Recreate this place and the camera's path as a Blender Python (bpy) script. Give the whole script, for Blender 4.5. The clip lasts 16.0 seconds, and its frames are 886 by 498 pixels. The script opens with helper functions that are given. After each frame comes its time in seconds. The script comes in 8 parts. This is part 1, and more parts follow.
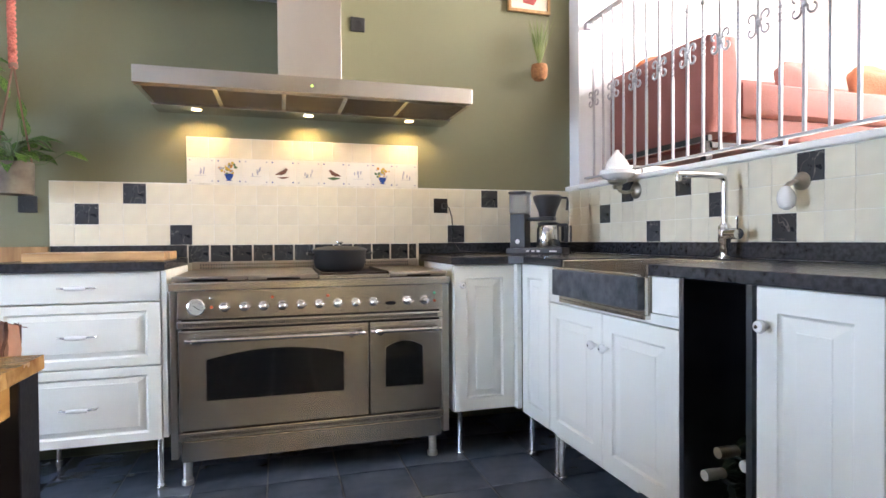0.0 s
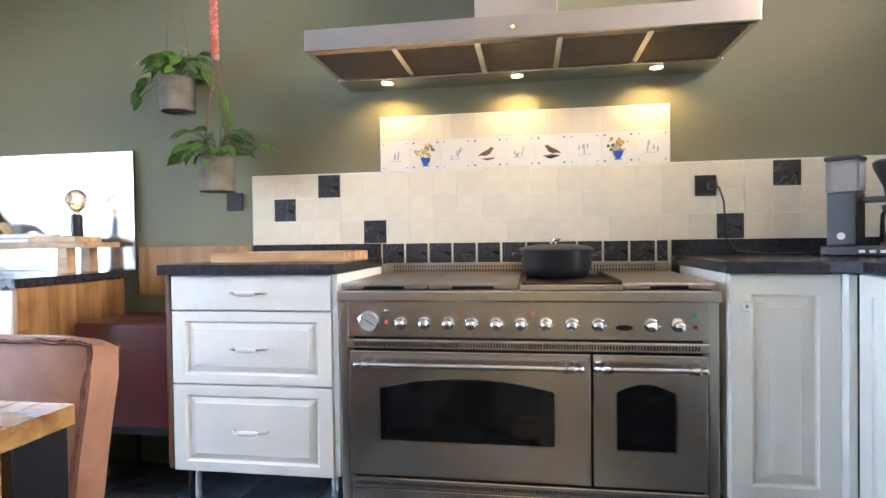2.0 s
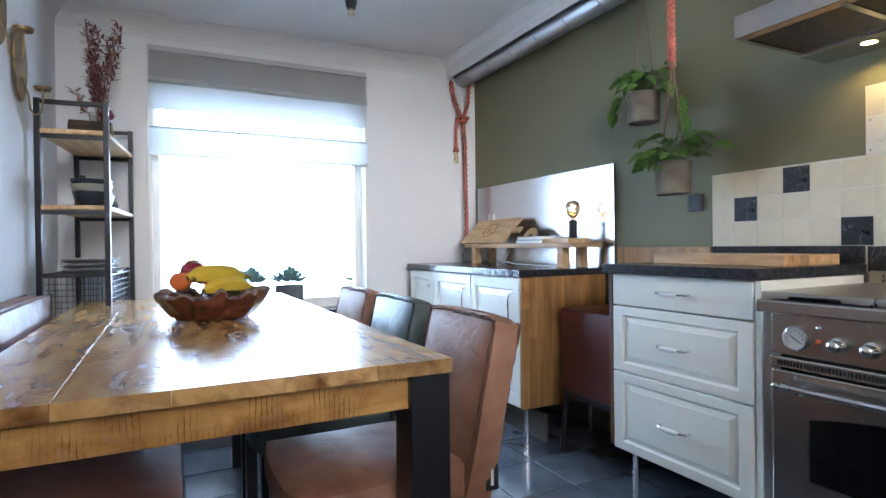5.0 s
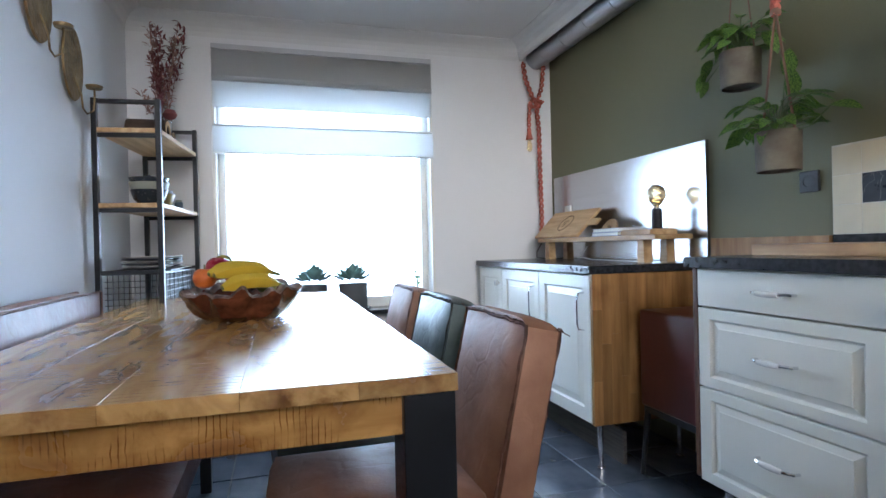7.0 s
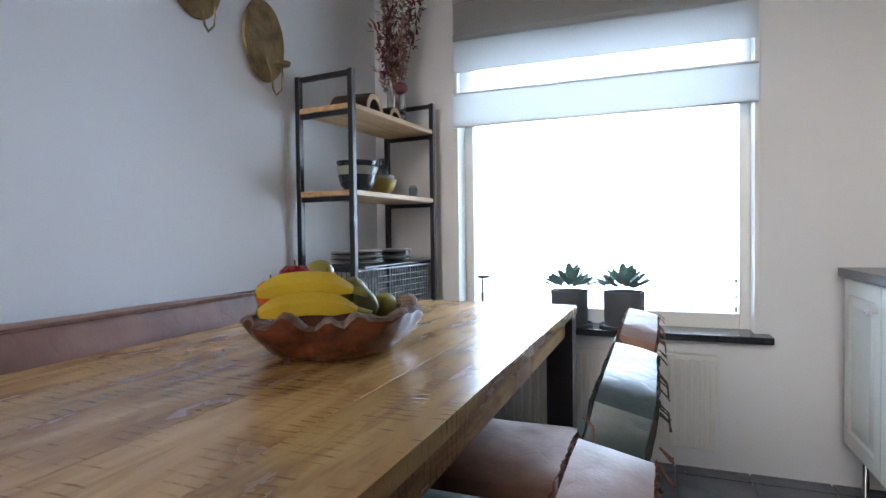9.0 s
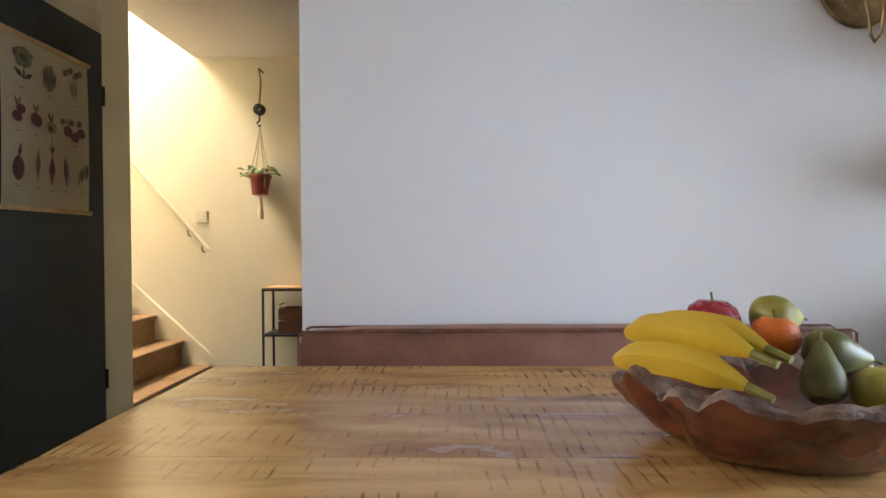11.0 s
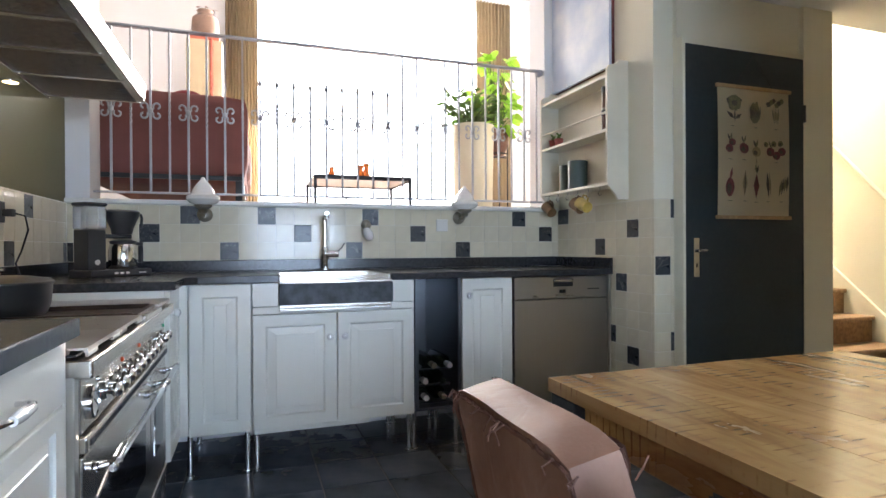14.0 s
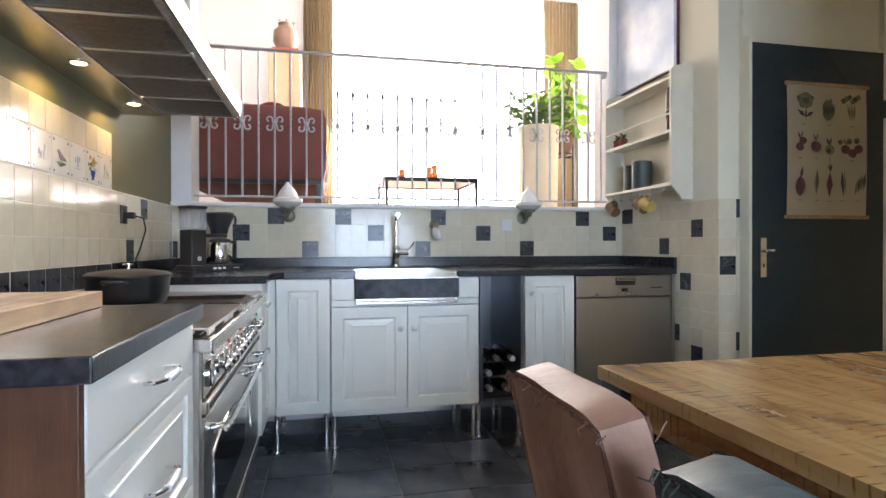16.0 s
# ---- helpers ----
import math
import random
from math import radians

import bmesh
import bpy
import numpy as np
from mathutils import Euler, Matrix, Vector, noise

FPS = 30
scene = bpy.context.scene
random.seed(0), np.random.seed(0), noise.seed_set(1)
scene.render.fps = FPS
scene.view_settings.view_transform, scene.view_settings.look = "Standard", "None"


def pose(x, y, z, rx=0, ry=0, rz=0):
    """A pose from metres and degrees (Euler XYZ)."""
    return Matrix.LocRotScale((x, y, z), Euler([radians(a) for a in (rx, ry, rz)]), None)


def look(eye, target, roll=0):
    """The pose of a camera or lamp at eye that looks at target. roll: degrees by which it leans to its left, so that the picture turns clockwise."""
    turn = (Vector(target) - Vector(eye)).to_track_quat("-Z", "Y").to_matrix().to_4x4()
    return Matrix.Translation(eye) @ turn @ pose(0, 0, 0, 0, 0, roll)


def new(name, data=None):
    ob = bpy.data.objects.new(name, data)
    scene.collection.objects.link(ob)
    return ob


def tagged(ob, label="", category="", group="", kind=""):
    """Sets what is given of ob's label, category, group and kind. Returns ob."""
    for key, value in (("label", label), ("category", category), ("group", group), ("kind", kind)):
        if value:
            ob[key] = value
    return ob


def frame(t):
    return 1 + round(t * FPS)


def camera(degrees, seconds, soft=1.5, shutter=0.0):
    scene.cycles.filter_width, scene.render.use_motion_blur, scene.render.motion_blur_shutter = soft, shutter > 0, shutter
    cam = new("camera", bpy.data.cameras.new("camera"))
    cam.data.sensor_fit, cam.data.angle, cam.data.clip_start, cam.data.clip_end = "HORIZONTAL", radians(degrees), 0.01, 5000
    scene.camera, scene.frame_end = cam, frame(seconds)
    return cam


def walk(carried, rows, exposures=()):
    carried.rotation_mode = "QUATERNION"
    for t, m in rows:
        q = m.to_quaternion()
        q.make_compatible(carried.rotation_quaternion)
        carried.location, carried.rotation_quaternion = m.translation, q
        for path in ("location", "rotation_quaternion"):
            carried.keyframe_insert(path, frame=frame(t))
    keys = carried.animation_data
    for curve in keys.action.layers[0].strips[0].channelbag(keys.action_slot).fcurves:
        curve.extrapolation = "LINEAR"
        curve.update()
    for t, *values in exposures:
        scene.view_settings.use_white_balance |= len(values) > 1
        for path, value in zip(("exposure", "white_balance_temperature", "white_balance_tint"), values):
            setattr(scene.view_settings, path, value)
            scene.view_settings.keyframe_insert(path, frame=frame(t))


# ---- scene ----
cam = camera(77.3, 16.0)
PATH = [
    (0, (-1.759, -3.054, 1.047), (-1.192, -1.136, 1.016), -0.4),
    (0.5, (-1.68, -2.865, 1.037), (-1.15, -0.937, 1.004), -0.5),
    (1, (-1.653, -2.636, 1.066), (-1.267, -0.674, 1.016), -0.3),
    (1.5, (-1.618, -2.456, 1.056), (-1.51, -0.46, 1.014), -0.5),
    (2, (-1.556, -2.336, 1.043), (-1.869, -0.361, 1.011), -0.8),
    (2.5, (-1.448, -2.302, 1.036), (-2.169, -0.436, 1.012), -0.9),
    (3, (-1.312, -2.249, 1.044), (-2.382, -0.56, 1.028), -1.0),
    (3.5, (-1.209, -2.141, 1.044), (-2.57, -0.676, 1.025), -1.1),
    (4, (-1.153, -2.131, 1.041), (-2.722, -0.892, 1.03), -0.8),
    (4.5, (-1.133, -2.162, 1.051), (-2.828, -1.1, 1.041), -0.7),
    (5, (-1.133, -2.145, 1.051), (-2.922, -1.251, 1.038), -0.7),
    (7.5, (-1.471, -1.690, 1.019), (-3.42, -1.241, 1.005), -1.4),
    (8, (-1.712, -1.484, 1.03), (-3.698, -1.251, 1.006), -1.3),
    (10.5, (-2.81, -1.159, 1.108), (-3.288, -3.1, 1.07), -0.5),
    (11, (-2.921, -1.122, 1.1), (-2.864, -3.121, 1.079), -0.4),
    (11.5, (-3.03, -1.018, 1.093), (-2.436, -2.928, 1.077), -0.5),
    (12, (-3.098, -0.967, 1.113), (-2.062, -2.677, 1.089), -0.4),
    (12.5, (-3.186, -0.952, 1.095), (-1.785, -2.379, 1.081), -0.6),
    (13, (-3.284, -0.895, 1.092), (-1.64, -2.034, 1.088), -0.4),
    (13.5, (-3.363, -0.866, 1.097), (-1.568, -1.746, 1.096), -0.3),
    (14, (-3.471, -0.869, 1.102), (-1.582, -1.524, 1.095), -0.3),
    (14.5, (-3.553, -0.848, 1.105), (-1.626, -1.382, 1.097), -0.2),
    (15, (-3.598, -0.821, 1.098), (-1.657, -1.304, 1.091), -0.1),
    (15.5, (-3.62, -0.827, 1.1), (-1.67, -1.274, 1.091), -0.1),
    (16, (-3.639, -0.835, 1.105), (-1.684, -1.256, 1.093), -0.1),
]
EXPOSURES = [(0.0, 1.12, 6700, 18), (1.5, 1.2, 6650, 19), (3.0, 0.92, 6250, 16), (4.0, 0.6, 6200, 14), (5.0, 0.3, 6050, 12), (7.5, -0.15, 6150, 12), (8.2, -0.37, 6150, 12),
             (10.3, 0.08, 7600, 17), (11.5, 0.21, 7550, 17), (12.5, 0.10, 6900, 15), (13.5, 0.09, 6600, 14), (14.5, 0.40, 6750, 15), (16.0, 0.42, 6800, 15)]
walk(cam, [(t, look(eye, target, roll)) for t, eye, target, roll in PATH], EXPOSURES)

# ---- light ----
world = bpy.data.worlds.new("world")
scene.world = world
world.use_nodes = True
wn, wl = world.node_tree.nodes, world.node_tree.links
sky = wn.new("ShaderNodeTexSky")
sky.sky_type, sky.sun_disc = "NISHITA", False
sky.sun_elevation, sky.sun_rotation = radians(38), radians(120)
wl.new(sky.outputs["Color"], wn["Background"].inputs["Color"])
wn["Background"].inputs["Strength"].default_value = 0.12
sun_data = bpy.data.lights.new("sun", "SUN")
sun_data.energy, sun_data.angle, sun_data.color = 3.0, radians(0.5), (1, 0.95, 0.86)
sun = new("sun", sun_data)
sun.matrix_world = look((6, 1, 8), (2.6, -1.0, 1.4))


def area_lamp(name, eye, target, w, h, watts, color, spread=180):
    d = bpy.data.lights.new(name, "AREA")
    d.shape, d.size, d.size_y, d.energy, d.color = "RECTANGLE", w, h, watts, color
    d.spread = radians(spread)
    ob = new(name, d)
    ob.matrix_world = look(eye, target)
    return ob


# the sky's light in the openings: west window, the living room's window
area_lamp("window_light_west", (-5.32, -1.53, 1.55), (0, -1.53, 1.0), 1.3, 1.8, 51, (0.51, 0.71, 1.0), 125)
area_lamp("window_light_living", (4.7, -2.3, 3.0), (0, -2.0, 1.6), 3.6, 2.8, 540, (1.0, 0.955, 0.89))
# added warm lamp under the stairwell ceiling, brightens hall and stairs without a visible source
area_lamp("stairwell_fill_light", (0.6, -4.75, 4.4), (-0.6, -4.75, 1.0), 0.9, 1.2, 370, (1.0, 0.94, 0.83))

# ---- materials ----
MATS = {}


def mat(name, col, rough=0.5, metal=0.0, var=0.12, scale=6.0, bump=0.08, bscale=70.0, stretch=(1, 1, 1), rand=0.0,
        coat=0.0, rvar=0.1, col2=None, emit=0.0, trans=0.0, detail=4.0, space="Object", sheen=0.0):
    if name in MATS:
        return MATS[name]
    m = bpy.data.materials.new(name)
    m.use_nodes = True
    n, l = m.node_tree.nodes, m.node_tree.links
    b = n["Principled BSDF"]
    tc, mp = n.new("ShaderNodeTexCoord"), n.new("ShaderNodeMapping")
    mp.inputs["Scale"].default_value = stretch
    l.new(tc.outputs[space], mp.inputs["Vector"])
    n1, n2 = n.new("ShaderNodeTexNoise"), n.new("ShaderNodeTexNoise")
    for q, s in ((n1, scale), (n2, bscale)):
        q.inputs["Scale"].default_value, q.inputs["Detail"].default_value = s, detail
        l.new(mp.outputs["Vector"], q.inputs["Vector"])
    ramp = n.new("ShaderNodeValToRGB")
    c2 = col2 or tuple(min(1, c * (1 + var)) for c in col)
    c1 = col if col2 else tuple(c * (1 - var) for c in col)
    ramp.color_ramp.elements[0].color, ramp.color_ramp.elements[1].color = (*c1, 1), (*c2, 1)
    ramp.color_ramp.elements[0].position, ramp.color_ramp.elements[1].position = 0.32, 0.68
    l.new(n1.outputs["Fac"], ramp.inputs["Fac"])
    out = ramp.outputs["Color"]
    if rand:
        oi, hs, mr = n.new("ShaderNodeObjectInfo"), n.new("ShaderNodeHueSaturation"), n.new("ShaderNodeMapRange")
        mr.inputs["To Min"].default_value, mr.inputs["To Max"].default_value = 1 - rand, 1 + rand
        l.new(oi.outputs["Random"], mr.inputs["Value"])
        l.new(mr.outputs["Result"], hs.inputs["Value"])
        l.new(out, hs.inputs["Color"])
        out = hs.outputs["Color"]
    l.new(out, b.inputs["Base Color"])
    rr = n.new("ShaderNodeMapRange")
    rr.inputs["To Min"].default_value, rr.inputs["To Max"].default_value = max(0.02, rough - rvar), min(1, rough + rvar)
    l.new(n2.outputs["Fac"], rr.inputs["Value"])
    l.new(rr.outputs["Result"], b.inputs["Roughness"])
    b.inputs["Metallic"].default_value = metal
    b.inputs["Coat Weight"].default_value = coat
    b.inputs["Sheen Weight"].default_value = sheen
    b.inputs["Transmission Weight"].default_value = trans
    if emit:
        l.new(out, b.inputs["Emission Color"])
        b.inputs["Emission Strength"].default_value = emit
    if bump:
        bp = n.new("ShaderNodeBump")
        bp.inputs["Strength"].default_value, bp.inputs["Distance"].default_value = bump, 0.01
        l.new(n2.outputs["Fac"], bp.inputs["Height"])
        l.new(bp.outputs["Normal"], b.inputs["Normal"])
    MATS[name] = m
    return m


def wood(name, dark, light, rough=0.35, grain=(2, 30, 30), scale=1.6, bump=0.12, coat=0.0, rand=0.0, saw=0.0, sawdir=0):
    """Planed or rough-sawn wood: long grain, figure, and cross saw marks where saw is over 0."""
    if name in MATS:
        return MATS[name]
    m = mat(name, dark, rough, 0, 0.2, scale, bump, 14, grain, rand, coat, 0.08, light, detail=8)
    n, l = m.node_tree.nodes, m.node_tree.links
    b = n["Principled BSDF"]
    src = b.inputs["Base Color"].links[0].from_socket
    tc = n.new("ShaderNodeTexCoord")
    blot = n.new("ShaderNodeTexNoise")
    blot.inputs["Scale"].default_value, blot.inputs["Detail"].default_value = 4.2, 7
    l.new(tc.outputs["Object"], blot.inputs["Vector"])
    fac = n.new("ShaderNodeMapRange")
    fac.inputs["From Min"].default_value, fac.inputs["From Max"].default_value = 0.52, 0.75
    fac.inputs["To Max"].default_value = 0.75
    l.new(blot.outputs["Fac"], fac.inputs["Value"])
    mix = n.new("ShaderNodeMix")
    mix.data_type, mix.blend_type = "RGBA", "MULTIPLY"
    l.new(fac.outputs["Result"], mix.inputs["Factor"])
    l.new(src, mix.inputs["A"])
    mix.inputs["B"].default_value = (0.40, 0.27, 0.19, 1)
    out = mix.outputs["Result"]
    if saw:
        mp, nz, rg = n.new("ShaderNodeMapping"), n.new("ShaderNodeTexNoise"), n.new("ShaderNodeMapRange")
        mp.inputs["Scale"].default_value = ((150, 24, 24), (7, 150, 7), (7, 7, 150))[sawdir]
        l.new(tc.outputs["Object"], mp.inputs["Vector"])
        l.new(mp.outputs["Vector"], nz.inputs["Vector"])
        nz.inputs["Scale"].default_value, nz.inputs["Detail"].default_value = 1.0, 3
        rg.inputs["From Min"].default_value, rg.inputs["From Max"].default_value = 0.5, 0.62
        rg.inputs["To Max"].default_value = saw
        l.new(nz.outputs["Fac"], rg.inputs["Value"])
        sparse = n.new("ShaderNodeMath")
        sparse.operation = "MULTIPLY"
        patch = n.new("ShaderNodeMapRange")
        patch.inputs["From Min"].default_value, patch.inputs["From Max"].default_value = 0.34, 0.58
        l.new(blot.outputs["Fac"], patch.inputs["Value"])
        l.new(rg.outputs["Result"], sparse.inputs[0])
        l.new(patch.outputs["Result"], sparse.inputs[1])
        mix2 = n.new("ShaderNodeMix")
        mix2.data_type, mix2.blend_type = "RGBA", "MULTIPLY"
        l.new(sparse.outputs["Value"], mix2.inputs["Factor"])
        l.new(out, mix2.inputs["A"])
        mix2.inputs["B"].default_value = (0.3, 0.2, 0.12, 1)
        out = mix2.outputs["Result"]
    l.new(out, b.inputs["Base Color"])
    return m


def sawn_top(name, dark, light, across=0, period=0.023, lines=0.85, stain=0.85):
    """Oiled rough-sawn planks: long grain, dark stains, patches of fine cross saw cuts with a little relief."""
    m = bpy.data.materials.new(name)
    m.use_nodes = True
    n, l = m.node_tree.nodes, m.node_tree.links
    b = n["Principled BSDF"]
    tc, oi, off = n.new("ShaderNodeTexCoord"), n.new("ShaderNodeObjectInfo"), n.new("ShaderNodeVectorMath")
    off.operation = "MULTIPLY_ADD"
    l.new(oi.outputs["Random"], off.inputs[0])
    off.inputs[1].default_value = (3.1, 0.7, 1.3)
    l.new(tc.outputs["Object"], off.inputs[2])

    def noise_of(stretch, scale, detail, rough=0.55, dist=0.0):
        mp, z = n.new("ShaderNodeMapping"), n.new("ShaderNodeTexNoise")
        mp.inputs["Scale"].default_value = stretch
        l.new(off.outputs["Vector"], mp.inputs["Vector"])
        l.new(mp.outputs["Vector"], z.inputs["Vector"])
        z.inputs["Scale"].default_value, z.inputs["Detail"].default_value = scale, detail
        z.inputs["Roughness"].default_value, z.inputs["Distortion"].default_value = rough, dist
        return z.outputs["Fac"]

    def span(v, a, c, lo=0.0, hi=1.0):
        r = n.new("ShaderNodeMapRange")
        r.inputs["From Min"].default_value, r.inputs["From Max"].default_value = a, c
        r.inputs["To Min"].default_value, r.inputs["To Max"].default_value = lo, hi
        l.new(v, r.inputs["Value"])
        return r.outputs["Result"]

    def times(u, v):
        t = n.new("ShaderNodeMath")
        t.operation = "MULTIPLY"
        l.new(u, t.inputs[0]), l.new(v, t.inputs[1])
        return t.outputs["Value"]

    def darker(src, fac, tint):
        x = n.new("ShaderNodeMix")
        x.data_type, x.blend_type = "RGBA", "MULTIPLY"
        l.new(fac, x.inputs["Factor"]), l.new(src, x.inputs["A"])
        x.inputs["B"].default_value = (*tint, 1)
        return x.outputs["Result"]

    along = [5.0, 5.0, 5.0]
    along[0 if across == 0 else 1] = 0.9
    grain = noise_of(tuple(along), 2.6, 5, 0.5, 1.2)
    ramp = n.new("ShaderNodeValToRGB")
    ramp.color_ramp.elements[0].color, ramp.color_ramp.elements[1].color = (*dark, 1), (*light, 1)
    ramp.color_ramp.elements[0].position, ramp.color_ramp.elements[1].position = 0.22, 0.78
    l.new(grain, ramp.inputs["Fac"])
    fine = noise_of(tuple(9.0 if c > 1 else 3.2 for c in along), 4.0, 7, 0.7, 1.5)
    col = darker(ramp.outputs["Color"], span(fine, 0.56, 0.74, 0.0, 0.22), (0.62, 0.50, 0.40))
    blot = noise_of((1.1, 3.6, 3.6), 2.0, 5, 0.6, 0.5)
    col = darker(col, span(blot, 0.47, 0.65, 0.0, stain), (0.36, 0.21, 0.11))
    wave = n.new("ShaderNodeTexWave")
    wave.bands_direction = "XY"[across]
    wave.inputs["Scale"].default_value = math.pi / (10 * period)
    wave.inputs["Distortion"].default_value, wave.inputs["Detail"].default_value = 2.4, 2.0
    wave.inputs["Detail Scale"].default_value = 0.8
    l.new(off.outputs["Vector"], wave.inputs["Vector"])
    cut = span(wave.outputs["Fac"], 0.86, 0.97)
    patch = span(noise_of((1.6, 5.0, 5.0), 2.0, 5, 0.6, 0.3), 0.46, 0.56)
    worn = span(noise_of((16, 3.5, 3.5), 3.0, 2, 0.5), 0.40, 0.52)
    cut = times(times(cut, patch), worn)
    col = darker(col, span(cut, 0.0, 1.0, 0.0, lines), (0.40, 0.28, 0.19))
    hue, mr = n.new("ShaderNodeHueSaturation"), n.new("ShaderNodeMapRange")
    mr.inputs["To Min"].default_value, mr.inputs["To Max"].default_value = 0.84, 1.18
    l.new(oi.outputs["Random"], mr.inputs["Value"])
    l.new(mr.outputs["Result"], hue.inputs["Value"])
    l.new(col, hue.inputs["Color"])
    l.new(hue.outputs["Color"], b.inputs["Base Color"])
    l.new(span(blot, 0.3, 0.7, 0.19, 0.30), b.inputs["Roughness"])
    b.inputs["Coat Weight"].default_value, b.inputs["Coat Roughness"].default_value = 0.15, 0.16
    bp = n.new("ShaderNodeBump")
    bp.inputs["Strength"].default_value, bp.inputs["Distance"].default_value = 0.10, 0.002
    l.new(span(cut, 0.0, 1.0, 1.0, 0.0), bp.inputs["Height"])
    l.new(bp.outputs["Normal"], b.inputs["Normal"])
    MATS[name] = m
    return m


M_GREEN = mat("sage_wall_paint", (0.172, 0.170, 0.098), 0.7, var=0.05, scale=1.3, bump=0.1, bscale=130, space="Object")
M_WHITE = mat("white_wall_paint", (0.76, 0.76, 0.77), 0.85, var=0.03, scale=1.0, bump=0.05, bscale=70)
M_CREAM = mat("cream_wall_paint", (0.73, 0.695, 0.56), 0.75, var=0.04, scale=1.2, bump=0.12, bscale=110)
M_CEIL = mat("ceiling_paint", (0.72, 0.72, 0.72), 0.9, var=0.03, scale=0.8, bump=0.06, bscale=90)
M_TRIM = mat("white_gloss_paint", (0.78, 0.77, 0.73), 0.35, var=0.03, bump=0.04, bscale=60)
M_CAB = mat("white_cabinet_foil", (0.77, 0.76, 0.69), 0.30, var=0.012, scale=2, bump=0.012, bscale=9, rvar=0.03, detail=2)
M_TILE = mat("glazed_white_tile", (0.66, 0.605, 0.465), 0.12, var=0.05, scale=9, bump=0.22, bscale=11, rand=0.04, rvar=0.05, coat=0.0, detail=1.5)
M_TILE.node_tree.nodes["Principled BSDF"].inputs["Specular IOR Level"].default_value = 0.32
M_TBLK = mat("black_marble_tile", (0.010, 0.012, 0.016), 0.3, col2=(0.024, 0.028, 0.036), scale=14, bump=0.12, bscale=30, rand=0.3)
tn, tl_ = M_TBLK.node_tree.nodes, M_TBLK.node_tree.links
v_tc, v_oi, v_off, v_nz, v_rng, v_mix = (tn.new("ShaderNode" + k) for k in ("TexCoord", "ObjectInfo", "VectorMath", "TexNoise", "ValToRGB", "Mix"))
v_off.operation = "MULTIPLY_ADD"
v_off.inputs[1].default_value = (7.0, 3.0, 9.0)
tl_.new(v_oi.outputs["Random"], v_off.inputs[0]), tl_.new(v_tc.outputs["Object"], v_off.inputs[2]), tl_.new(v_off.outputs["Vector"], v_nz.inputs["Vector"])
v_nz.inputs["Scale"].default_value, v_nz.inputs["Detail"].default_value, v_nz.inputs["Distortion"].default_value = 9.0, 3.0, 1.4
v_rng.color_ramp.elements[0].position, v_rng.color_ramp.elements[0].color = 0.493, (0, 0, 0, 1)
v_rng.color_ramp.elements[1].position, v_rng.color_ramp.elements[1].color = 0.507, (0, 0, 0, 1)
v_rng.color_ramp.elements.new(0.5).color = (0.55, 0.55, 0.55, 1)
tl_.new(v_nz.outputs["Fac"], v_rng.inputs["Fac"])
v_mix.data_type = "RGBA"
tl_.new(v_rng.outputs["Color"], v_mix.inputs["Factor"])
tl_.new(tn["Principled BSDF"].inputs["Base Color"].links[0].from_socket, v_mix.inputs["A"])
v_mix.inputs["B"].default_value = (0.34, 0.32, 0.28, 1)
tl_.new(v_mix.outputs["Result"], tn["Principled BSDF"].inputs["Base Color"])
M_GROUT = mat("pale_grout", (0.66, 0.63, 0.54), 0.9, var=0.1, scale=30, bump=0.2, bscale=150)
M_DGROUT = mat("dark_grout", (0.10, 0.10, 0.10), 0.9, var=0.15, scale=30, bump=0.2, bscale=150)
# slate with the blue of reflected sky mixed into both tones
M_FLOOR = mat("sky_tinted_slate_tile", (0.060, 0.072, 0.092), 0.20, col2=(0.125, 0.140, 0.166), scale=5, bump=0.16, bscale=9, rand=0.2, rvar=0.08, coat=0.35)
M_STONE = mat("black_granite", (0.014, 0.015, 0.019), 0.22, col2=(0.036, 0.038, 0.045), scale=60, bump=0.05, bscale=60, rvar=0.08)
M_STEEL = mat("brushed_steel", (0.62, 0.575, 0.515), 0.26, 1.0, 0.006, 2.2, 0.0, 6, (1.5, 160, 160), rvar=0.012)
M_STEELV = mat("brushed_steel_upright", (0.62, 0.585, 0.53), 0.28, 1.0, 0.006, 2.2, 0.0, 6, (160, 160, 1.5), rvar=0.012)
M_CHROME = mat("chrome", (0.75, 0.75, 0.76), 0.1, 1.0, 0.03, bump=0.0, rvar=0.04)
M_BLACK = mat("black_satin_metal", (0.009, 0.010, 0.014), 0.36, 0.0, 0.15, bump=0.05, bscale=80)
M_GLASSB = mat("dark_oven_glass", (0.006, 0.006, 0.007), 0.07, var=0.1, bump=0.0, rvar=0.03)
M_MESH = mat("grease_filter_mesh", (0.11, 0.082, 0.062), 0.42, 0.8, 0.5, 120, 0.9, 240)
M_TABLE = sawn_top("mango_wood_top", (0.29, 0.142, 0.048), (0.57, 0.365, 0.150))
M_APRON = sawn_top("mango_wood_apron", (0.30, 0.135, 0.038), (0.54, 0.31, 0.105), 1, 0.011, 0.95, 0.6)
M_OAK = wood("oak_panel", (0.26, 0.13, 0.045), (0.42, 0.24, 0.09), 0.42, (26, 26, 2.4), 1.3, 0.1)
M_OAKX = wood("pale_oak_board", (0.42, 0.25, 0.11), (0.62, 0.42, 0.22), 0.45, (2.4, 26, 26), 1.3, 0.1, 0, 0.1)
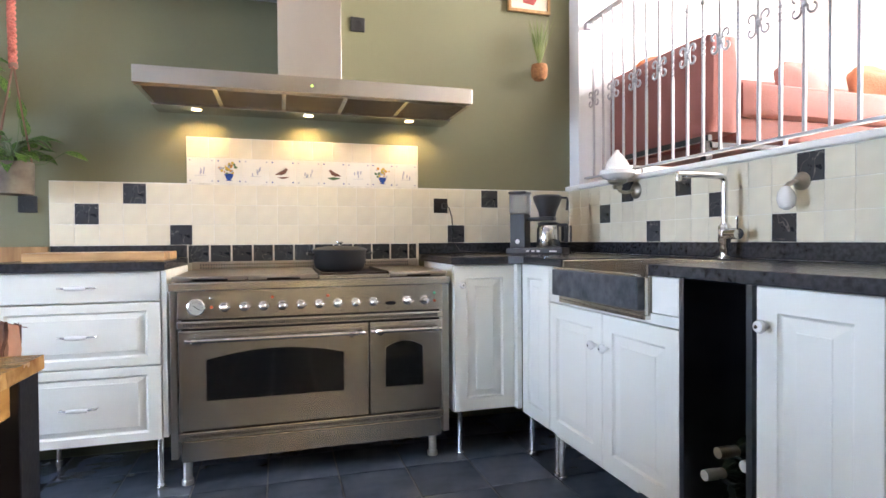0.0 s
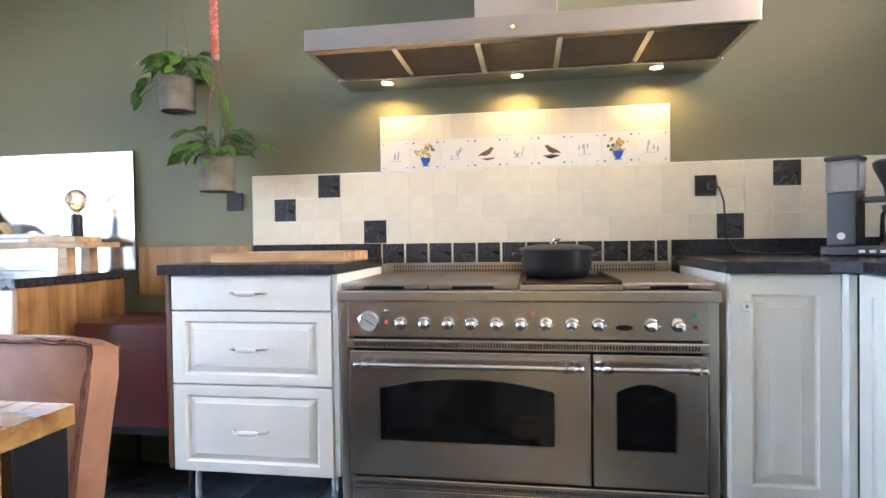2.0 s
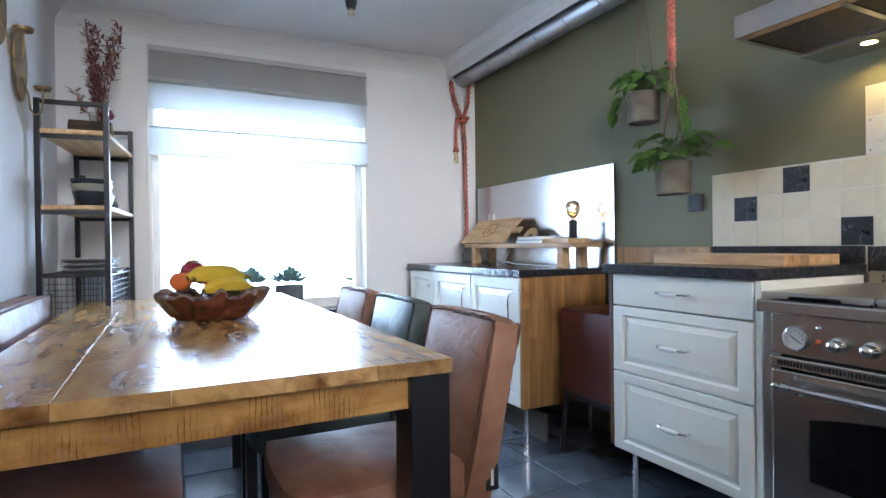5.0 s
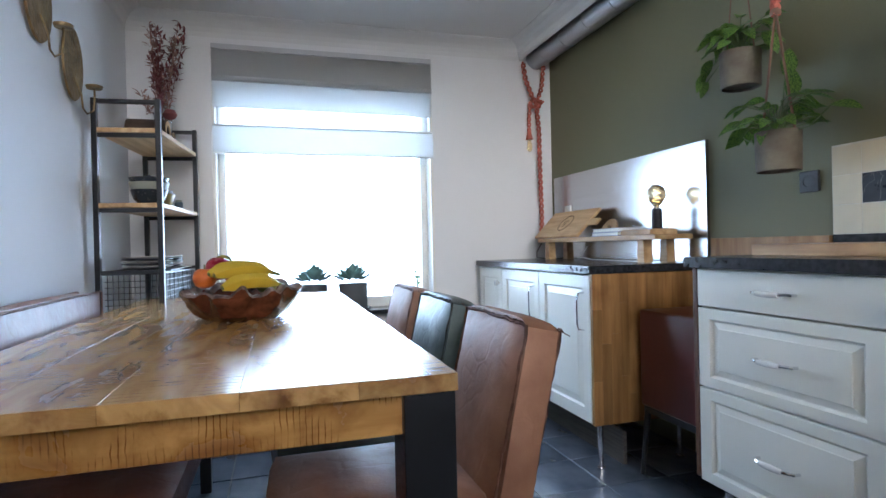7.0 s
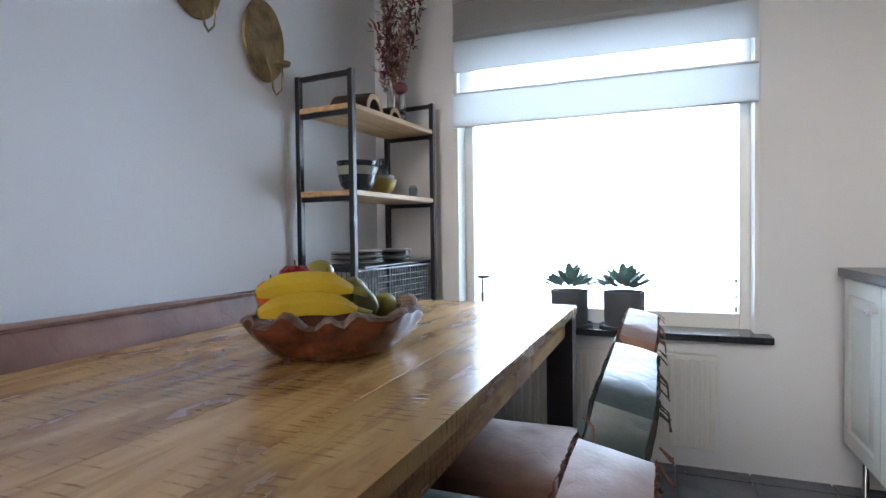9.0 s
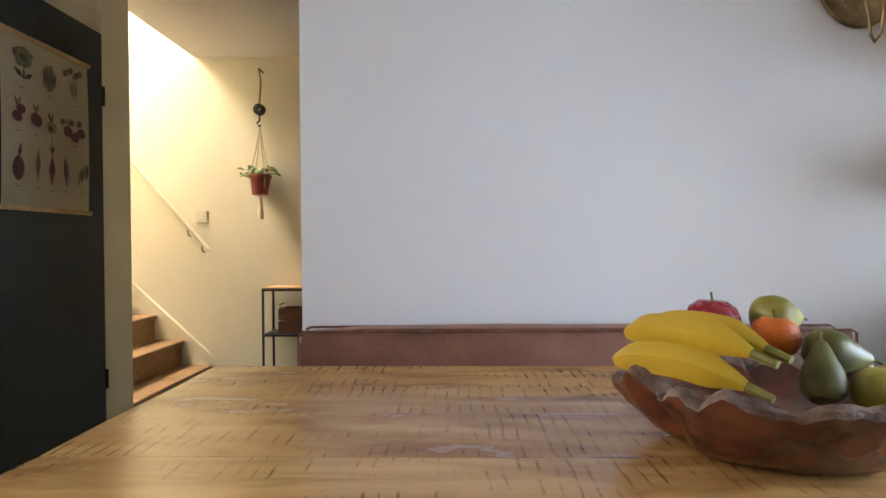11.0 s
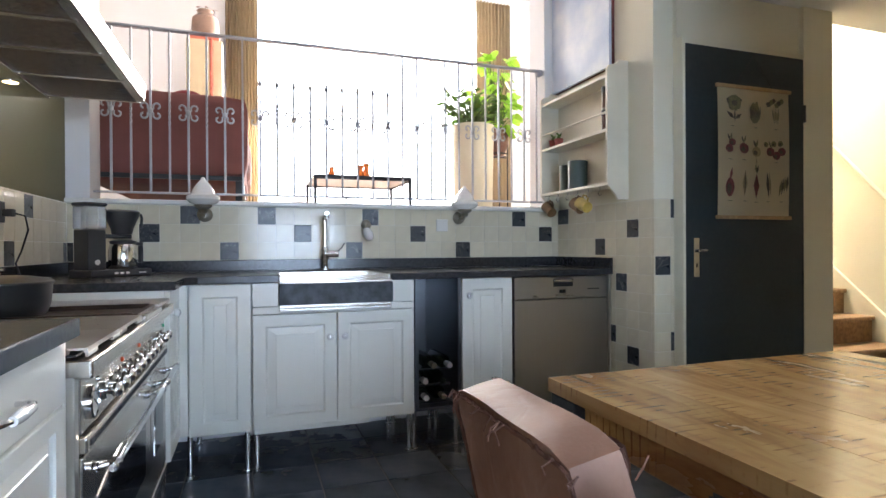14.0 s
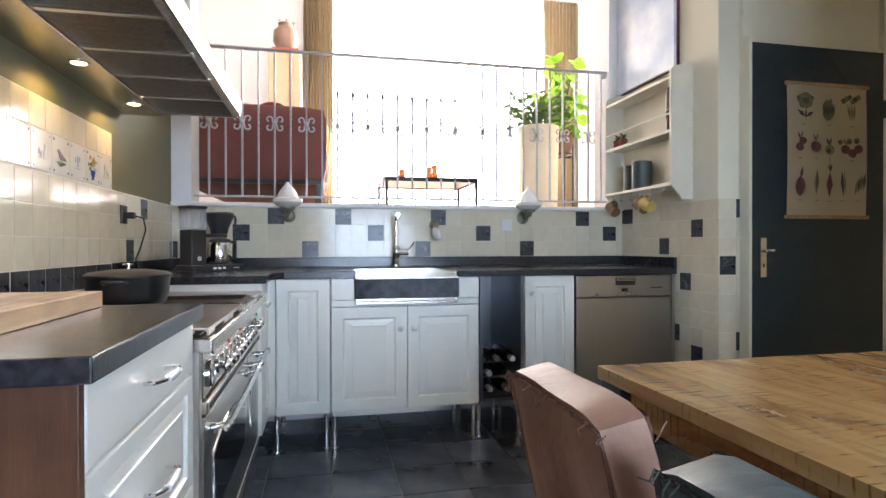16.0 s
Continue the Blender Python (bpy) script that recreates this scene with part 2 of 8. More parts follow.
def hide(name, dark, light, rough, crease=0.12):
    """Worn leather: cloudy pull-up colour, pores and branching creases."""
    m = mat(name, dark, rough, col2=light, scale=6, bump=0.0, bscale=30, rvar=0.14, detail=7)
    n, l = m.node_tree.nodes, m.node_tree.links
    b, tc = n["Principled BSDF"], n.new("ShaderNodeTexCoord")
    warp, mixv, cells, pores = n.new("ShaderNodeTexNoise"), n.new("ShaderNodeMix"), n.new("ShaderNodeTexVoronoi"), n.new("ShaderNodeTexNoise")
    warp.inputs["Scale"].default_value, pores.inputs["Scale"].default_value, pores.inputs["Detail"].default_value = 5.0, 170, 4
    mixv.data_type, mixv.blend_type = "RGBA", "LINEAR_LIGHT"
    mixv.inputs["Factor"].default_value = 0.3
    l.new(tc.outputs["Object"], mixv.inputs["A"]), l.new(warp.outputs["Color"], mixv.inputs["B"])
    l.new(tc.outputs["Object"], warp.inputs["Vector"]), l.new(tc.outputs["Object"], pores.inputs["Vector"])
    cells.feature = "DISTANCE_TO_EDGE"
    cells.inputs["Scale"].default_value = 4.5
    l.new(mixv.outputs["Result"], cells.inputs["Vector"])
    fold, broad, sm = n.new("ShaderNodeMapRange"), n.new("ShaderNodeTexNoise"), n.new("ShaderNodeMath")
    fold.inputs["From Max"].default_value = 0.09
    broad.inputs["Scale"].default_value, broad.inputs["Detail"].default_value = 9, 5
    l.new(tc.outputs["Object"], broad.inputs["Vector"])
    l.new(cells.outputs["Distance"], fold.inputs["Value"])
    sm.operation = "MULTIPLY_ADD"
    l.new(fold.outputs["Result"], sm.inputs[0])
    sm.inputs[1].default_value = crease
    l.new(broad.outputs["Fac"], sm.inputs[2])
    b1, b2_ = n.new("ShaderNodeBump"), n.new("ShaderNodeBump")
    b1.inputs["Strength"].default_value, b1.inputs["Distance"].default_value = 0.6, 0.008
    b2_.inputs["Strength"].default_value, b2_.inputs["Distance"].default_value = 0.18, 0.002
    l.new(sm.outputs["Value"], b1.inputs["Height"]), l.new(pores.outputs["Fac"], b2_.inputs["Height"])
    l.new(b1.outputs["Normal"], b2_.inputs["Normal"]), l.new(b2_.outputs["Normal"], b.inputs["Normal"])
    return m


M_LEATHER = hide("tan_leather", (0.195, 0.083, 0.048), (0.375, 0.197, 0.126), 0.54)
M_TEAL = hide("teal_leather", (0.028, 0.048, 0.055), (0.095, 0.135, 0.138), 0.40)
M_BENCH = hide("chestnut_leather", (0.165, 0.066, 0.044), (0.29, 0.135, 0.095), 0.45, 0.08)
M_DOOR = mat("dark_navy_paint", (0.011, 0.022, 0.030), 0.55, var=0.12, scale=3, bump=0.07, bscale=40)
M_TERRA = mat("terracotta_velvet", (0.205, 0.066, 0.054), 0.8, var=0.12, scale=4, bump=0.2, bscale=160, sheen=0.08)
M_IRON = mat("grey_painted_iron", (0.42, 0.43, 0.46), 0.45, 0.2, 0.1, bump=0.08)
M_RED = mat("oxblood_lacquer", (0.135, 0.030, 0.025), 0.35, var=0.08, bump=0.04)
M_CARPETW = wood("stair_wood", (0.20, 0.115, 0.055), (0.34, 0.21, 0.11), 0.5, (3, 26, 26), 1.3, 0.1)

# ---- mesh helpers ----
WORLD = {}
ON_STOVE_WALL = {}


def settle(dx=0.0, dy=0.0, dz=0.0):
    """Sets how far the next things stand from the line they are drawn up on."""
    ON_STOVE_WALL["by"] = Vector((dx, dy, dz))


settle()


def thing(name, base=(0, 0, 0), label="", category="", group="", kind="", rz=0.0, world=True):
    ob = new(name)
    ob.location, ob.rotation_euler = Vector(base) + ON_STOVE_WALL["by"], (0, 0, radians(rz))
    ob.empty_display_size = 0.1
    if world:
        WORLD[ob.name] = Vector(base)
    return tagged(ob, label, category, group, kind)


def root(ob):
    while ob.parent:
        ob = ob.parent
    return ob


def part(name, bm, material, parent=None, label="", smooth=False):
    """Links a bmesh as one mesh object under parent; bm in the world's axes for things made so, else in the thing's own."""
    if parent is not None:
        base = WORLD.get(root(parent).name)
        if base is not None:
            bmesh.ops.translate(bm, verts=bm.verts, vec=-base)
    me = bpy.data.meshes.new(name)
    bm.normal_update()
    bm.to_mesh(me)
    bm.free()
    if smooth:
        me.polygons.foreach_set("use_smooth", [True] * len(me.polygons))
        me.set_sharp_from_angle(angle=radians(40))
    me.materials.append(material)
    ob = new(name, me)
    if parent is not None:
        ob.parent = parent
    if label:
        ob["label"] = label
    return ob


def structure(name, bm, material, label, category, smooth=False):
    return tagged(part(name, bm, material, None, label, smooth), label, category, kind="structure")


def bm_box(lo, hi, bev=0.0, seg=2, bm=None):
    own = bmesh.new()
    bmesh.ops.create_cube(own, size=1)
    c = [(a + b) / 2 for a, b in zip(lo, hi)]
    d = [abs(b - a) for a, b in zip(lo, hi)]
    bmesh.ops.scale(own, vec=d, verts=own.verts)
    bmesh.ops.translate(own, vec=c, verts=own.verts)
    if bev:
        bmesh.ops.bevel(own, geom=own.edges[:], offset=min(bev, min(d) * 0.45), segments=seg, profile=0.5, affect="EDGES")
    return merge(bm, own)


def merge(bm, own):
    if bm is None:
        return own
    me = bpy.data.meshes.new("tmp")
    own.to_mesh(me)
    own.free()
    bm.from_mesh(me)
    bpy.data.meshes.remove(me)
    return bm


def bm_boxes(*pairs, bev=0.0):
    bm = bmesh.new()
    for lo, hi in pairs:
        bm_box(lo, hi, bev, 2, bm)
    return bm


def bm_lathe(profile, segs=24, at=(0, 0, 0), axis="Z", bm=None):
    """A turned body from (radius, height) pairs, standing at a place, along an axis."""
    own = bmesh.new()
    rings = []
    for r, h in profile:
        if r < 1e-5:
            rings.append([own.verts.new((0, 0, h))])
        else:
            rings.append([own.verts.new((r * math.cos(2 * math.pi * k / segs), r * math.sin(2 * math.pi * k / segs), h)) for k in range(segs)])
    for a, b in zip(rings, rings[1:]):
        for k in range(segs):
            quad = [a[k % len(a)], a[(k + 1) % len(a)], b[(k + 1) % len(b)], b[k % len(b)]]
            quad = list(dict.fromkeys(quad))
            if len(quad) > 2:
                own.faces.new(quad)
    bmesh.ops.recalc_face_normals(own, faces=own.faces)
    turn = {"Z": Matrix(), "X": Matrix.Rotation(radians(90), 4, "Y"), "Y": Matrix.Rotation(radians(-90), 4, "X")}[axis]
    own.transform(Matrix.Translation(at) @ turn)
    return merge(bm, own)


def bm_cyl(p, q, r, segs=12, r2=None, bm=None):
    p, q = Vector(p), Vector(q)
    own = bmesh.new()
    bmesh.ops.create_cone(own, cap_ends=True, segments=segs, radius1=r, radius2=r if r2 is None else r2, depth=(q - p).length)
    own.transform(Matrix.Translation((p + q) / 2) @ (q - p).to_track_quat("Z", "Y").to_matrix().to_4x4())
    return merge(bm, own)


def bm_tube(points, r, segs=8, bm=None, taper=None):
    """A round bar along a line of points."""
    own = bmesh.new()
    pts = [Vector(p) for p in points]
    rings, ref = [], Vector((0.31, 0.17, 0.93))
    for k, p in enumerate(pts):
        d = (pts[min(k + 1, len(pts) - 1)] - pts[max(k - 1, 0)]).normalized()
        u = d.cross(ref)
        u = u.normalized() if u.length > 1e-3 else d.orthogonal().normalized()
        v = d.cross(u)
        rr = r if taper is None else r * (1 + (taper - 1) * k / (len(pts) - 1))
        rings.append([own.verts.new(p + rr * (math.cos(2 * math.pi * j / segs) * u + math.sin(2 * math.pi * j / segs) * v)) for j in range(segs)])
    for a, b in zip(rings, rings[1:]):
        for j in range(segs):
            own.faces.new((a[j], a[(j + 1) % segs], b[(j + 1) % segs], b[j]))
    own.faces.new(rings[0][::-1])
    own.faces.new(rings[-1])
    bmesh.ops.recalc_face_normals(own, faces=own.faces)
    return merge(bm, own)


def bm_prism(outline, lo, hi, axis="Y", bev=0.0, bm=None):
    """A flat outline of (u, w) pairs given thickness from lo to hi along an axis."""
    own = bmesh.new()
    put = {"Y": lambda u, w, d: (u, d, w), "X": lambda u, w, d: (d, u, w), "Z": lambda u, w, d: (u, w, d)}[axis]
    a = [own.verts.new(put(u, w, lo)) for u, w in outline]
    b = [own.verts.new(put(u, w, hi)) for u, w in outline]
    own.faces.new(a)
    own.faces.new(b[::-1])
    for k in range(len(a)):
        j = (k + 1) % len(a)
        own.faces.new((a[k], b[k], b[j], a[j]))
    bmesh.ops.recalc_face_normals(own, faces=own.faces)
    if bev:
        bmesh.ops.bevel(own, geom=own.edges[:], offset=bev, segments=2, profile=0.5, affect="EDGES")
    return merge(bm, own)


def arc(cx, cy, r, a0, a1, n=10):
    return [(cx + r * math.cos(radians(a0 + (a1 - a0) * k / n)), cy + r * math.sin(radians(a0 + (a1 - a0) * k / n))) for k in range(n + 1)]


FACE_S = Matrix()
FACE_W = Matrix.Rotation(radians(-90), 4, "Z")


def bm_panel_door(w, h, m, margin=0.062, thick=0.019, flat=False, margin_z=None, slope=0.05):
    """A framed door with a raised field; own axes: x to the viewer's right, z up, front at y = 0."""
    mz = margin if margin_z is None else margin_z
    rings = [(0.0, 0.0, thick), (0.0, 0.0, 0.004), (0.0012, 0.0012, 0.0012), (0.004, 0.004, 0.0)]
    if not flat:
        rings += [(margin, mz, 0.0), (margin + 0.002, mz + 0.002, 0.004), (margin + 0.007, mz + 0.006, 0.0085), (margin + 0.011, mz + 0.009, 0.0095),
                  (margin + slope - 0.002, mz + slope * 0.8 - 0.002, 0.0035), (margin + slope, mz + slope * 0.8, 0.0015)]
    bm = bmesh.new()
    made = []
    for ix, iz, depth in rings:
        made.append([bm.verts.new((x, depth, z)) for x, z in ((ix, iz), (w - ix, iz), (w - ix, h - iz), (ix, h - iz))])
    for a, b in zip(made, made[1:]):
        for k in range(4):
            bm.faces.new((a[k], a[(k + 1) % 4], b[(k + 1) % 4], b[k]))
    bm.faces.new(made[-1])
    bm.faces.new(made[0][::-1])
    bmesh.ops.recalc_face_normals(bm, faces=bm.faces)
    bm.transform(m)
    return bm

# ---- the room ----
# Kitchen: x from the window wall (-4.97) to the living-room wall (0), y from the dining wall (-2.70) to the stove wall (0).
T = 0.20
structure("wall_north", bm_box((-5.17, 0.07, -0.1), (0.0, 0.27, 3.1)), M_GREEN, "sage green painted stove wall", "wall")
# west wall with the window's opening
WY0, WY1, WZ0, WZ1 = -2.24, -0.83, 0.62, 2.075
bm = bm_boxes(((-5.25, -2.9, -0.1), (-4.97, WY0, 3.1)), ((-5.25, WY1, -0.1), (-4.97, 0.27, 3.1)),
              ((-5.25, WY0, -0.1), (-4.97, WY1, WZ0)), ((-5.25, WY0, WZ1), (-4.97, WY1, 3.1)))
structure("wall_west", bm, M_WHITE, "white plastered window wall", "wall")
structure("wall_south", bm_box((-4.97, -2.90, -0.1), (-2.47, -2.70, 3.1)), M_WHITE, "plain white wall behind the dining bench", "wall")
# living-room wall: low part under the opening, a pier beside the stove wall and the lintel
bm = bm_boxes(((0.0, -3.07, -0.1), (0.22, 0.27, 1.345)), ((0.0, -0.045, 1.345), (0.22, 0.27, 5.3)), ((0.0, -3.07, 1.345), (0.22, -2.84, 5.3)),
              ((0.0, -2.84, 3.0), (0.22, -0.045, 5.3)))
structure("wall_east", bm, M_WHITE, "white wall with a wide opening to the living room", "wall")
structure("window_sill_living", bm_box((-0.035, -2.93, 1.349), (0.22, 0.068, 1.376), 0.006), M_TRIM, "white painted sill board of the opening", "sill")
structure("wall_return", bm_box((-1.00, -3.07, -0.1), (-0.001, -2.94, 3.1)), M_CREAM, "short wall beside the dishwasher", "wall")
bm = bm_boxes(((-1.03, -3.98, 2.235), (-0.9, -3.075, 3.1)), ((-1.06, -4.22, -0.1), (-0.9, -3.98, 3.1)), ((-1.03, -3.075, 2.2), (-0.9, -3.07, 3.1)))
structure("wall_hall_door", bm, M_CREAM, "cream painted wall over and beside the cellar door", "wall")
for k2, (lo, hi) in enumerate((((-3.2, -5.49, -0.1), (2.2, -5.29, 4.6)), ((-3.4, -5.49, -0.1), (-3.2, -2.9, 2.6)), ((-0.9, -4.22, -0.1), (2.2, -4.1, 4.6)), ((2.2, -5.49, -0.1), (2.3, -4.1, 4.6)))):
    structure("wall_hall_%d" % (k2 + 1), bm_box(lo, hi), M_CREAM, "cream painted hall and staircase wall", "wall")
structure("wall_cupboard", bm_box((-0.9, -4.1, -0.1), (-0.8, -3.07, 3.1)), M_WHITE, "plain wall behind the door", "wall")
# floors
structure("floor", bm_box((-5.25, -5.49, -0.12), (2.2, 0.27, -0.008)), M_DGROUT, "dark jointed slab under the floor tiles", "floor")
# ceilings: low over the dining end, with a cove; high over the sink end
cove = [(0, 2.34)] + [(0.10 - 0.10 * math.cos(radians(a)), 2.34 + 0.11 * math.sin(radians(a))) for a in range(0, 91, 15)] + [(0.10, 2.60), (0, 2.60)]
bm = bm_boxes(((-4.97, -2.70, 2.455), (-1.9, -0.27, 2.60)))
bm_prism([(-4.97 + u, w) for u, w in cove], -2.70, -0.19, "Y", bm=bm)
bm_prism([(-2.70 + u, w) for u, w in cove], -4.97, -1.9, "X", bm=bm)
bm_prism([(-0.17 - u, w) for u, w in cove], -4.97, -1.9, "X", bm=bm)
bm_box((-4.97, -0.175, 2.60), (-1.9, 0.07, 2.70), bm=bm)
bm_box((-1.94, -2.70, 2.58), (-1.9, 0.07, 3.1), bm=bm)
bm_box((-1.9, -2.95, 3.0), (0.0, 0.07, 3.1), bm=bm)
bm_box((-2.47, -3.1, 2.52), (-0.9, -2.70, 3.1), bm=bm)
bm_box((-3.3, -5.3, 2.52), (-0.93, -2.9, 2.62), bm=bm)
bm_box((-1.0, -5.3, 4.5), (2.2, -4.1, 4.6), bm=bm)
bm_box((-0.93, -5.3, 2.62), (-0.90, -4.22, 4.6), bm=bm)
structure("ceiling", bm, M_CEIL, "white plaster ceiling with a rounded cove", "ceiling")

# ---- living room, one half storey up ----
LF = 1.33
structure("floor_living", bm_box((0.22, -6.0, LF - 0.1), (5.2, 1.6, LF)), wood("living_floor", (0.25, 0.14, 0.07), (0.4, 0.25, 0.13), 0.35, (2, 22, 22)),
          "pale wooden living-room floor", "floor")
for k2, (lo, hi) in enumerate((((0.22, 1.6, LF), (5.4, 1.8, 5.3)), ((2.3, -6.2, LF), (5.4, -6.0, 5.3)), ((5.0, -6.2, LF), (5.4, -4.8, 5.3)), ((5.0, -0.80, LF), (5.4, 1.8, 5.3)),
              ((5.0, -4.8, LF), (5.4, -0.80, 1.75)), ((5.0, -4.8, 5.15), (5.4, -0.80, 5.3)), ((0.22, 0.27, LF), (0.3, 1.8, 5.3)), ((0.22, -4.1, LF), (0.3, -3.07, 5.3)))):
    structure("wall_living_%d" % (k2 + 1), bm_box(lo, hi), M_WHITE, "white living-room wall by the wide window", "wall")
structure("ceiling_living", bm_box((0.22, -6.2, 5.3), (5.4, 1.8, 5.45)), M_CEIL, "white living-room ceiling", "ceiling")

# daylight outside both windows
M_SKYCARD = mat("bright_overcast_distance", (0.9, 0.95, 1.0), 1, var=0.01, bump=0, emit=6.0)
M_SKYBLUE = mat("blue_sky_distance", (0.62, 0.82, 1.0), 1, var=0.01, bump=0, emit=8.0)
structure("backdrop", bm_box((-14.2, -14, -6), (-14, 12, 12)), M_SKYBLUE, "bright hazy daylight beyond the window", "backdrop")
structure("backdrop", bm_box((14, -16, -6), (14.2, 12, 14)), M_SKYCARD, "bright hazy daylight beyond the living room", "backdrop")

# ---- kitchen units ----
CT = 0.968          # worktop height
SLAB = 0.036


def leg_round(parent, x, y, top, r=0.0125, mat_=None):
    bm = bm_cyl((x, y, 0.012), (x, y, top), r, 14)
    bm_cyl((x, y, 0.0), (x, y, 0.012), r * 1.5, 14, bm=bm)
    return part("leg", bm, mat_ or M_CHROME, parent, smooth=True)


def porcelain_pull(parent, m, w=0.13):
    """A bowed chrome pull with a white porcelain grip."""
    h = part("handle", bm_tube([m @ Vector(p) for p in ((-w / 2, 0.0, 0), (-w / 2, -0.018, 0.001), (-w / 2 + 0.012, -0.028, 0.002), (-w * 0.28, -0.031, 0),
                                                       (w * 0.28, -0.031, 0), (w / 2 - 0.012, -0.028, 0.002), (w / 2, -0.018, 0.001), (w / 2, 0, 0))], 0.0045, 8),
             M_CHROME, parent, "chrome pull", True)
    bm = bm_lathe([(0, -0.038), (0.007, -0.037), (0.0085, -0.02), (0.0095, 0), (0.0085, 0.02), (0.007, 0.037), (0, 0.038)], 12, axis="X")
    bm.transform(m @ Matrix.Translation((0, -0.031, 0)))
    part("grip", bm, M_PORC, h, "white porcelain grip", True)
    return h


def porcelain_knob(parent, m):
    bm = bm_lathe([(0.006, 0.0), (0.006, 0.012), (0.014, 0.016), (0.017, 0.024), (0.014, 0.032), (0.006, 0.036), (0, 0.0365)], 16, axis="Y")
    bm.transform(m @ Matrix.Rotation(radians(180), 4, "Z"))
    k = part("knob", bm, M_PORC, parent, "white porcelain knob", True)
    bm = bm_lathe([(0.0, 0.039), (0.004, 0.038), (0.005, 0.036)], 10, axis="Y")
    bm.transform(m @ Matrix.Rotation(radians(180), 4, "Z"))
    part("screw", bm, M_CHROME, k, "", True)
    return k


M_PORC = mat("white_porcelain", (0.78, 0.77, 0.74), 0.15, var=0.02, bump=0, coat=0.4)

# drawer unit beside the cooker
settle(-0.02, 0.045)
X0, X1, FY = -2.815, -2.190, -0.575
u = thing("drawer_cabinet", (-2.49, -0.3, 0), "white three-drawer kitchen cabinet on chrome legs", "cabinet")
part("body", bm_boxes(((X0 + 0.001, FY + 0.02, 0.235), (X0 + 0.018, -0.005, 0.93)), ((X1 - 0.018, FY + 0.004, 0.235), (X1, -0.005, 0.93)),
                      ((X0, FY + 0.02, 0.235), (X1, -0.005, 0.252)), ((X0, -0.02, 0.252), (X1, -0.005, 0.93)), ((X0, FY + 0.02, 0.914), (X1, -0.005, 0.93))), M_CAB, u)
# reddish wood darkened: the shade on this side is put into its colour
part("side_panel", bm_box((X0 - 0.018, FY + 0.0, 0.235), (X0 - 0.001, -0.005, 0.93), 0.002), wood("shaded_reddish_side_wood", (0.075, 0.027, 0.012), (0.135, 0.054, 0.025), 0.45, (26, 26, 2.4), 1.3, 0.1), u, "reddish brown wooden side panel, shade in its colour")
for z0, z1, flat in ((0.806, 0.928, True), (0.543, 0.801, False), (0.229, 0.538, False)):
    d = part("drawer_front", bm_panel_door(X1 - X0 - 0.026, z1 - z0, Matrix.Translation((X0 + 0.003, FY, z0)), 0.050, flat=flat, margin_z=0.034 + 0.03 * max(0, z1 - z0 - 0.26), slope=0.036), M_CAB, u)
    porcelain_pull(d, Matrix.Translation(((X0 + X1) / 2 - 0.008, FY, (z0 + z1) / 2)))
for x in (X0 + 0.06, X1 - 0.04):
    for y in (FY + 0.06, -0.06):
        leg_round(u, x, y, 0.236)


def slab_edge(outline, lo, hi):
    return bm_prism(outline, lo, hi, "Z", 0.003)


w = thing("worktop", (-2.5, -0.3, 0.93), "dark honed stone worktop over the drawer cabinet", "worktop")
part("slab", slab_edge([(-2.852, -0.597), (-2.192, -0.597), (-2.192, 0.022), (-2.852, 0.022)], CT - SLAB, CT), M_STONE, w)
part("upstand", bm_boxes(((-2.80, 0.006, CT + 0.001), (-2.195, 0.0225, 1.032)), bev=0.002), M_STONE, w)
settle()
w2 = thing("worktop", (-0.4, -1.2, 0.93), "dark honed stone corner worktop with a cut-out for the sink", "worktop")
part("slab", slab_edge([(-0.985, -0.578), (-0.70, -0.578), (-0.645, -0.633), (-0.645, -0.998), (-0.12, -0.998), (-0.12, -1.562), (-0.645, -1.562),
                        (-0.645, -2.935), (-0.004, -2.935), (-0.004, 0.067), (-0.985, 0.067)], CT - SLAB, CT), M_STONE, w2)
part("upstand", bm_boxes(((-0.985, 0.052, CT + 0.001), (-0.004, 0.0685, 1.032)), ((-0.018, -2.918, CT + 0.001), (-0.0015, 0.051, 1.032)),
                         ((-0.645, -2.936, CT + 0.001), (-0.004, -2.919, 1.032)), bev=0.002), M_STONE, w2)


def base_unit(name, label, y0, y1, z0=0.215, z1=0.930, legs=True, fx=-0.61):
    """A carcass on the sink run, open in front."""
    c = thing(name, ((fx) / 2, (y0 + y1) / 2, 0), label, "cabinet")
    part("body", bm_boxes(((fx, y0, z0), (-0.03, y0 + 0.016, z1)), ((fx, y1 - 0.016, z0), (-0.03, y1, z1)), ((fx, y0 + 0.016, z0), (-0.03, y1 - 0.016, z0 + 0.016)),
                          ((-0.045, y0 + 0.016, z0 + 0.016), (-0.03, y1 - 0.016, z1))), M_CAB, c)
    if legs:
        for x in (fx + 0.03, -0.1):
            for y in (y0 + 0.02, y1 - 0.02):
                leg_round(c, x, y, z0 + 0.001)
    return c


def door_w(c, y_left, y_right, z0, z1, knob=None, flat=False, margin=0.06):
    """A door on the sink run; y_left is the larger y."""
    d = part("door", bm_panel_door(y_left - y_right, z1 - z0, Matrix.Translation((-0.632, y_left, z0)) @ FACE_W, margin, flat=flat), M_CAB, c)
    if knob:
        porcelain_knob(d, Matrix.Translation((-0.632, knob[0], knob[1])) @ FACE_W)
    return d


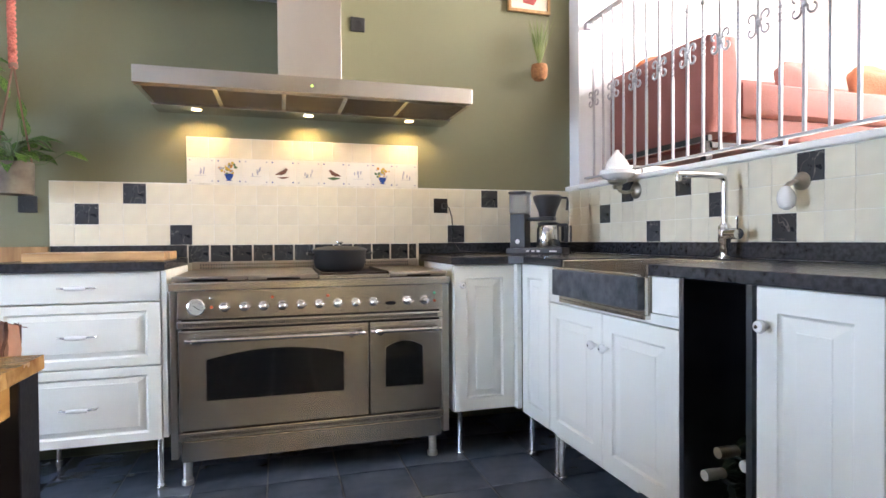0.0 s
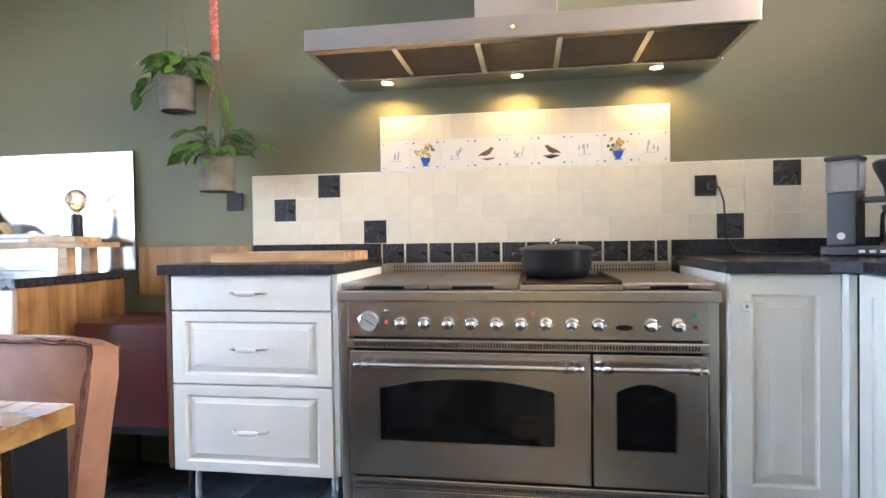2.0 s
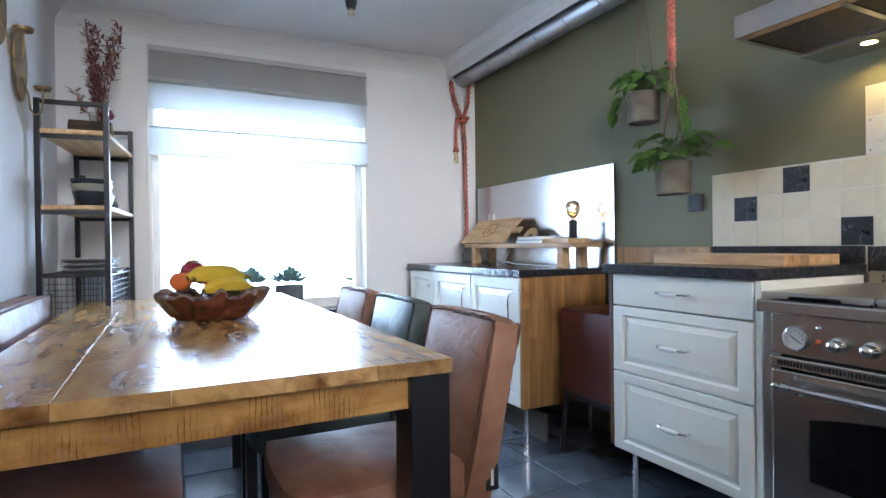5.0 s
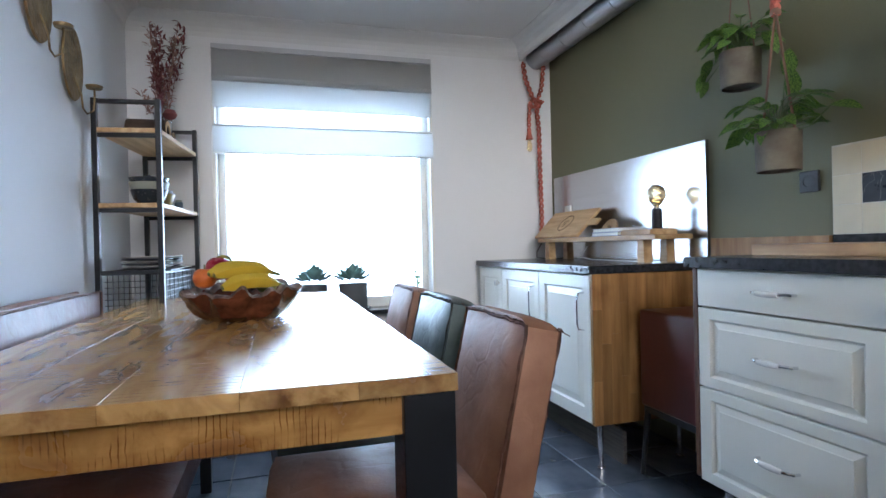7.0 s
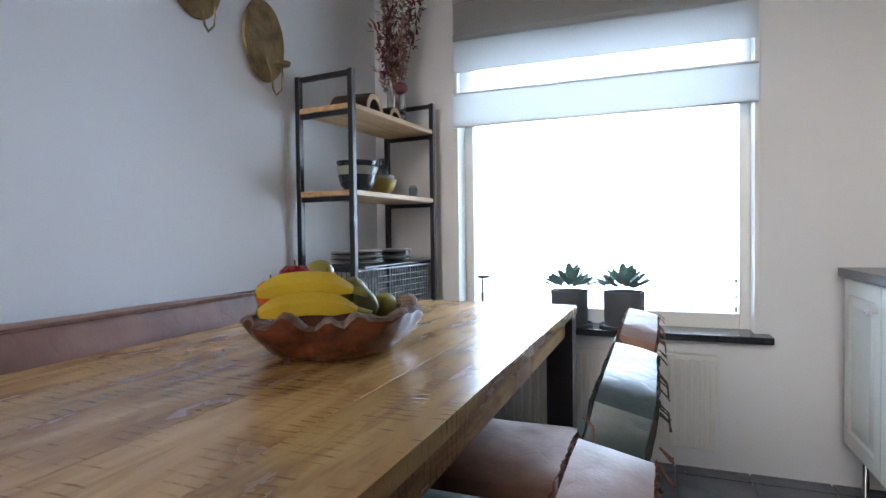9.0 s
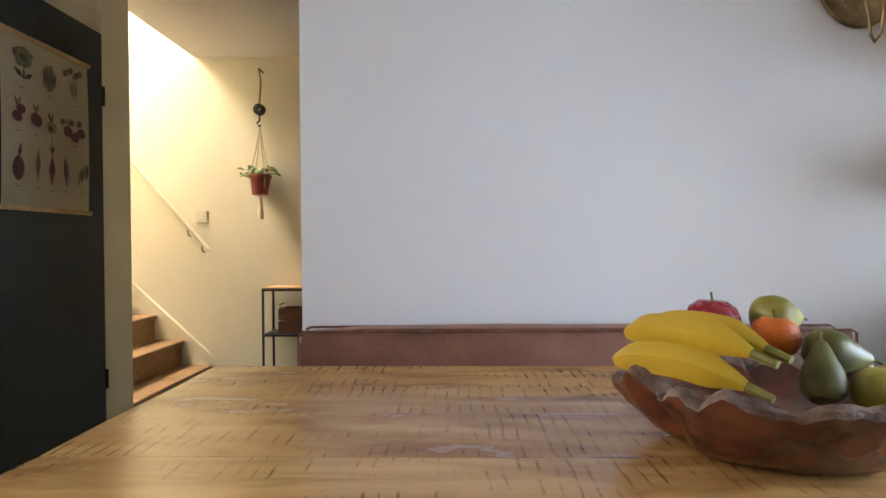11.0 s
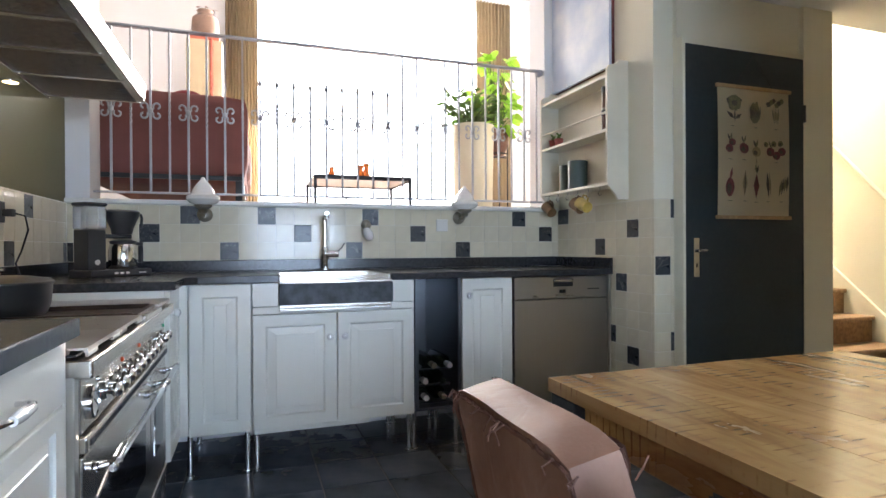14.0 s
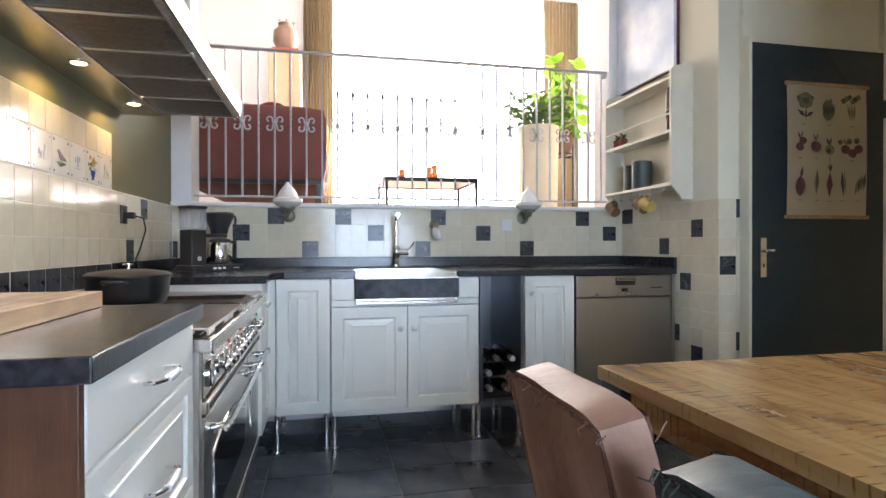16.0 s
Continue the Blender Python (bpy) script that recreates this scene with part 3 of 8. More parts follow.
# narrow cabinet between cooker and corner
settle(0, 0.03)
c = thing("narrow_cabinet", (-0.8, -0.3, 0), "narrow white cabinet between cooker and corner", "cabinet")
part("body", bm_boxes(((-0.968, -0.565, 0.225), (-0.952, -0.03, 0.93)), ((-0.65, -0.565, 0.225), (-0.634, -0.03, 0.93)), ((-0.952, -0.565, 0.225), (-0.65, -0.03, 0.241)),
                      ((-0.952, -0.045, 0.241), (-0.65, -0.03, 0.93))), M_CAB, c)
part("corner_post", bm_box((-0.657, -0.618, 0.228), (-0.634, -0.567, 0.928), 0.001), M_CAB, c)
d = part("door", bm_panel_door(0.308, 0.70, Matrix.Translation((-0.966, -0.585, 0.228)), 0.06), M_CAB, c)
porcelain_knob(d, Matrix.Translation((-0.93, -0.585, 0.835)))
for y in (-0.52, -0.1):
    leg_round(c, -0.92, y, 0.226)
settle()
c = base_unit("corner_cabinet", "white corner cabinet with a framed door", -0.868, -0.570)
door_w(c, -0.590, -0.866, 0.212, 0.929)
c = base_unit("sink_cabinet", "white double-door cabinet under the sink", -1.690, -0.872, z1=0.79)
door_w(c, -0.874, -1.280, 0.215, 0.775, (-1.243, 0.655))
door_w(c, -1.284, -1.688, 0.215, 0.775, (-1.318, 0.655))
part("rail", bm_boxes(((-0.632, -0.995, 0.815), (-0.614, -0.874, 0.929)), ((-0.632, -1.688, 0.815), (-0.614, -1.565, 0.929)), ((-0.632, -1.688, 0.779), (-0.614, -0.874, 0.812)), bev=0.002), M_CAB, c)
part("plinth", bm_box((-0.60, -1.45, 0.185), (-0.58, -0.88, 0.214)), M_CAB, c)
# wine rack bay
r = thing("wine_rack", (-0.33, -1.82, 0), "tall open steel-lined bay holding wine bottles", "rack")
# brushed steel with the bay's shade and dark reflections put into its colour
M_LINER = mat("shaded_bay_steel", (0.20, 0.21, 0.23), 0.3, 1.0, 0.03, 2.2, 0.0, 6, (160, 160, 1.5), rvar=0.04)
part("side_panel", bm_box((-0.635, -1.712, 0.225), (-0.03, -1.694, 0.930)), M_LINER, r)
part("side_panel", bm_box((-0.635, -1.955, 0.225), (-0.03, -1.937, 0.930)), M_LINER, r)
part("base_panel", bm_box((-0.635, -1.937, 0.225), (-0.03, -1.712, 0.24)), M_LINER, r)
part("back_panel", bm_box((-0.05, -1.937, 0.24), (-0.03, -1.712, 0.93)), M_LINER, r)
for y in (-1.70, -1.94):
    for x in (-0.58, -0.1):
        leg_round(r, x, y, 0.226)
c = base_unit("slim_cabinet", "slim white cabinet beside the dishwasher", -2.270, -1.962)
door_w(c, -1.964, -2.268, 0.218, 0.929, (-1.998, 0.835))

# stone sink with apron front
M_SLATEF = mat("worn_slate_front", (0.02, 0.024, 0.03), 0.55, col2=(0.075, 0.085, 0.1), scale=22, bump=0.3, bscale=35)
s = thing("stone_sink", (-0.4, -1.28, 0.8), "black stone apron-front kitchen sink with steel rim", "sink")
part("apron", bm_box((-0.685, -1.562, 0.822), (-0.655, -0.998, 0.926), 0.003), M_SLATEF, s)
part("rim", bm_boxes(((-0.683, -1.56, 0.928), (-0.668, -1.0, 0.936)), bev=0.002), M_STEEL, s)
part("basin", bm_boxes(((-0.655, -1.56, 0.79), (-0.125, -1.0, 0.805)), ((-0.655, -1.56, 0.805), (-0.64, -1.0, 0.926)), ((-0.14, -1.56, 0.805), (-0.125, -1.0, 0.962)),
                       ((-0.64, -1.56, 0.805), (-0.14, -1.545, 0.962)), ((-0.64, -1.015, 0.805), (-0.14, -1.0, 0.962)), bev=0.003), M_STEEL, s)

# dishwasher
M_STEELD = mat("satin_appliance_steel", (0.33, 0.315, 0.30), 0.33, 1.0, 0.025, 2.2, 0.0, 6, (160, 160, 1.5), rvar=0.04)
d = thing("dishwasher", (-0.33, -2.6, 0), "stainless built-in dishwasher with a recessed grip", "dishwasher")
part("body", bm_box((-0.60, -2.915, 0.10), (-0.03, -2.278, 0.925)), M_BLACK, d)
fr = part("door", bm_boxes(((-0.635, -2.905, 0.16), (-0.602, -2.28, 0.795)), bev=0.004), M_STEELD, d)
part("control_panel", bm_boxes(((-0.637, -2.905, 0.799), (-0.602, -2.28, 0.925)), bev=0.004), M_STEELD, d)
part("grip_recess", bm_boxes(((-0.6385, -2.66, 0.868), (-0.636, -2.53, 0.912))), M_BLACK, d)
part("grip_lip", bm_boxes(((-0.644, -2.655, 0.893), (-0.638, -2.535, 0.908)), bev=0.002), M_CHROME, d)
part("display", bm_boxes(((-0.6385, -2.61, 0.83), (-0.636, -2.57, 0.85))), M_GLASSB, d)
for k in range(4):
    part("button", bm_box((-0.639, -2.56 - 0.031 * k, 0.814), (-0.636, -2.543 - 0.031 * k, 0.819)), M_CHROME, d)
part("button", bm_box((-0.639, -2.42, 0.812), (-0.636, -2.40, 0.817)), M_CHROME, d)
part("lettering", bm_box((-0.6385, -2.84, 0.848), (-0.636, -2.76, 0.854)), M_BLACK, d, "illegible maker's mark")
part("plinth", bm_box((-0.56, -2.9, 0.0), (-0.54, -2.28, 0.10)), M_BLACK, d)
part("end_strip", bm_box((-0.638, -2.925, 0.16), (-0.61, -2.909, 0.93)), M_STEELV, d)

# ---- range cooker ----
settle(0, 0.02)
RX0, RX1, RY = -2.199, -0.990, -0.560
k = thing("range_cooker", (-1.59, -0.3, 0), "wide stainless range cooker with two ovens and brass-age knobs", "cooker")
part("body", bm_boxes(((RX0 + 0.04, RY + 0.03, 0.17), (RX1 - 0.04, 0.04, 0.86))), M_BLACK, k)
for x0, x1 in ((RX0, RX0 + 0.028), (RX1 - 0.030, RX1)):
    part("side_post", bm_box((x0, RY + 0.002, 0.14), (x1, 0.04, 0.850), 0.003), M_STEELV, k)
part("top_rail", bm_box((RX0, RY - 0.03, 0.842), (RX1, RY + 0.05, 0.880), 0.006, 3), M_STEEL, k)
# hob steel darkened: shadows between covers and back rail are in its colour
part("hob", bm_box((RX0, RY + 0.05, 0.872), (RX1, 0.02, 0.884), 0.002), mat("stained_shaded_hob_steel", (0.10, 0.08, 0.065), 0.4, 0.8, 0.4, 5, 0.0, 40, rvar=0.02), k)
cp = part("control_panel", bm_box((RX0 + 0.030, RY - 0.001, 0.722), (RX1 - 0.030, RY + 0.028, 0.848), 0.003), M_STEEL, k)
rail = part("vent_rail", bm_box((RX0 + 0.030, RY - 0.012, 0.684), (RX1 - 0.030, RY + 0.02, 0.716), 0.004), M_STEEL, k)
bm = bmesh.new()
for q in range(118):
    x = RX0 + 0.056 + q * 0.0093
    bm_box((x, RY - 0.0140, 0.693), (x + 0.0042, RY - 0.0115, 0.707), bm=bm)
part("vent_grille", bm, M_BLACK, rail)
# thermometer
DIAL = -2.095
bm = bm_lathe([(0.036, 0.0), (0.036, 0.008), (0.031, 0.011), (0.030, 0.007)], 28, axis="Y")
bm.transform(Matrix.Translation((DIAL, RY - 0.001, 0.773)) @ Matrix.Rotation(radians(180), 4, "Z"))
th = part("thermometer", bm, M_CHROME, k, "round chrome oven thermometer", True)
bm = bm_lathe([(0.030, 0.0075), (0.0, 0.0078)], 28, axis="Y")
bm.transform(Matrix.Translation((DIAL, RY - 0.001, 0.773)) @ Matrix.Rotation(radians(180), 4, "Z"))
part("dial", bm, mat("dial_face", (0.5, 0.5, 0.46), 0.3, var=0.05, bump=0), th)
bm = bm_box((-0.014, -0.001, -0.0012), (0.018, 0.0005, 0.0012))
bm.transform(Matrix.Translation((DIAL, RY - 0.0102, 0.773)) @ Matrix.Rotation(radians(35), 4, "Y"))
part("needle", bm, M_BLACK, th)
for q in range(9):
    a = radians(210 - q * 30)
    part("tick", bm_box((DIAL + 0.023 * math.cos(a) - 0.0015, RY - 0.0098, 0.773 + 0.023 * math.sin(a) - 0.0015),
                        (DIAL + 0.023 * math.cos(a) + 0.0015, RY - 0.0086, 0.773 + 0.023 * math.sin(a) + 0.0015)), M_BLACK, th)
for kx in (-1.984, -1.905, -1.827, -1.749, -1.670, -1.591, -1.511, -1.431, -1.350, -1.191, -1.110):
    c = Matrix.Translation((kx, RY - 0.001, 0.770)) @ Matrix.Rotation(radians(180), 4, "Z")
    bm = bm_lathe([(0.021, 0), (0.021, 0.006), (0.018, 0.008), (0.0, 0.008)], 20, axis="Y")
    bm.transform(c)
    kb = part("knob", bm, M_CHROME, k, "chrome knob", True)
    bm = bm_lathe([(0.010, 0.007), (0.010, 0.016), (0.0165, 0.021), (0.0175, 0.029), (0.0145, 0.036), (0.006, 0.0405), (0, 0.041)], 20, axis="Y")
    bm.transform(c)
    part("grip", bm, M_CHROME, kb, "", True)
    part("pointer", bm_tube([(kx + 0.012, RY - 0.03, 0.770), (kx + 0.026, RY - 0.03, 0.770)], 0.003, 6), M_CHROME, kb, "", True)
M_AMBER = mat("amber_pilot_lamp", (0.55, 0.10, 0.04), 0.25, var=0.05, bump=0)
M_PGREEN = mat("green_pilot_lamp", (0.04, 0.35, 0.18), 0.25, var=0.05, bump=0)
for px, zz, mm in ((-2.036, 0.772, M_AMBER), (-1.790, 0.807, M_AMBER), (-1.553, 0.805, M_AMBER), (-1.060, 0.764, M_AMBER), (-1.060, 0.801, M_PGREEN), (-2.034, 0.809, M_CHROME)):
    bm = bm_lathe([(0.0065, 0), (0.0065, 0.003), (0.004, 0.005), (0, 0.0055)], 12, axis="Y")
    bm.transform(Matrix.Translation((px, RY - 0.001, zz)) @ Matrix.Rotation(radians(180), 4, "Z"))
    part("pilot_lamp", bm, mm, k, "", True)
bm = bm_lathe([(1, 0), (1, 0.003), (0.9, 0.004), (0, 0.004)], 24, axis="Y")
bm.transform(Matrix.Translation((-1.270, RY - 0.001, 0.761)) @ Matrix.Rotation(radians(180), 4, "Z") @ Matrix.Diagonal((0.026, 1, 0.0085, 1)))
part("badge", bm, M_BLACK, k, "oval maker's badge", True)


def oven_door(name, x0, x1, z0, z1, wx0, wx1, wz0, wz1, rise, handle):
    """A steel oven door with an arched dark window and a towel-rail handle."""
    d = part("oven_door", bm_box((x0, RY - 0.004, z0), (x1, RY + 0.028, z1), 0.004), M_STEEL, k, name)
    n = 14
    top = [(wx1 + (wx0 - wx1) * q / n, wz1 + rise * (1 - (2 * q / n - 1) ** 2)) for q in range(n + 1)]
    rim = [(wx0 - 0.004, wz0 - 0.004), (wx1 + 0.004, wz0 - 0.004)] + [(a + (0.004 if q == 0 else -0.004 if q == n else 0), b + 0.004) for q, (a, b) in enumerate(top)]
    part("window_rim", bm_prism(rim, RY - 0.0062, RY - 0.0035, "Y"), M_CHROME, d)
    part("window", bm_prism([(wx0, wz0), (wx1, wz0)] + top, RY - 0.0078, RY - 0.0055, "Y"), M_GLASSB, d, "dark oven glass")
    hx0, hx1, hz = handle
    h = part("handle", bm_cyl((hx0, RY - 0.05, hz), (hx1, RY - 0.05, hz), 0.0095, 14), M_CHROME, d, "bright steel rail", True)
    for hx, sgn in ((hx0, -1), (hx1, 1)):
        bm = bm_lathe([(0.0, -0.052), (0.008, -0.05), (0.011, -0.043), (0.008, -0.036), (0.006, -0.03), (0.013, -0.022), (0.013, -0.012), (0.0095, -0.006), (0.0095, 0.006),
                       (0.0, 0.008)][::1], 14, axis="X")
        bm.transform(Matrix.Translation((hx, RY - 0.05, hz)) @ (Matrix.Rotation(radians(180), 4, "Z") if sgn > 0 else Matrix()))
        part("finial", bm, M_CHROME, h, "", True)
        bm = bm_cyl((hx, RY - 0.003, hz - 0.012), (hx, RY - 0.05, hz - 0.002), 0.0075, 12)
        bm_lathe([(0.014, 0), (0.014, 0.005), (0.009, 0.008)], 14, (hx, RY - 0.012, hz - 0.012), "Y", bm=bm)
        part("bracket", bm, M_CHROME, h, "", True)
    return d


oven_door("wide oven door with an arched glass", RX0 + 0.033, -1.373, 0.256, 0.676, -2.058, -1.487, 0.378, 0.551, 0.036, (-2.085, -1.448, 0.638))
oven_door("narrow oven door with an arched glass", -1.367, RX1 - 0.035, 0.256, 0.676, -1.295, -1.121, 0.377, 0.557, 0.028, (-1.318, -1.085, 0.640))
lr = part("lower_rail", bm_box((RX0 + 0.030, RY - 0.008, 0.215), (RX1 - 0.030, RY + 0.02, 0.25), 0.004), M_STEEL, k)
bm = bmesh.new()
for q in range(118):
    x = RX0 + 0.056 + q * 0.0093
    bm_box((x, RY - 0.0098, 0.226), (x + 0.0042, RY - 0.0075, 0.238), bm=bm)
part("vent_grille", bm, M_BLACK, lr)
part("drawer", bm_box((RX0 + 0.04, RY - 0.003, 0.125), (RX1 - 0.04, RY + 0.02, 0.212), 0.003), M_STEEL, k)
for x in (RX0 + 0.05, RX1 - 0.06):
    for y in (-0.47, -0.1):
        bm = bm_cyl((x, y, 0.02), (x, y, 0.16), 0.019, 16)
        bm_cyl((x, y, 0.0), (x, y, 0.02), 0.025, 16, bm=bm)
        part("leg", bm, M_STEELV, k, "", True)
# slotted splash rail at the back, pan supports, griddle
M_COVER = mat("stained_cover_steel", (0.40, 0.34, 0.28), 0.28, 1.0, 0.3, 2.6, 0.0, 40, col2=(0.60, 0.56, 0.51), detail=2, rvar=0.015)
sr = part("back_rail", bm_box((RX0 + 0.01, 0.012, 0.884), (RX1 - 0.01, 0.035, 0.945), 0.003), M_COVER, k)
bm = bmesh.new()
for row in (0, 1):
    for q in range(88):
        x = RX0 + 0.05 + q * 0.0125
        bm_box((x, 0.0100, 0.908 + row * 0.016), (x + 0.005, 0.0125, 0.918 + row * 0.016), bm=bm)
part("slot_grille", bm, M_BLACK, sr)
for x0, x1 in ((-2.185, -1.892), (-1.888, -1.597), (-1.272, -1.005)):
    # black sheet stands in for the shadow in the gap under the cover
    part("burner_gap", bm_box((x0 + 0.006, -0.556, 0.8845), (x1 - 0.006, -0.03, 0.8885)), M_BLACK, k)
    g = part("lid_plate", bm_prism([(-0.576, 0.893), (-0.579, 0.8955), (-0.576, 0.903), (-0.02, 0.906), (-0.02, 0.902), (-0.570, 0.8985), (-0.572, 0.893)], x0, x1, "X"), M_COVER, k, "folded stained steel burner cover")
    for xx, w_ in ((x0 + 0.002, 0.075), (x1 - 0.077, 0.075)):
        part("fold_tab", bm_box((xx, -0.5785, 0.8845), (xx + w_, -0.5725, 0.8945), 0.001, 1), M_COVER, g)
    for xx in (x0 + 0.012, x1 - 0.027):
        part("rest", bm_box((xx, -0.54, 0.8845), (xx + 0.015, -0.05, 0.9), 0.001, 1), M_COVER, g)
part("griddle_front", bm_box((-1.593, -0.588, 0.879), (-1.276, -0.566, 0.898), 0.003), M_STEEL, k, "bright steel griddle front")
part("griddle", bm_boxes(((-1.585, -0.555, 0.885), (-1.275, -0.03, 0.893)), ((-1.585, -0.565, 0.885), (-1.275, -0.548, 0.905)), ((-1.585, -0.548, 0.893), (-1.575, -0.03, 0.908)), ((-1.285, -0.548, 0.893), (-1.275, -0.03, 0.908))),
     mat("seasoned_griddle", (0.05, 0.032, 0.022), 0.4, 0.6, 0.4, 8, 0.2, 40), k, "dark seasoned griddle plate")

# casserole on the griddle
settle(-0.004, 0.095)
M_CAST = mat("matt_cast_iron", (0.012, 0.013, 0.015), 0.48, var=0.15, bump=0.05, bscale=180, rvar=0.04)
p = thing("casserole", (-1.455, -0.245, 0.893), "round black cast-iron casserole with lid on the hob", "pot")
part("pot", bm_lathe([(0.0, 0.0), (0.105, 0.0), (0.122, 0.012), (0.132, 0.045), (0.136, 0.10), (0.139, 0.104), (0.128, 0.104), (0.0, 0.03)], 40, (-1.455, -0.245, 0.894)), M_CAST, p, "", True)
for a in (0, 180):
    bm = bm_tube([(0.128, -0.035, 0.085), (0.158, -0.03, 0.09), (0.163, 0, 0.091), (0.158, 0.03, 0.09), (0.128, 0.035, 0.085)], 0.007, 8)
    bm.transform(Matrix.Translation((-1.455, -0.245, 0.894)) @ Matrix.Rotation(radians(a), 4, "Z"))
    part("handle", bm, M_CAST, p, "", True)
lid = part("lid", bm_lathe([(0.141, 0.104), (0.141, 0.110), (0.125, 0.119), (0.07, 0.127), (0.0, 0.130)], 40, (-1.455, -0.245, 0.894)), M_CAST, p, "", True)
part("lid_knob", bm_lathe([(0.007, 0.128), (0.007, 0.139), (0.019, 0.144), (0.019, 0.149), (0.0, 0.151)], 18, (-1.455, -0.245, 0.894)), M_CHROME, lid, "steel lid knob", True)

# ---- extractor hood ----
settle(-0.01, 0.025)
h = thing("extractor_hood", (-1.575, -0.25, 1.7), "wide stainless chimney hood with three lit spots", "hood")
HX0, HX1, HY = -2.336, -0.822, -0.475
part("canopy", bm_boxes(((HX0, HY, 1.722), (HX1, HY + 0.012, 1.797)), ((HX0, HY + 0.012, 1.722), (HX0 + 0.012, 0.042, 1.797)), ((HX1 - 0.012, HY + 0.012, 1.722), (HX1, 0.042, 1.797)),
                        ((HX0 + 0.012, HY + 0.012, 1.785), (HX1 - 0.012, 0.042, 1.797)), ((HX0 + 0.012, 0.03, 1.722), (HX1 - 0.012, 0.042, 1.785)), bev=0.0015), M_STEEL, h)
# sloped underside: from the front edge back and down to the wall strip
bm = bm_prism([(HY + 0.006, 1.726), (HY + 0.03, 1.716), (HY + 0.03, 1.728)], HX0 + 0.004, HX1 - 0.004, "X")
for x in (HX0 + 0.006, HX0 + 0.312, HX0 + 0.606, HX0 + 0.885, HX0 + 1.178, HX1 - 0.026):
    bm_box((x, HY + 0.02, 1.716), (x + 0.02, -0.125, 1.728), bm=bm)
bm_box((HX0 + 0.004, -0.13, 1.709), (HX1 - 0.004, 0.041, 1.728), 0.002, bm=bm)
part("underside_frame", bm, M_STEEL, h)
edges = (HX0 + 0.026, HX0 + 0.312, HX0 + 0.606, HX0 + 0.885, HX0 + 1.178, HX1 - 0.026)
for a, b in zip(edges, edges[1:]):
    f = part("grease_filter", bm_box((a + (0.0 if a == edges[0] else 0.02), HY + 0.03, 1.721), (b, -0.13, 1.727)), M_MESH, h, "dark mesh grease filter")
    part("catch", bm_boxes((((a + b) / 2 - 0.03, HY + 0.04, 1.7185), ((a + b) / 2 + 0.03, HY + 0.058, 1.7215))), M_BLACK, f)
part("chimney", bm_box((-1.745, -0.27, 1.797), (-1.44, 0.042, 3.0), 0.002), M_STEELV, h)
part("control_light", bm_cyl((-1.598, HY - 0.001, 1.757), (-1.598, HY + 0.002, 1.757), 0.005, 10), mat("lit_indicator", (0.45, 0.9, 0.1), 0.4, bump=0, emit=2.0), h)
for x in (-1.66, -1.63, -1.566, -1.536):
    part("button", bm_cyl((x, HY - 0.0015, 1.757), (x, HY + 0.002, 1.757), 0.003, 8), M_CHROME, h)
M_SPOT = mat("lit_halogen", (1.0, 0.74, 0.36), 0.4, var=0.01, bump=0, emit=9.0)
for q, x in enumerate((-2.135, -1.594, -1.052)):
    part("spot_ring", bm_lathe([(0.032, 1.709), (0.032, 1.706), (0.024, 1.706), (0.024, 1.709)], 20, (x, -0.075, 0)), M_CHROME, h, "", True)
    part("spot_lens", bm_lathe([(0.0, 1.7075), (0.024, 1.7075)], 20, (x, -0.075, 0)), M_SPOT, h, "lit halogen lens")
    ld = bpy.data.lights.new("hood_spot", "SPOT")
    ld.energy, ld.color, ld.spot_size, ld.spot_blend, ld.shadow_soft_size = 2.5, (1.0, 0.66, 0.26), radians(150), 0.5, 0.012
    lo = new("hood_spot", ld)
    lo.matrix_world = look((x - 0.01, -0.035, 1.696), (x - 0.01, 0.0, 1.0))

# ---- dining table ----
settle()
TX0, TX1, TY0, TY1, TZ = -4.47, -2.29, -2.535, -1.545, 0.787
t = thing("dining_table", (-3.38, -2.02, 0), "long rustic mango-wood dining table on black steel legs", "table")
rng = random.Random(4)
ys = [TY0, -2.33, -2.14, -1.93, -1.73, TY1]
for a, b in zip(ys, ys[1:]):
    bm = bm_box((TX0, a + 0.0003, TZ - 0.034), (TX1, b - 0.0003, TZ), 0.0004, 1)
    bmesh.ops.bisect_plane(bm, geom=bm.verts[:] + bm.edges[:] + bm.faces[:], plane_co=(0, (a + b) / 2, 0), plane_no=(0, 1, 0))
    bmesh.ops.bisect_plane(bm, geom=bm.verts[:] + bm.edges[:] + bm.faces[:], plane_co=(0, a + 0.3 * (b - a), 0), plane_no=(0, 1, 0))
    for q in range(1, 16):
        bmesh.ops.bisect_plane(bm, geom=bm.verts[:] + bm.edges[:] + bm.faces[:], plane_co=(TX0 + (TX1 - TX0) * q / 16, 0, 0), plane_no=(1, 0, 0))
    lift = rng.uniform(-0.0012, 0.0)
    for v in bm.verts:
        if min(v.co.x - TX0, TX1 - v.co.x) < 0.05:
            v.co.x += 0.0045 * noise.noise(Vector((v.co.x * 3, v.co.y * 14, v.co.z * 20)))
        if v.co.y < TY0 + 0.01 or v.co.y > TY1 - 0.01:
            v.co.y += 0.003 * noise.noise(Vector((v.co.x * 5, 7, v.co.z * 20)))
        if v.co.z > TZ - 0.01:
            v.co.z += lift + 0.0008 * noise.noise(Vector((v.co.x * 4, v.co.y * 11, 3)))
    part("plank", bm, M_TABLE, t)
part("apron", bm_boxes(((TX1 - 0.06, TY0 + 0.1, TZ - 0.115), (TX1 - 0.03, TY1 - 0.1, TZ - 0.035)), bev=0.003), M_APRON, t, "rough-sawn end rail")
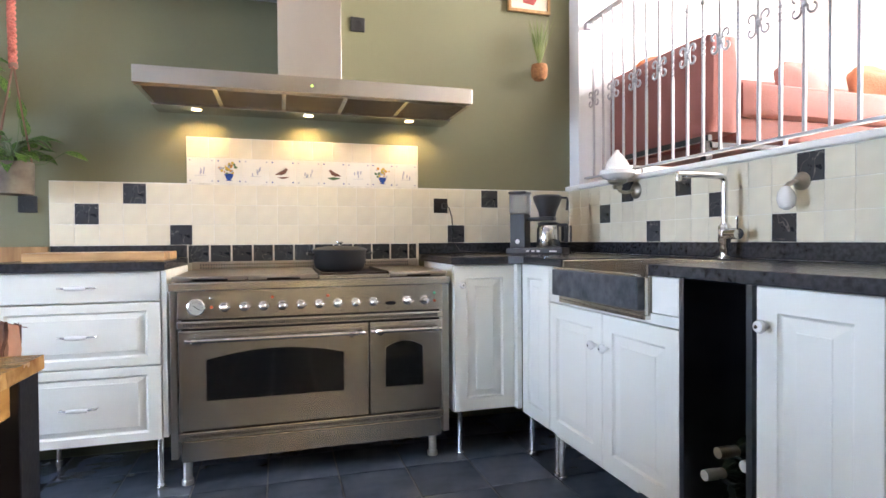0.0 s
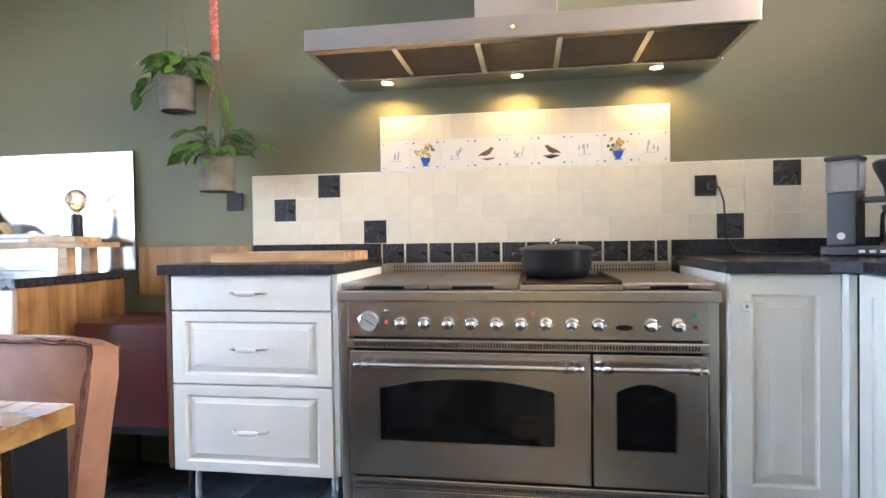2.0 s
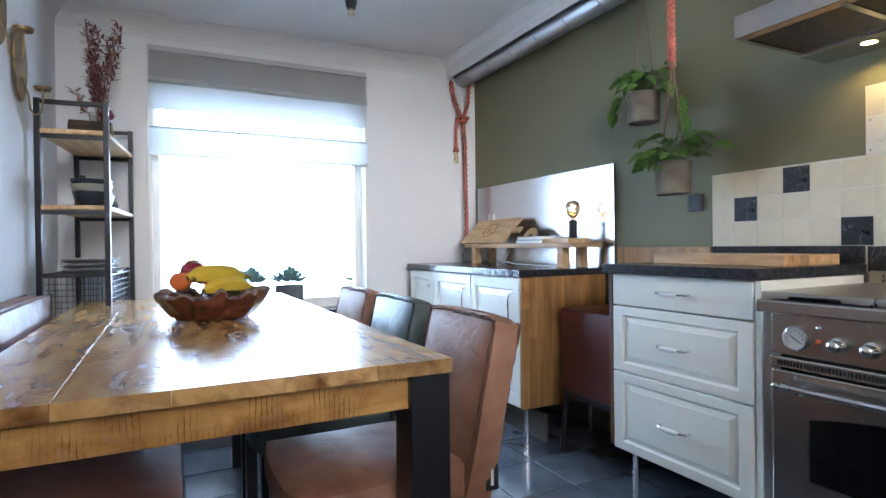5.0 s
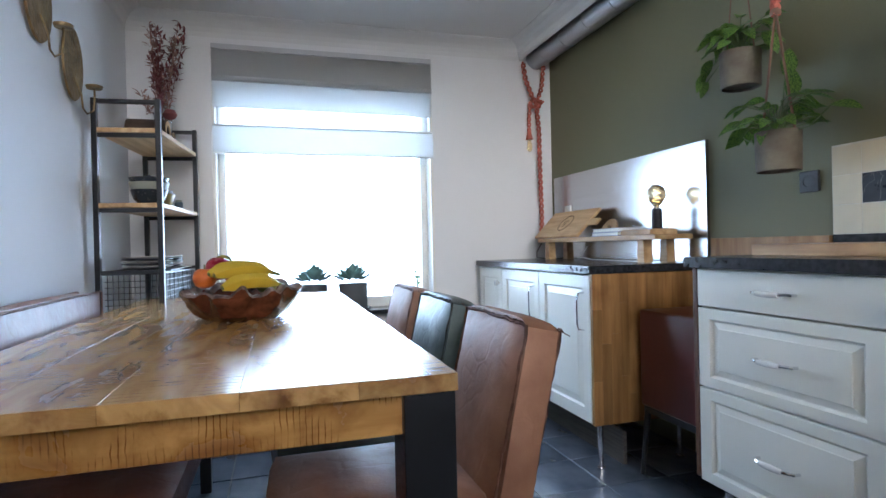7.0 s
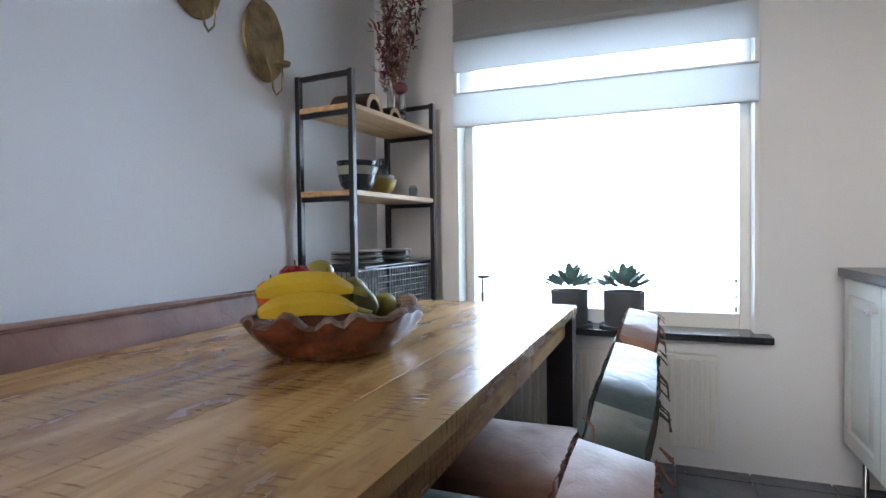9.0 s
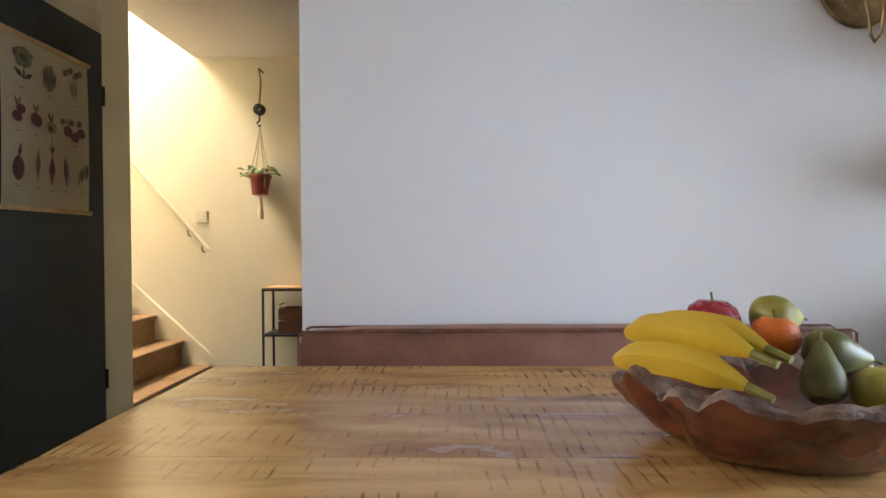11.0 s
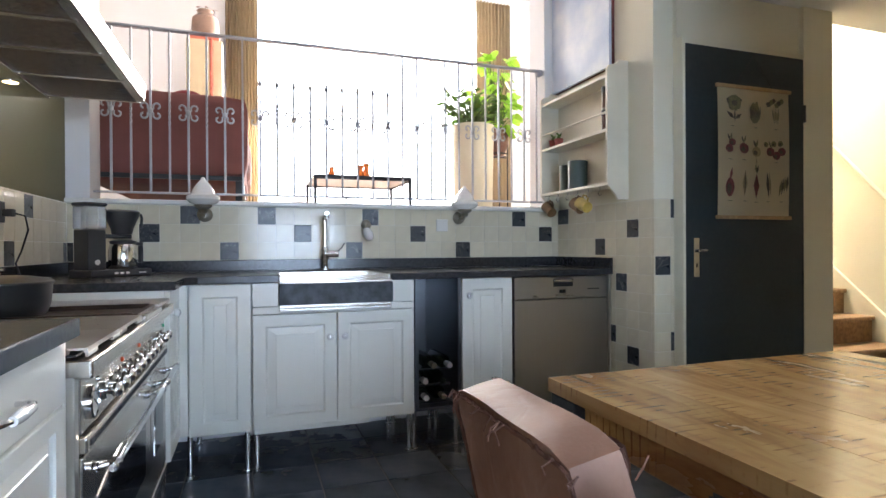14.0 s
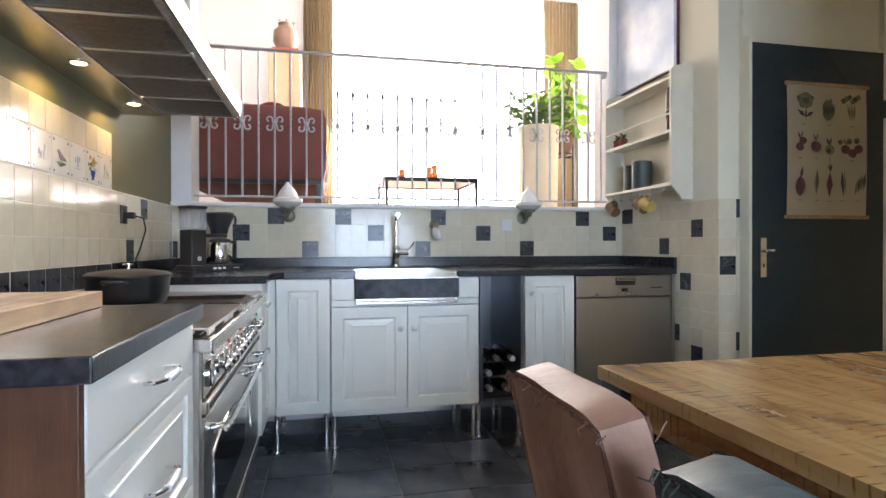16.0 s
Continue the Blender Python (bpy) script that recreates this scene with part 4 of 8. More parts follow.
part("apron", bm_boxes(((TX0 + 0.03, TY0 + 0.1, TZ - 0.115), (TX0 + 0.06, TY1 - 0.1, TZ - 0.035)), bev=0.003), M_APRON, t, "rough-sawn end rail")
for y in (TY0 + 0.03, TY1 - 0.06):
    part("apron", bm_boxes(((TX0 + 0.1, y, TZ - 0.115), (TX1 - 0.1, y + 0.03, TZ - 0.035)), bev=0.003), M_TABLE, t)
for x0 in (TX0 + 0.012, TX1 - 0.112):
    for y0 in (TY0 + 0.002, TY1 - 0.102):
        part("leg", bm_box((x0, y0, 0.0), (x0 + 0.10, y0 + 0.10, TZ - 0.036), 0.003), M_BLACK, t)

# ---- chairs and bench ----


def soft_box(lo, hi, bev=0.02, puff=0.0, seed=0, cuts=5):
    """A padded block: bevelled, pillowed and slightly uneven."""
    bm = bm_box(lo, hi)
    bmesh.ops.subdivide_edges(bm, edges=bm.edges[:], cuts=cuts, use_grid_fill=True)
    c, d = [(a + b) / 2 for a, b in zip(lo, hi)], [(b - a) / 2 for a, b in zip(lo, hi)]
    for v in bm.verts:
        n = [(v.co[q] - c[q]) / d[q] for q in range(3)]
        for q in range(3):
            if abs(n[q]) > 0.99:
                o = [abs(n[w]) for w in range(3) if w != q]
                v.co[q] += math.copysign(puff * (1 - o[0] ** 2) * (1 - o[1] ** 2), n[q])
                rim = max(o)
                if rim > 0.99:
                    v.co[q] -= math.copysign(min(bev, d[q] * 0.5) * 0.45, n[q])
        v.co += Vector(noise.noise_vector(v.co * 7 + Vector((seed, 0, 0)))) * 0.004
    return bm


def seam(points, parent, material, middle, r=0.0035, flange=0.006, seed=0):
    """A welt with two raw leather edges standing off it, unevenly cut, away from the middle of the panel."""
    rr_ = random.Random(seed)
    bm = bm_tube(points, r, 6)
    pts, middle = [Vector(p) for p in points], Vector(middle)
    for side in (-1, 1):
        own, rows = bmesh.new(), []
        for k2, p in enumerate(pts):
            d = (pts[min(k2 + 1, len(pts) - 1)] - pts[max(k2 - 1, 0)]).normalized()
            out = (p - middle) - d * d.dot(p - middle)
            out = out.normalized() + d.cross(out.normalized()) * 0.28 * side
            ln = flange * rr_.uniform(0.55, 1.25)
            rows.append((own.verts.new(p), own.verts.new(p + out * ln + d * rr_.uniform(-0.003, 0.003))))
        for a, b in zip(rows, rows[1:]):
            own.faces.new((a[0], b[0], b[1], a[1]))
        bmesh.ops.solidify(own, geom=own.faces[:], thickness=0.0016)
        merge(bm, own)
    return part("piping", bm, material, parent, "raw-edged leather seam")


def dining_chair(at, material, label, dark, rz=0.0):
    """A leather parsons chair facing -y; own axes, origin on the floor under the seat."""
    c = thing("dining_chair", at, label, "chair", "chairs along the table", rz=rz, world=False)
    part("seat", soft_box((-0.225, -0.27, 0.36), (0.225, 0.20, 0.475), 0.025, 0.012, 1), material, c, "", True)
    bm = soft_box((-0.215, -0.052, 0.0), (0.215, 0.052, 0.60), 0.025, 0.010, 3, 7)
    mtx = Matrix.Translation((0, 0.205, 0.255)) @ Matrix.Rotation(radians(-13), 4, "X")
    bm.transform(mtx)
    b = part("backrest", bm, material, c, "", True)
    rr = random.Random(7)
    for y in (-0.043, 0.043):
        pts = [(-0.206, y, 0.10), (-0.206, y, 0.30), (-0.205, y, 0.588), (-0.1, y, 0.592), (0.1, y, 0.592), (0.205, y, 0.588), (0.206, y, 0.30), (0.206, y, 0.10)]
        fine = []
        for a, q in zip(pts, pts[1:]):
            for s in range(12):
                fine.append(mtx @ (Vector(a).lerp(Vector(q), s / 12) + Vector((rr.uniform(-1, 1), rr.uniform(-1, 1), rr.uniform(-1, 1))) * 0.002))
        seam(fine, b, dark, mtx @ Vector((0, 0, 0.33)), seed=int(1000 * abs(at[0])))
    for q in range(18):
        x = (-0.21, 0.0, 0.205, 0.12)[q % 4] + 0.05 * rr.uniform(-1, 1)
        p0 = mtx @ Vector((x, 0.045 if q % 3 else -0.045, 0.596))
        part("loose_thread", bm_tube([p0, p0 + Vector((rr.uniform(-0.01, 0.01), 0.012, -0.012)), p0 + Vector((rr.uniform(-0.02, 0.02), 0.014, -0.01 - 0.03 * rr.random()))], 0.0014, 5), dark, b)
    for x in (-0.195, 0.195):
        for y in (-0.235, 0.2):
            part("leg", bm_box((x - 0.02, y - 0.02, 0.0), (x + 0.02, y + 0.02, 0.365), 0.003), M_BLACK, c)
    tag = part("fabric_tag", bm_box((0.218, 0.252, 0.375), (0.2225, 0.292, 0.445)), M_BLACK, c, "small black woven maker's tag")
    part("lettering", bm_box((0.2215, 0.268, 0.388), (0.2238, 0.276, 0.432)), M_PORC, tag, "illegible white lettering")
    return c


M_SEAM = mat("raw_leather_edge", (0.17, 0.08, 0.055), 0.8, var=0.3, scale=40, bump=0.4)
M_SEAMT = mat("raw_teal_edge", (0.05, 0.05, 0.045), 0.8, var=0.3, scale=40, bump=0.4)
dining_chair((-2.66, -1.622, 0), M_LEATHER, "tan leather dining chair with frayed seams at the table", M_SEAM)
dining_chair((-3.22, -1.622, 0), M_TEAL, "dark teal leather dining chair with frayed seams", M_SEAMT)
dining_chair((-3.76, -1.622, 0), M_LEATHER, "tan leather dining chair near the window", M_SEAM)

b = thing("dining_bench", (-3.22, -2.45, 0), "long chestnut leather bench with a padded back against the wall", "bench")
part("seat", soft_box((-3.93, -2.60, 0.34), (-2.50, -2.12, 0.46), 0.025, 0.01, 5, 6), M_BENCH, b, "", True)
bk = part("backrest", soft_box((-3.95, -2.665, 0.30), (-2.49, -2.575, 0.872), 0.025, 0.008, 8, 7), M_BENCH, b, "", True)
for y in (-2.578, -2.662):
    seam([(-3.945, y, 0.5), (-3.945, y, 0.862)] + [(-3.93 + 1.42 * q / 14, y, 0.868) for q in range(15)] + [(-2.495, y, 0.862), (-2.495, y, 0.5)], bk, M_SEAM, (-3.22, -2.62, 0.6), flange=0.004)
for x in (-3.86, -2.57):
    for y in (-2.18, -2.58):
        part("leg", bm_box((x - 0.022, y - 0.022, 0.0), (x + 0.022, y + 0.022, 0.345), 0.003), M_BLACK, b)

# ---- west end: window, blind, cabinet ----
M_BLIND = mat("grey_linen_blind", (0.52, 0.52, 0.54), 0.9, var=0.05, scale=3, bump=0.2, bscale=220, trans=0.0)
M_BLIND.node_tree.nodes["Principled BSDF"].inputs["Transmission Weight"].default_value = 0.0
M_GLASS = bpy.data.materials.new("clear_glass")
M_GLASS.use_nodes = True
gb = M_GLASS.node_tree.nodes["Principled BSDF"]
gb.inputs["Roughness"].default_value, gb.inputs["Transmission Weight"].default_value, gb.inputs["IOR"].default_value = 0.02, 1.0, 1.45
MATS["clear_glass"] = M_GLASS
wnd = thing("window_1", (-5.1, -1.53, 0.62), "wide white-framed kitchen window over a dark sill", "window", kind="structure")
fx0, fx1 = -5.16, -5.09
part("window_frame", bm_boxes(((fx0, WY0, WZ0), (fx1, WY0 + 0.065, WZ1)), ((fx0, WY1 - 0.065, WZ0), (fx1, WY1, WZ1)), ((fx0, WY0 + 0.065, WZ0), (fx1, WY1 - 0.065, WZ0 + 0.07)),
                              ((fx0, WY0 + 0.065, WZ1 - 0.07), (fx1, WY1 - 0.065, WZ1)), bev=0.004), M_TRIM, wnd)
part("window_lining", bm_boxes(((-5.088, WY0 + 0.001, WZ0), (-4.965, WY0 + 0.022, WZ1)), ((-5.088, WY1 - 0.022, WZ0), (-4.965, WY1 - 0.001, WZ1)), bev=0.002), M_TRIM, wnd)
pane = part("pane", bm_box((-5.13, WY0 + 0.065, WZ0 + 0.07), (-5.124, WY1 - 0.065, WZ1 - 0.07)), M_GLASS, wnd)
pane.visible_shadow = False
structure("window_sill_west", bm_box((-5.08, WY0 - 0.03, 0.592), (-4.87, WY1 + 0.04, 0.622), 0.004), M_STONE, "dark stone window sill", "sill")
settle(0.024)
bl = thing("roman_blind", (-4.95, -1.53, 2.29), "grey linen roman blind, half raised in soft folds", "blind")
M_BSHEER = bpy.data.materials.new("sheer_linen")
M_BSHEER.use_nodes = True
bn, bk2 = M_BSHEER.node_tree.nodes, M_BSHEER.node_tree.links
tr, df, mx = bn.new("ShaderNodeBsdfTranslucent"), bn.new("ShaderNodeBsdfDiffuse"), bn.new("ShaderNodeMixShader")
wv = bn.new("ShaderNodeTexNoise")
wv.inputs["Scale"].default_value = 160
cr = bn.new("ShaderNodeValToRGB")
cr.color_ramp.elements[0].color, cr.color_ramp.elements[1].color = (0.60, 0.60, 0.59, 1), (0.70, 0.70, 0.69, 1)
bk2.new(wv.outputs["Fac"], cr.inputs["Fac"])
bk2.new(cr.outputs["Color"], tr.inputs["Color"]), bk2.new(cr.outputs["Color"], df.inputs["Color"])
mx.inputs["Fac"].default_value = 0.38
bk2.new(df.outputs["BSDF"], mx.inputs[1]), bk2.new(tr.outputs["BSDF"], mx.inputs[2])
bk2.new(mx.outputs["Shader"], bn["Material Output"].inputs["Surface"])


def blind_sheet(profile, y0, y1, n=14):
    """Cloth hung across the window: profile of (x, z) pairs, slightly waved."""
    bm = bmesh.new()
    rows = []
    for x, z in profile:
        rows.append([bm.verts.new((x + 0.0025 * math.sin(6 * q / n + z * 9), y0 + (y1 - y0) * q / n, z + 0.004 * math.sin(2.2 * q / n + x * 40))) for q in range(n + 1)])
    for a, b in zip(rows, rows[1:]):
        for q in range(n):
            bm.faces.new((a[q], a[q + 1], b[q + 1], b[q]))
    ext = bmesh.ops.solidify(bm, geom=bm.faces[:], thickness=0.0015)
    return bm


by0, by1 = WY0 + 0.01, WY1 - 0.01
part("top_rail", bm_box((-4.991, by0, 2.262), (-4.96, by1, 2.296), 0.003), M_BLIND, bl)
part("cloth", blind_sheet([(-4.970, 2.262), (-4.972, 2.16), (-4.970, 2.06), (-4.972, 2.02), (-4.974, 1.905)], by0, by1), M_BSHEER, bl, "", True)
part("fold", blind_sheet([(-4.972, 1.80), (-4.955, 1.79), (-4.952, 1.74), (-4.950, 1.66), (-4.958, 1.625), (-4.975, 1.63)], by0, by1), M_BSHEER, bl, "", True)
part("fold", blind_sheet([(-4.966, 2.10), (-4.958, 2.092), (-4.957, 2.075), (-4.966, 2.065)], by0, by1), M_BSHEER, bl, "", True)
part("batten", bm_box((-4.978, by0, 1.795), (-4.968, by1, 1.805), 0.002), M_TRIM, bl)
part("bottom_bar", bm_box((-4.968, by0, 1.622), (-4.955, by1, 1.632), 0.002), M_TRIM, bl)
part("net", blind_sheet([(-4.985, 1.905), (-4.985, 1.80)], by0 + 0.03, by1 - 0.03), mat("thin_net", (0.85, 0.85, 0.85), 0.9, bump=0.1, trans=0.7), bl)

settle()
M_FOL = mat("glossy_leaf", (0.035, 0.085, 0.02), 0.4, col2=(0.085, 0.17, 0.045), scale=9, bump=0.15, bscale=30, rand=0.2)


def leaf_glow(name, c1, c2, share):
    """A thin leaf: part of the light passes through."""
    m = bpy.data.materials.new(name)
    m.use_nodes = True
    n, l = m.node_tree.nodes, m.node_tree.links
    b, t, x, z, r, o = n["Principled BSDF"], n.new("ShaderNodeBsdfTranslucent"), n.new("ShaderNodeMixShader"), n.new("ShaderNodeTexNoise"), n.new("ShaderNodeValToRGB"), n["Material Output"]
    z.inputs["Scale"].default_value = 11
    r.color_ramp.elements[0].color, r.color_ramp.elements[1].color = (*c1, 1), (*c2, 1)
    r.color_ramp.elements[0].position, r.color_ramp.elements[1].position = 0.35, 0.65
    l.new(z.outputs["Fac"], r.inputs["Fac"])
    l.new(r.outputs["Color"], b.inputs["Base Color"])
    l.new(r.outputs["Color"], t.inputs["Color"])
    b.inputs["Roughness"].default_value = 0.42
    x.inputs["Fac"].default_value = share
    l.new(b.outputs["BSDF"], x.inputs[1])
    l.new(t.outputs["BSDF"], x.inputs[2])
    l.new(x.outputs["Shader"], o.inputs["Surface"])
    return m


M_FOLL = leaf_glow("lime_leaf", (0.20, 0.42, 0.03), (0.38, 0.62, 0.08), 0.55)
M_FOL = leaf_glow("pothos_leaf", (0.03, 0.085, 0.018), (0.15, 0.26, 0.045), 0.3)
M_SUCC = mat("blue_green_succulent", (0.10, 0.19, 0.17), 0.5, col2=(0.20, 0.32, 0.29), scale=9, bump=0.1, bscale=30)
M_SOIL = mat("potting_soil", (0.03, 0.022, 0.016), 0.95, var=0.4, scale=60, bump=0.8, bscale=90)
M_POTG = mat("grey_clay_pot", (0.09, 0.10, 0.11), 0.7, var=0.12, bump=0.15)
M_STEM = mat("green_stem", (0.10, 0.14, 0.05), 0.6, var=0.2, bump=0.1)


def bm_leaf(length, width, m, fold=0.25, droop=0.3, bm=None):
    """One pointed oval leaf along +x, folded on its midrib and drooping."""
    own = bmesh.new()
    n = 7
    mid, lft, rgt = [], [], []
    for q in range(n + 1):
        s = q / n
        w = width * 0.5 * math.sin(math.pi * min(1, s * 0.94 + 0.06)) ** 0.8 * (1.12 - 0.35 * s)
        z = -droop * length * s * s
        mid.append(own.verts.new((length * s, 0, z)))
        lft.append(own.verts.new((length * s, w, z + fold * w)))
        rgt.append(own.verts.new((length * s, -w, z + fold * w)))
    for q in range(n):
        own.faces.new((mid[q], mid[q + 1], lft[q + 1], lft[q]))
        own.faces.new((mid[q], rgt[q], rgt[q + 1], mid[q + 1]))
    own.transform(m)
    return merge(bm, own)


def leaf_pose(at, azimuth, tilt, twist=0.0):
    return Matrix.Translation(at) @ Matrix.Rotation(radians(azimuth), 4, "Z") @ Matrix.Rotation(radians(-tilt), 4, "Y") @ Matrix.Rotation(radians(twist), 4, "X")


def leafy(parent, at, count, spread, height, size, material, seed, stemr=0.002, droop=0.35, up=25):
    """Stems and single leaves that rise from a place."""
    rr = random.Random(seed)
    at = Vector(at)
    stems = bmesh.new()
    for q in range(count):
        az = 360 * (q * 0.618 + rr.uniform(-0.05, 0.05))
        reach, hh = spread * math.sqrt(rr.uniform(0.05, 1)), height * rr.uniform(0.25, 1)
        tip = at + Vector((reach * math.cos(radians(az)), reach * math.sin(radians(az)), hh))
        bm_tube([at + (tip - at) * 0.02, at + Vector(((tip - at).x * 0.35, (tip - at).y * 0.35, hh * 0.75)), tip], stemr, 5, stems)
        ln = size * rr.uniform(0.7, 1.15)
        part("leaf", bm_leaf(ln, ln * rr.uniform(0.5, 0.62), leaf_pose(tip, az + rr.uniform(-30, 30), rr.uniform(-25, up), rr.uniform(-35, 35)), 0.25, droop), material, parent, "", True)
    part("stem", stems, M_STEM, parent, "", True)


for y, sz, seed in ((-1.65, 0.086, 1), (-1.395, 0.09, 2)):
    p = thing("succulent_pot", (-4.985, y, 0.622), "blue-green succulent in a grey clay pot on the window sill", "plant", "pots on the sill")
    part("pot", bm_lathe([(0, 0), (sz * 0.95, 0), (sz, 0.01), (sz * 1.06, 0.17), (sz * 0.98, 0.17), (sz * 0.96, 0.15), (0, 0.15)], 28, (-4.985, y, 0.623)), M_POTG, p, "", True)
    part("saucer", bm_lathe([(0, 0), (sz * 1.25, 0), (sz * 1.3, 0.012), (sz * 1.2, 0.014)], 24, (-4.985, y, 0.6225)), M_POTG, p, "", True)
    rr = random.Random(seed)
    for q in range(34):
        az, ring = q * 137.5, (q / 34) ** 0.5
        at = (-4.985 + sz * 0.9 * ring * math.cos(radians(az)), y + sz * 0.9 * ring * math.sin(radians(az)), 0.81 + 0.045 * (1 - ring))
        part("leaf", bm_leaf(0.085, 0.045, leaf_pose(at, az, 62 - 50 * ring, rr.uniform(-20, 20)), 0.35, -0.15), M_SUCC, p, "", True)

# balcony beyond the window
rl = thing("balcony_railing", (-6.3, -1.5, 0.3), "slim dark metal balcony railing outside", "railing")
part("rail", bm_boxes(((-6.315, -3.4, 0.735), (-6.285, 0.6, 0.757)), bev=0.003), M_BLACK, rl)
for q in range(46):
    part("bar", bm_box((-6.308, -3.362 + q * 0.085, -0.3), (-6.294, -3.348 + q * 0.085, 0.735)), M_BLACK, rl)
for x, y, seed in ((-5.9, -2.02, 4), (-5.8, -0.86, 5)):
    sh = thing("balcony_shrub", (x, y, 0.0), "small leafy shrub in a planter on the balcony", "shrub")
    part("planter", bm_lathe([(0, 0), (0.13, 0), (0.16, 0.50), (0.14, 0.50), (0, 0.48)], 20, (x, y, 0)), M_POTG, sh, "", True)
    rr = random.Random(seed)
    for q in range(90):
        az, el, rad = rr.uniform(0, 360), rr.uniform(-20, 80), 0.22 * rr.uniform(0.4, 1)
        at = Vector((x, y, 0.64)) + rad * Vector((math.cos(radians(az)) * math.cos(radians(el)), math.sin(radians(az)) * math.cos(radians(el)), math.sin(radians(el)) * 0.9))
        part("leaf", bm_leaf(0.06, 0.035, leaf_pose(at, az, el * 0.5, rr.uniform(-40, 40)), 0.2, 0.3), M_FOL, sh, "", True)
structure("ground", bm_box((-14, -13, -0.25), (-5.26, 11, -0.2)), mat("pale_paving", (0.45, 0.44, 0.42), 0.8, var=0.12, scale=2, bump=0.2), "pale sunlit terrace paving outside", "ground")

rd = thing("radiator", (-4.93, -1.5, 0.08), "white panel radiator under the window", "radiator")
part("panel", bm_box((-4.955, -2.0, 0.09), (-4.935, -1.0, 0.52), 0.006), M_TRIM, rd)
for q in range(24):
    part("fin", bm_box((-4.9345, -1.985 + q * 0.0415, 0.11), (-4.9265, -1.96 + q * 0.0415, 0.50), 0.004, 1), M_TRIM, rd)

# white cabinet on the stove wall, window end
settle(-0.065, 0.035)
WX0, WX1, WYF = -4.80, -3.385, -0.585
c = thing("sideboard", (-4.1, -0.3, 0), "white panelled sideboard with oak side and dark top", "sideboard")
part("body", bm_boxes(((WX0, WYF + 0.02, 0.215), (WX0 + 0.018, -0.03, 0.884)), ((WX0 + 0.018, WYF + 0.02, 0.215), (WX1 - 0.02, -0.03, 0.233)), ((WX0 + 0.018, -0.05, 0.233), (WX1 - 0.02, -0.03, 0.884)),
                      ((WX0 + 0.018, WYF + 0.02, 0.866), (WX1 - 0.02, -0.05, 0.884))), M_CAB, c)
sp2 = part("side_panel", bm_box((WX1 - 0.019, WYF + 0.002, 0.215), (WX1 - 0.004, -0.03, 0.884), 0.001), M_OAK, c, "oiled butcher-block side")
M_STAVE = wood("oiled_stave", (0.24, 0.115, 0.04), (0.40, 0.215, 0.08), 0.42, (26, 26, 2.4), 1.3, 0.1, 0, 0.3)
sr3 = random.Random(5)
for q in range(12):
    ya = WYF + 0.002 + q * 0.0461
    cuts = [0.215, 0.215 + sr3.uniform(0.12, 0.42), 0.884] if q % 3 else [0.215, 0.215 + sr3.uniform(0.1, 0.25), 0.215 + sr3.uniform(0.4, 0.55), 0.884]
    for za, zb in zip(cuts, cuts[1:]):
        part("stave", bm_box((WX1 - 0.0038, ya + 0.0002, za + 0.0002), (WX1, ya + 0.0459, zb - 0.0002), 0.0004, 1), M_STAVE, sp2)
part("top", bm_box((WX0 - 0.01, WYF - 0.02, 0.885), (WX1 + 0.015, -0.004, 0.921), 0.003), M_STONE, c, "dark stone-look top")
for x0, x1, hx in ((WX0 + 0.002, -4.405, None), (-4.401, -3.905, -3.955), (-3.901, WX1 - 0.022, -3.455)):
    d = part("door", bm_panel_door(x1 - x0, 0.66, Matrix.Translation((x0, WYF, 0.219)), 0.06), M_CAB, c)
    if hx:
        part("handle", bm_tube([(hx, WYF, 0.80), (hx, WYF - 0.028, 0.795), (hx, WYF - 0.034, 0.77), (hx, WYF - 0.034, 0.66), (hx, WYF - 0.028, 0.635), (hx, WYF, 0.63)], 0.0045, 8), M_CHROME, d, "chrome bow handle", True)
    else:
        porcelain_knob(d, Matrix.Translation((-4.44, WYF, 0.79)))
for x in (WX0 + 0.05, -4.1, WX1 - 0.05):
    for y in (WYF + 0.06, -0.1):
        leg_round(c, x, y, 0.216)
# plinth board greyed: the shade under the sideboard is put into its colour
part("plinth", bm_box((-4.75, -0.40, 0.0), (-3.45, -0.38, 0.15)), mat("shaded_plinth_wood", (0.13, 0.12, 0.11), 0.7, var=0.3, scale=3, stretch=(1, 20, 20)), c, "loose wooden plinth board")

settle(-0.066, 0.07)
ms = thing("steel_sheet", (-4.1, -0.02, 0.921), "brushed steel splash sheet leaning on the green wall", "panel")
M_ALU = mat("satin_aluminium", (0.56, 0.57, 0.59), 0.24, 1.0, 0.04, 1.5, 0.03, 8, (1, 40, 40), rvar=0.04)
part("sheet", bm_box((-4.835, -0.022, 0.922), (-3.358, -0.003, 1.49), 0.002), M_ALU, ms)

settle(-0.066, 0.065)
pb = thing("plank_bench", (-3.97, -0.16, 0.921), "low pale wooden plank bench standing on the sideboard", "shelf")
part("plank", bm_box((-4.60, -0.27, 1.031), (-3.40, -0.06, 1.056), 0.004), M_OAKX, pb)
for x in (-4.50, -3.53):
    for y in (-0.255, -0.125):
        part("leg", bm_prism([(x - 0.028, 0.9215), (x + 0.028, 0.9215), (x + 0.024, 1.031), (x - 0.024, 1.031)], y, y + 0.05, "Y", 0.003), M_OAKX, pb)

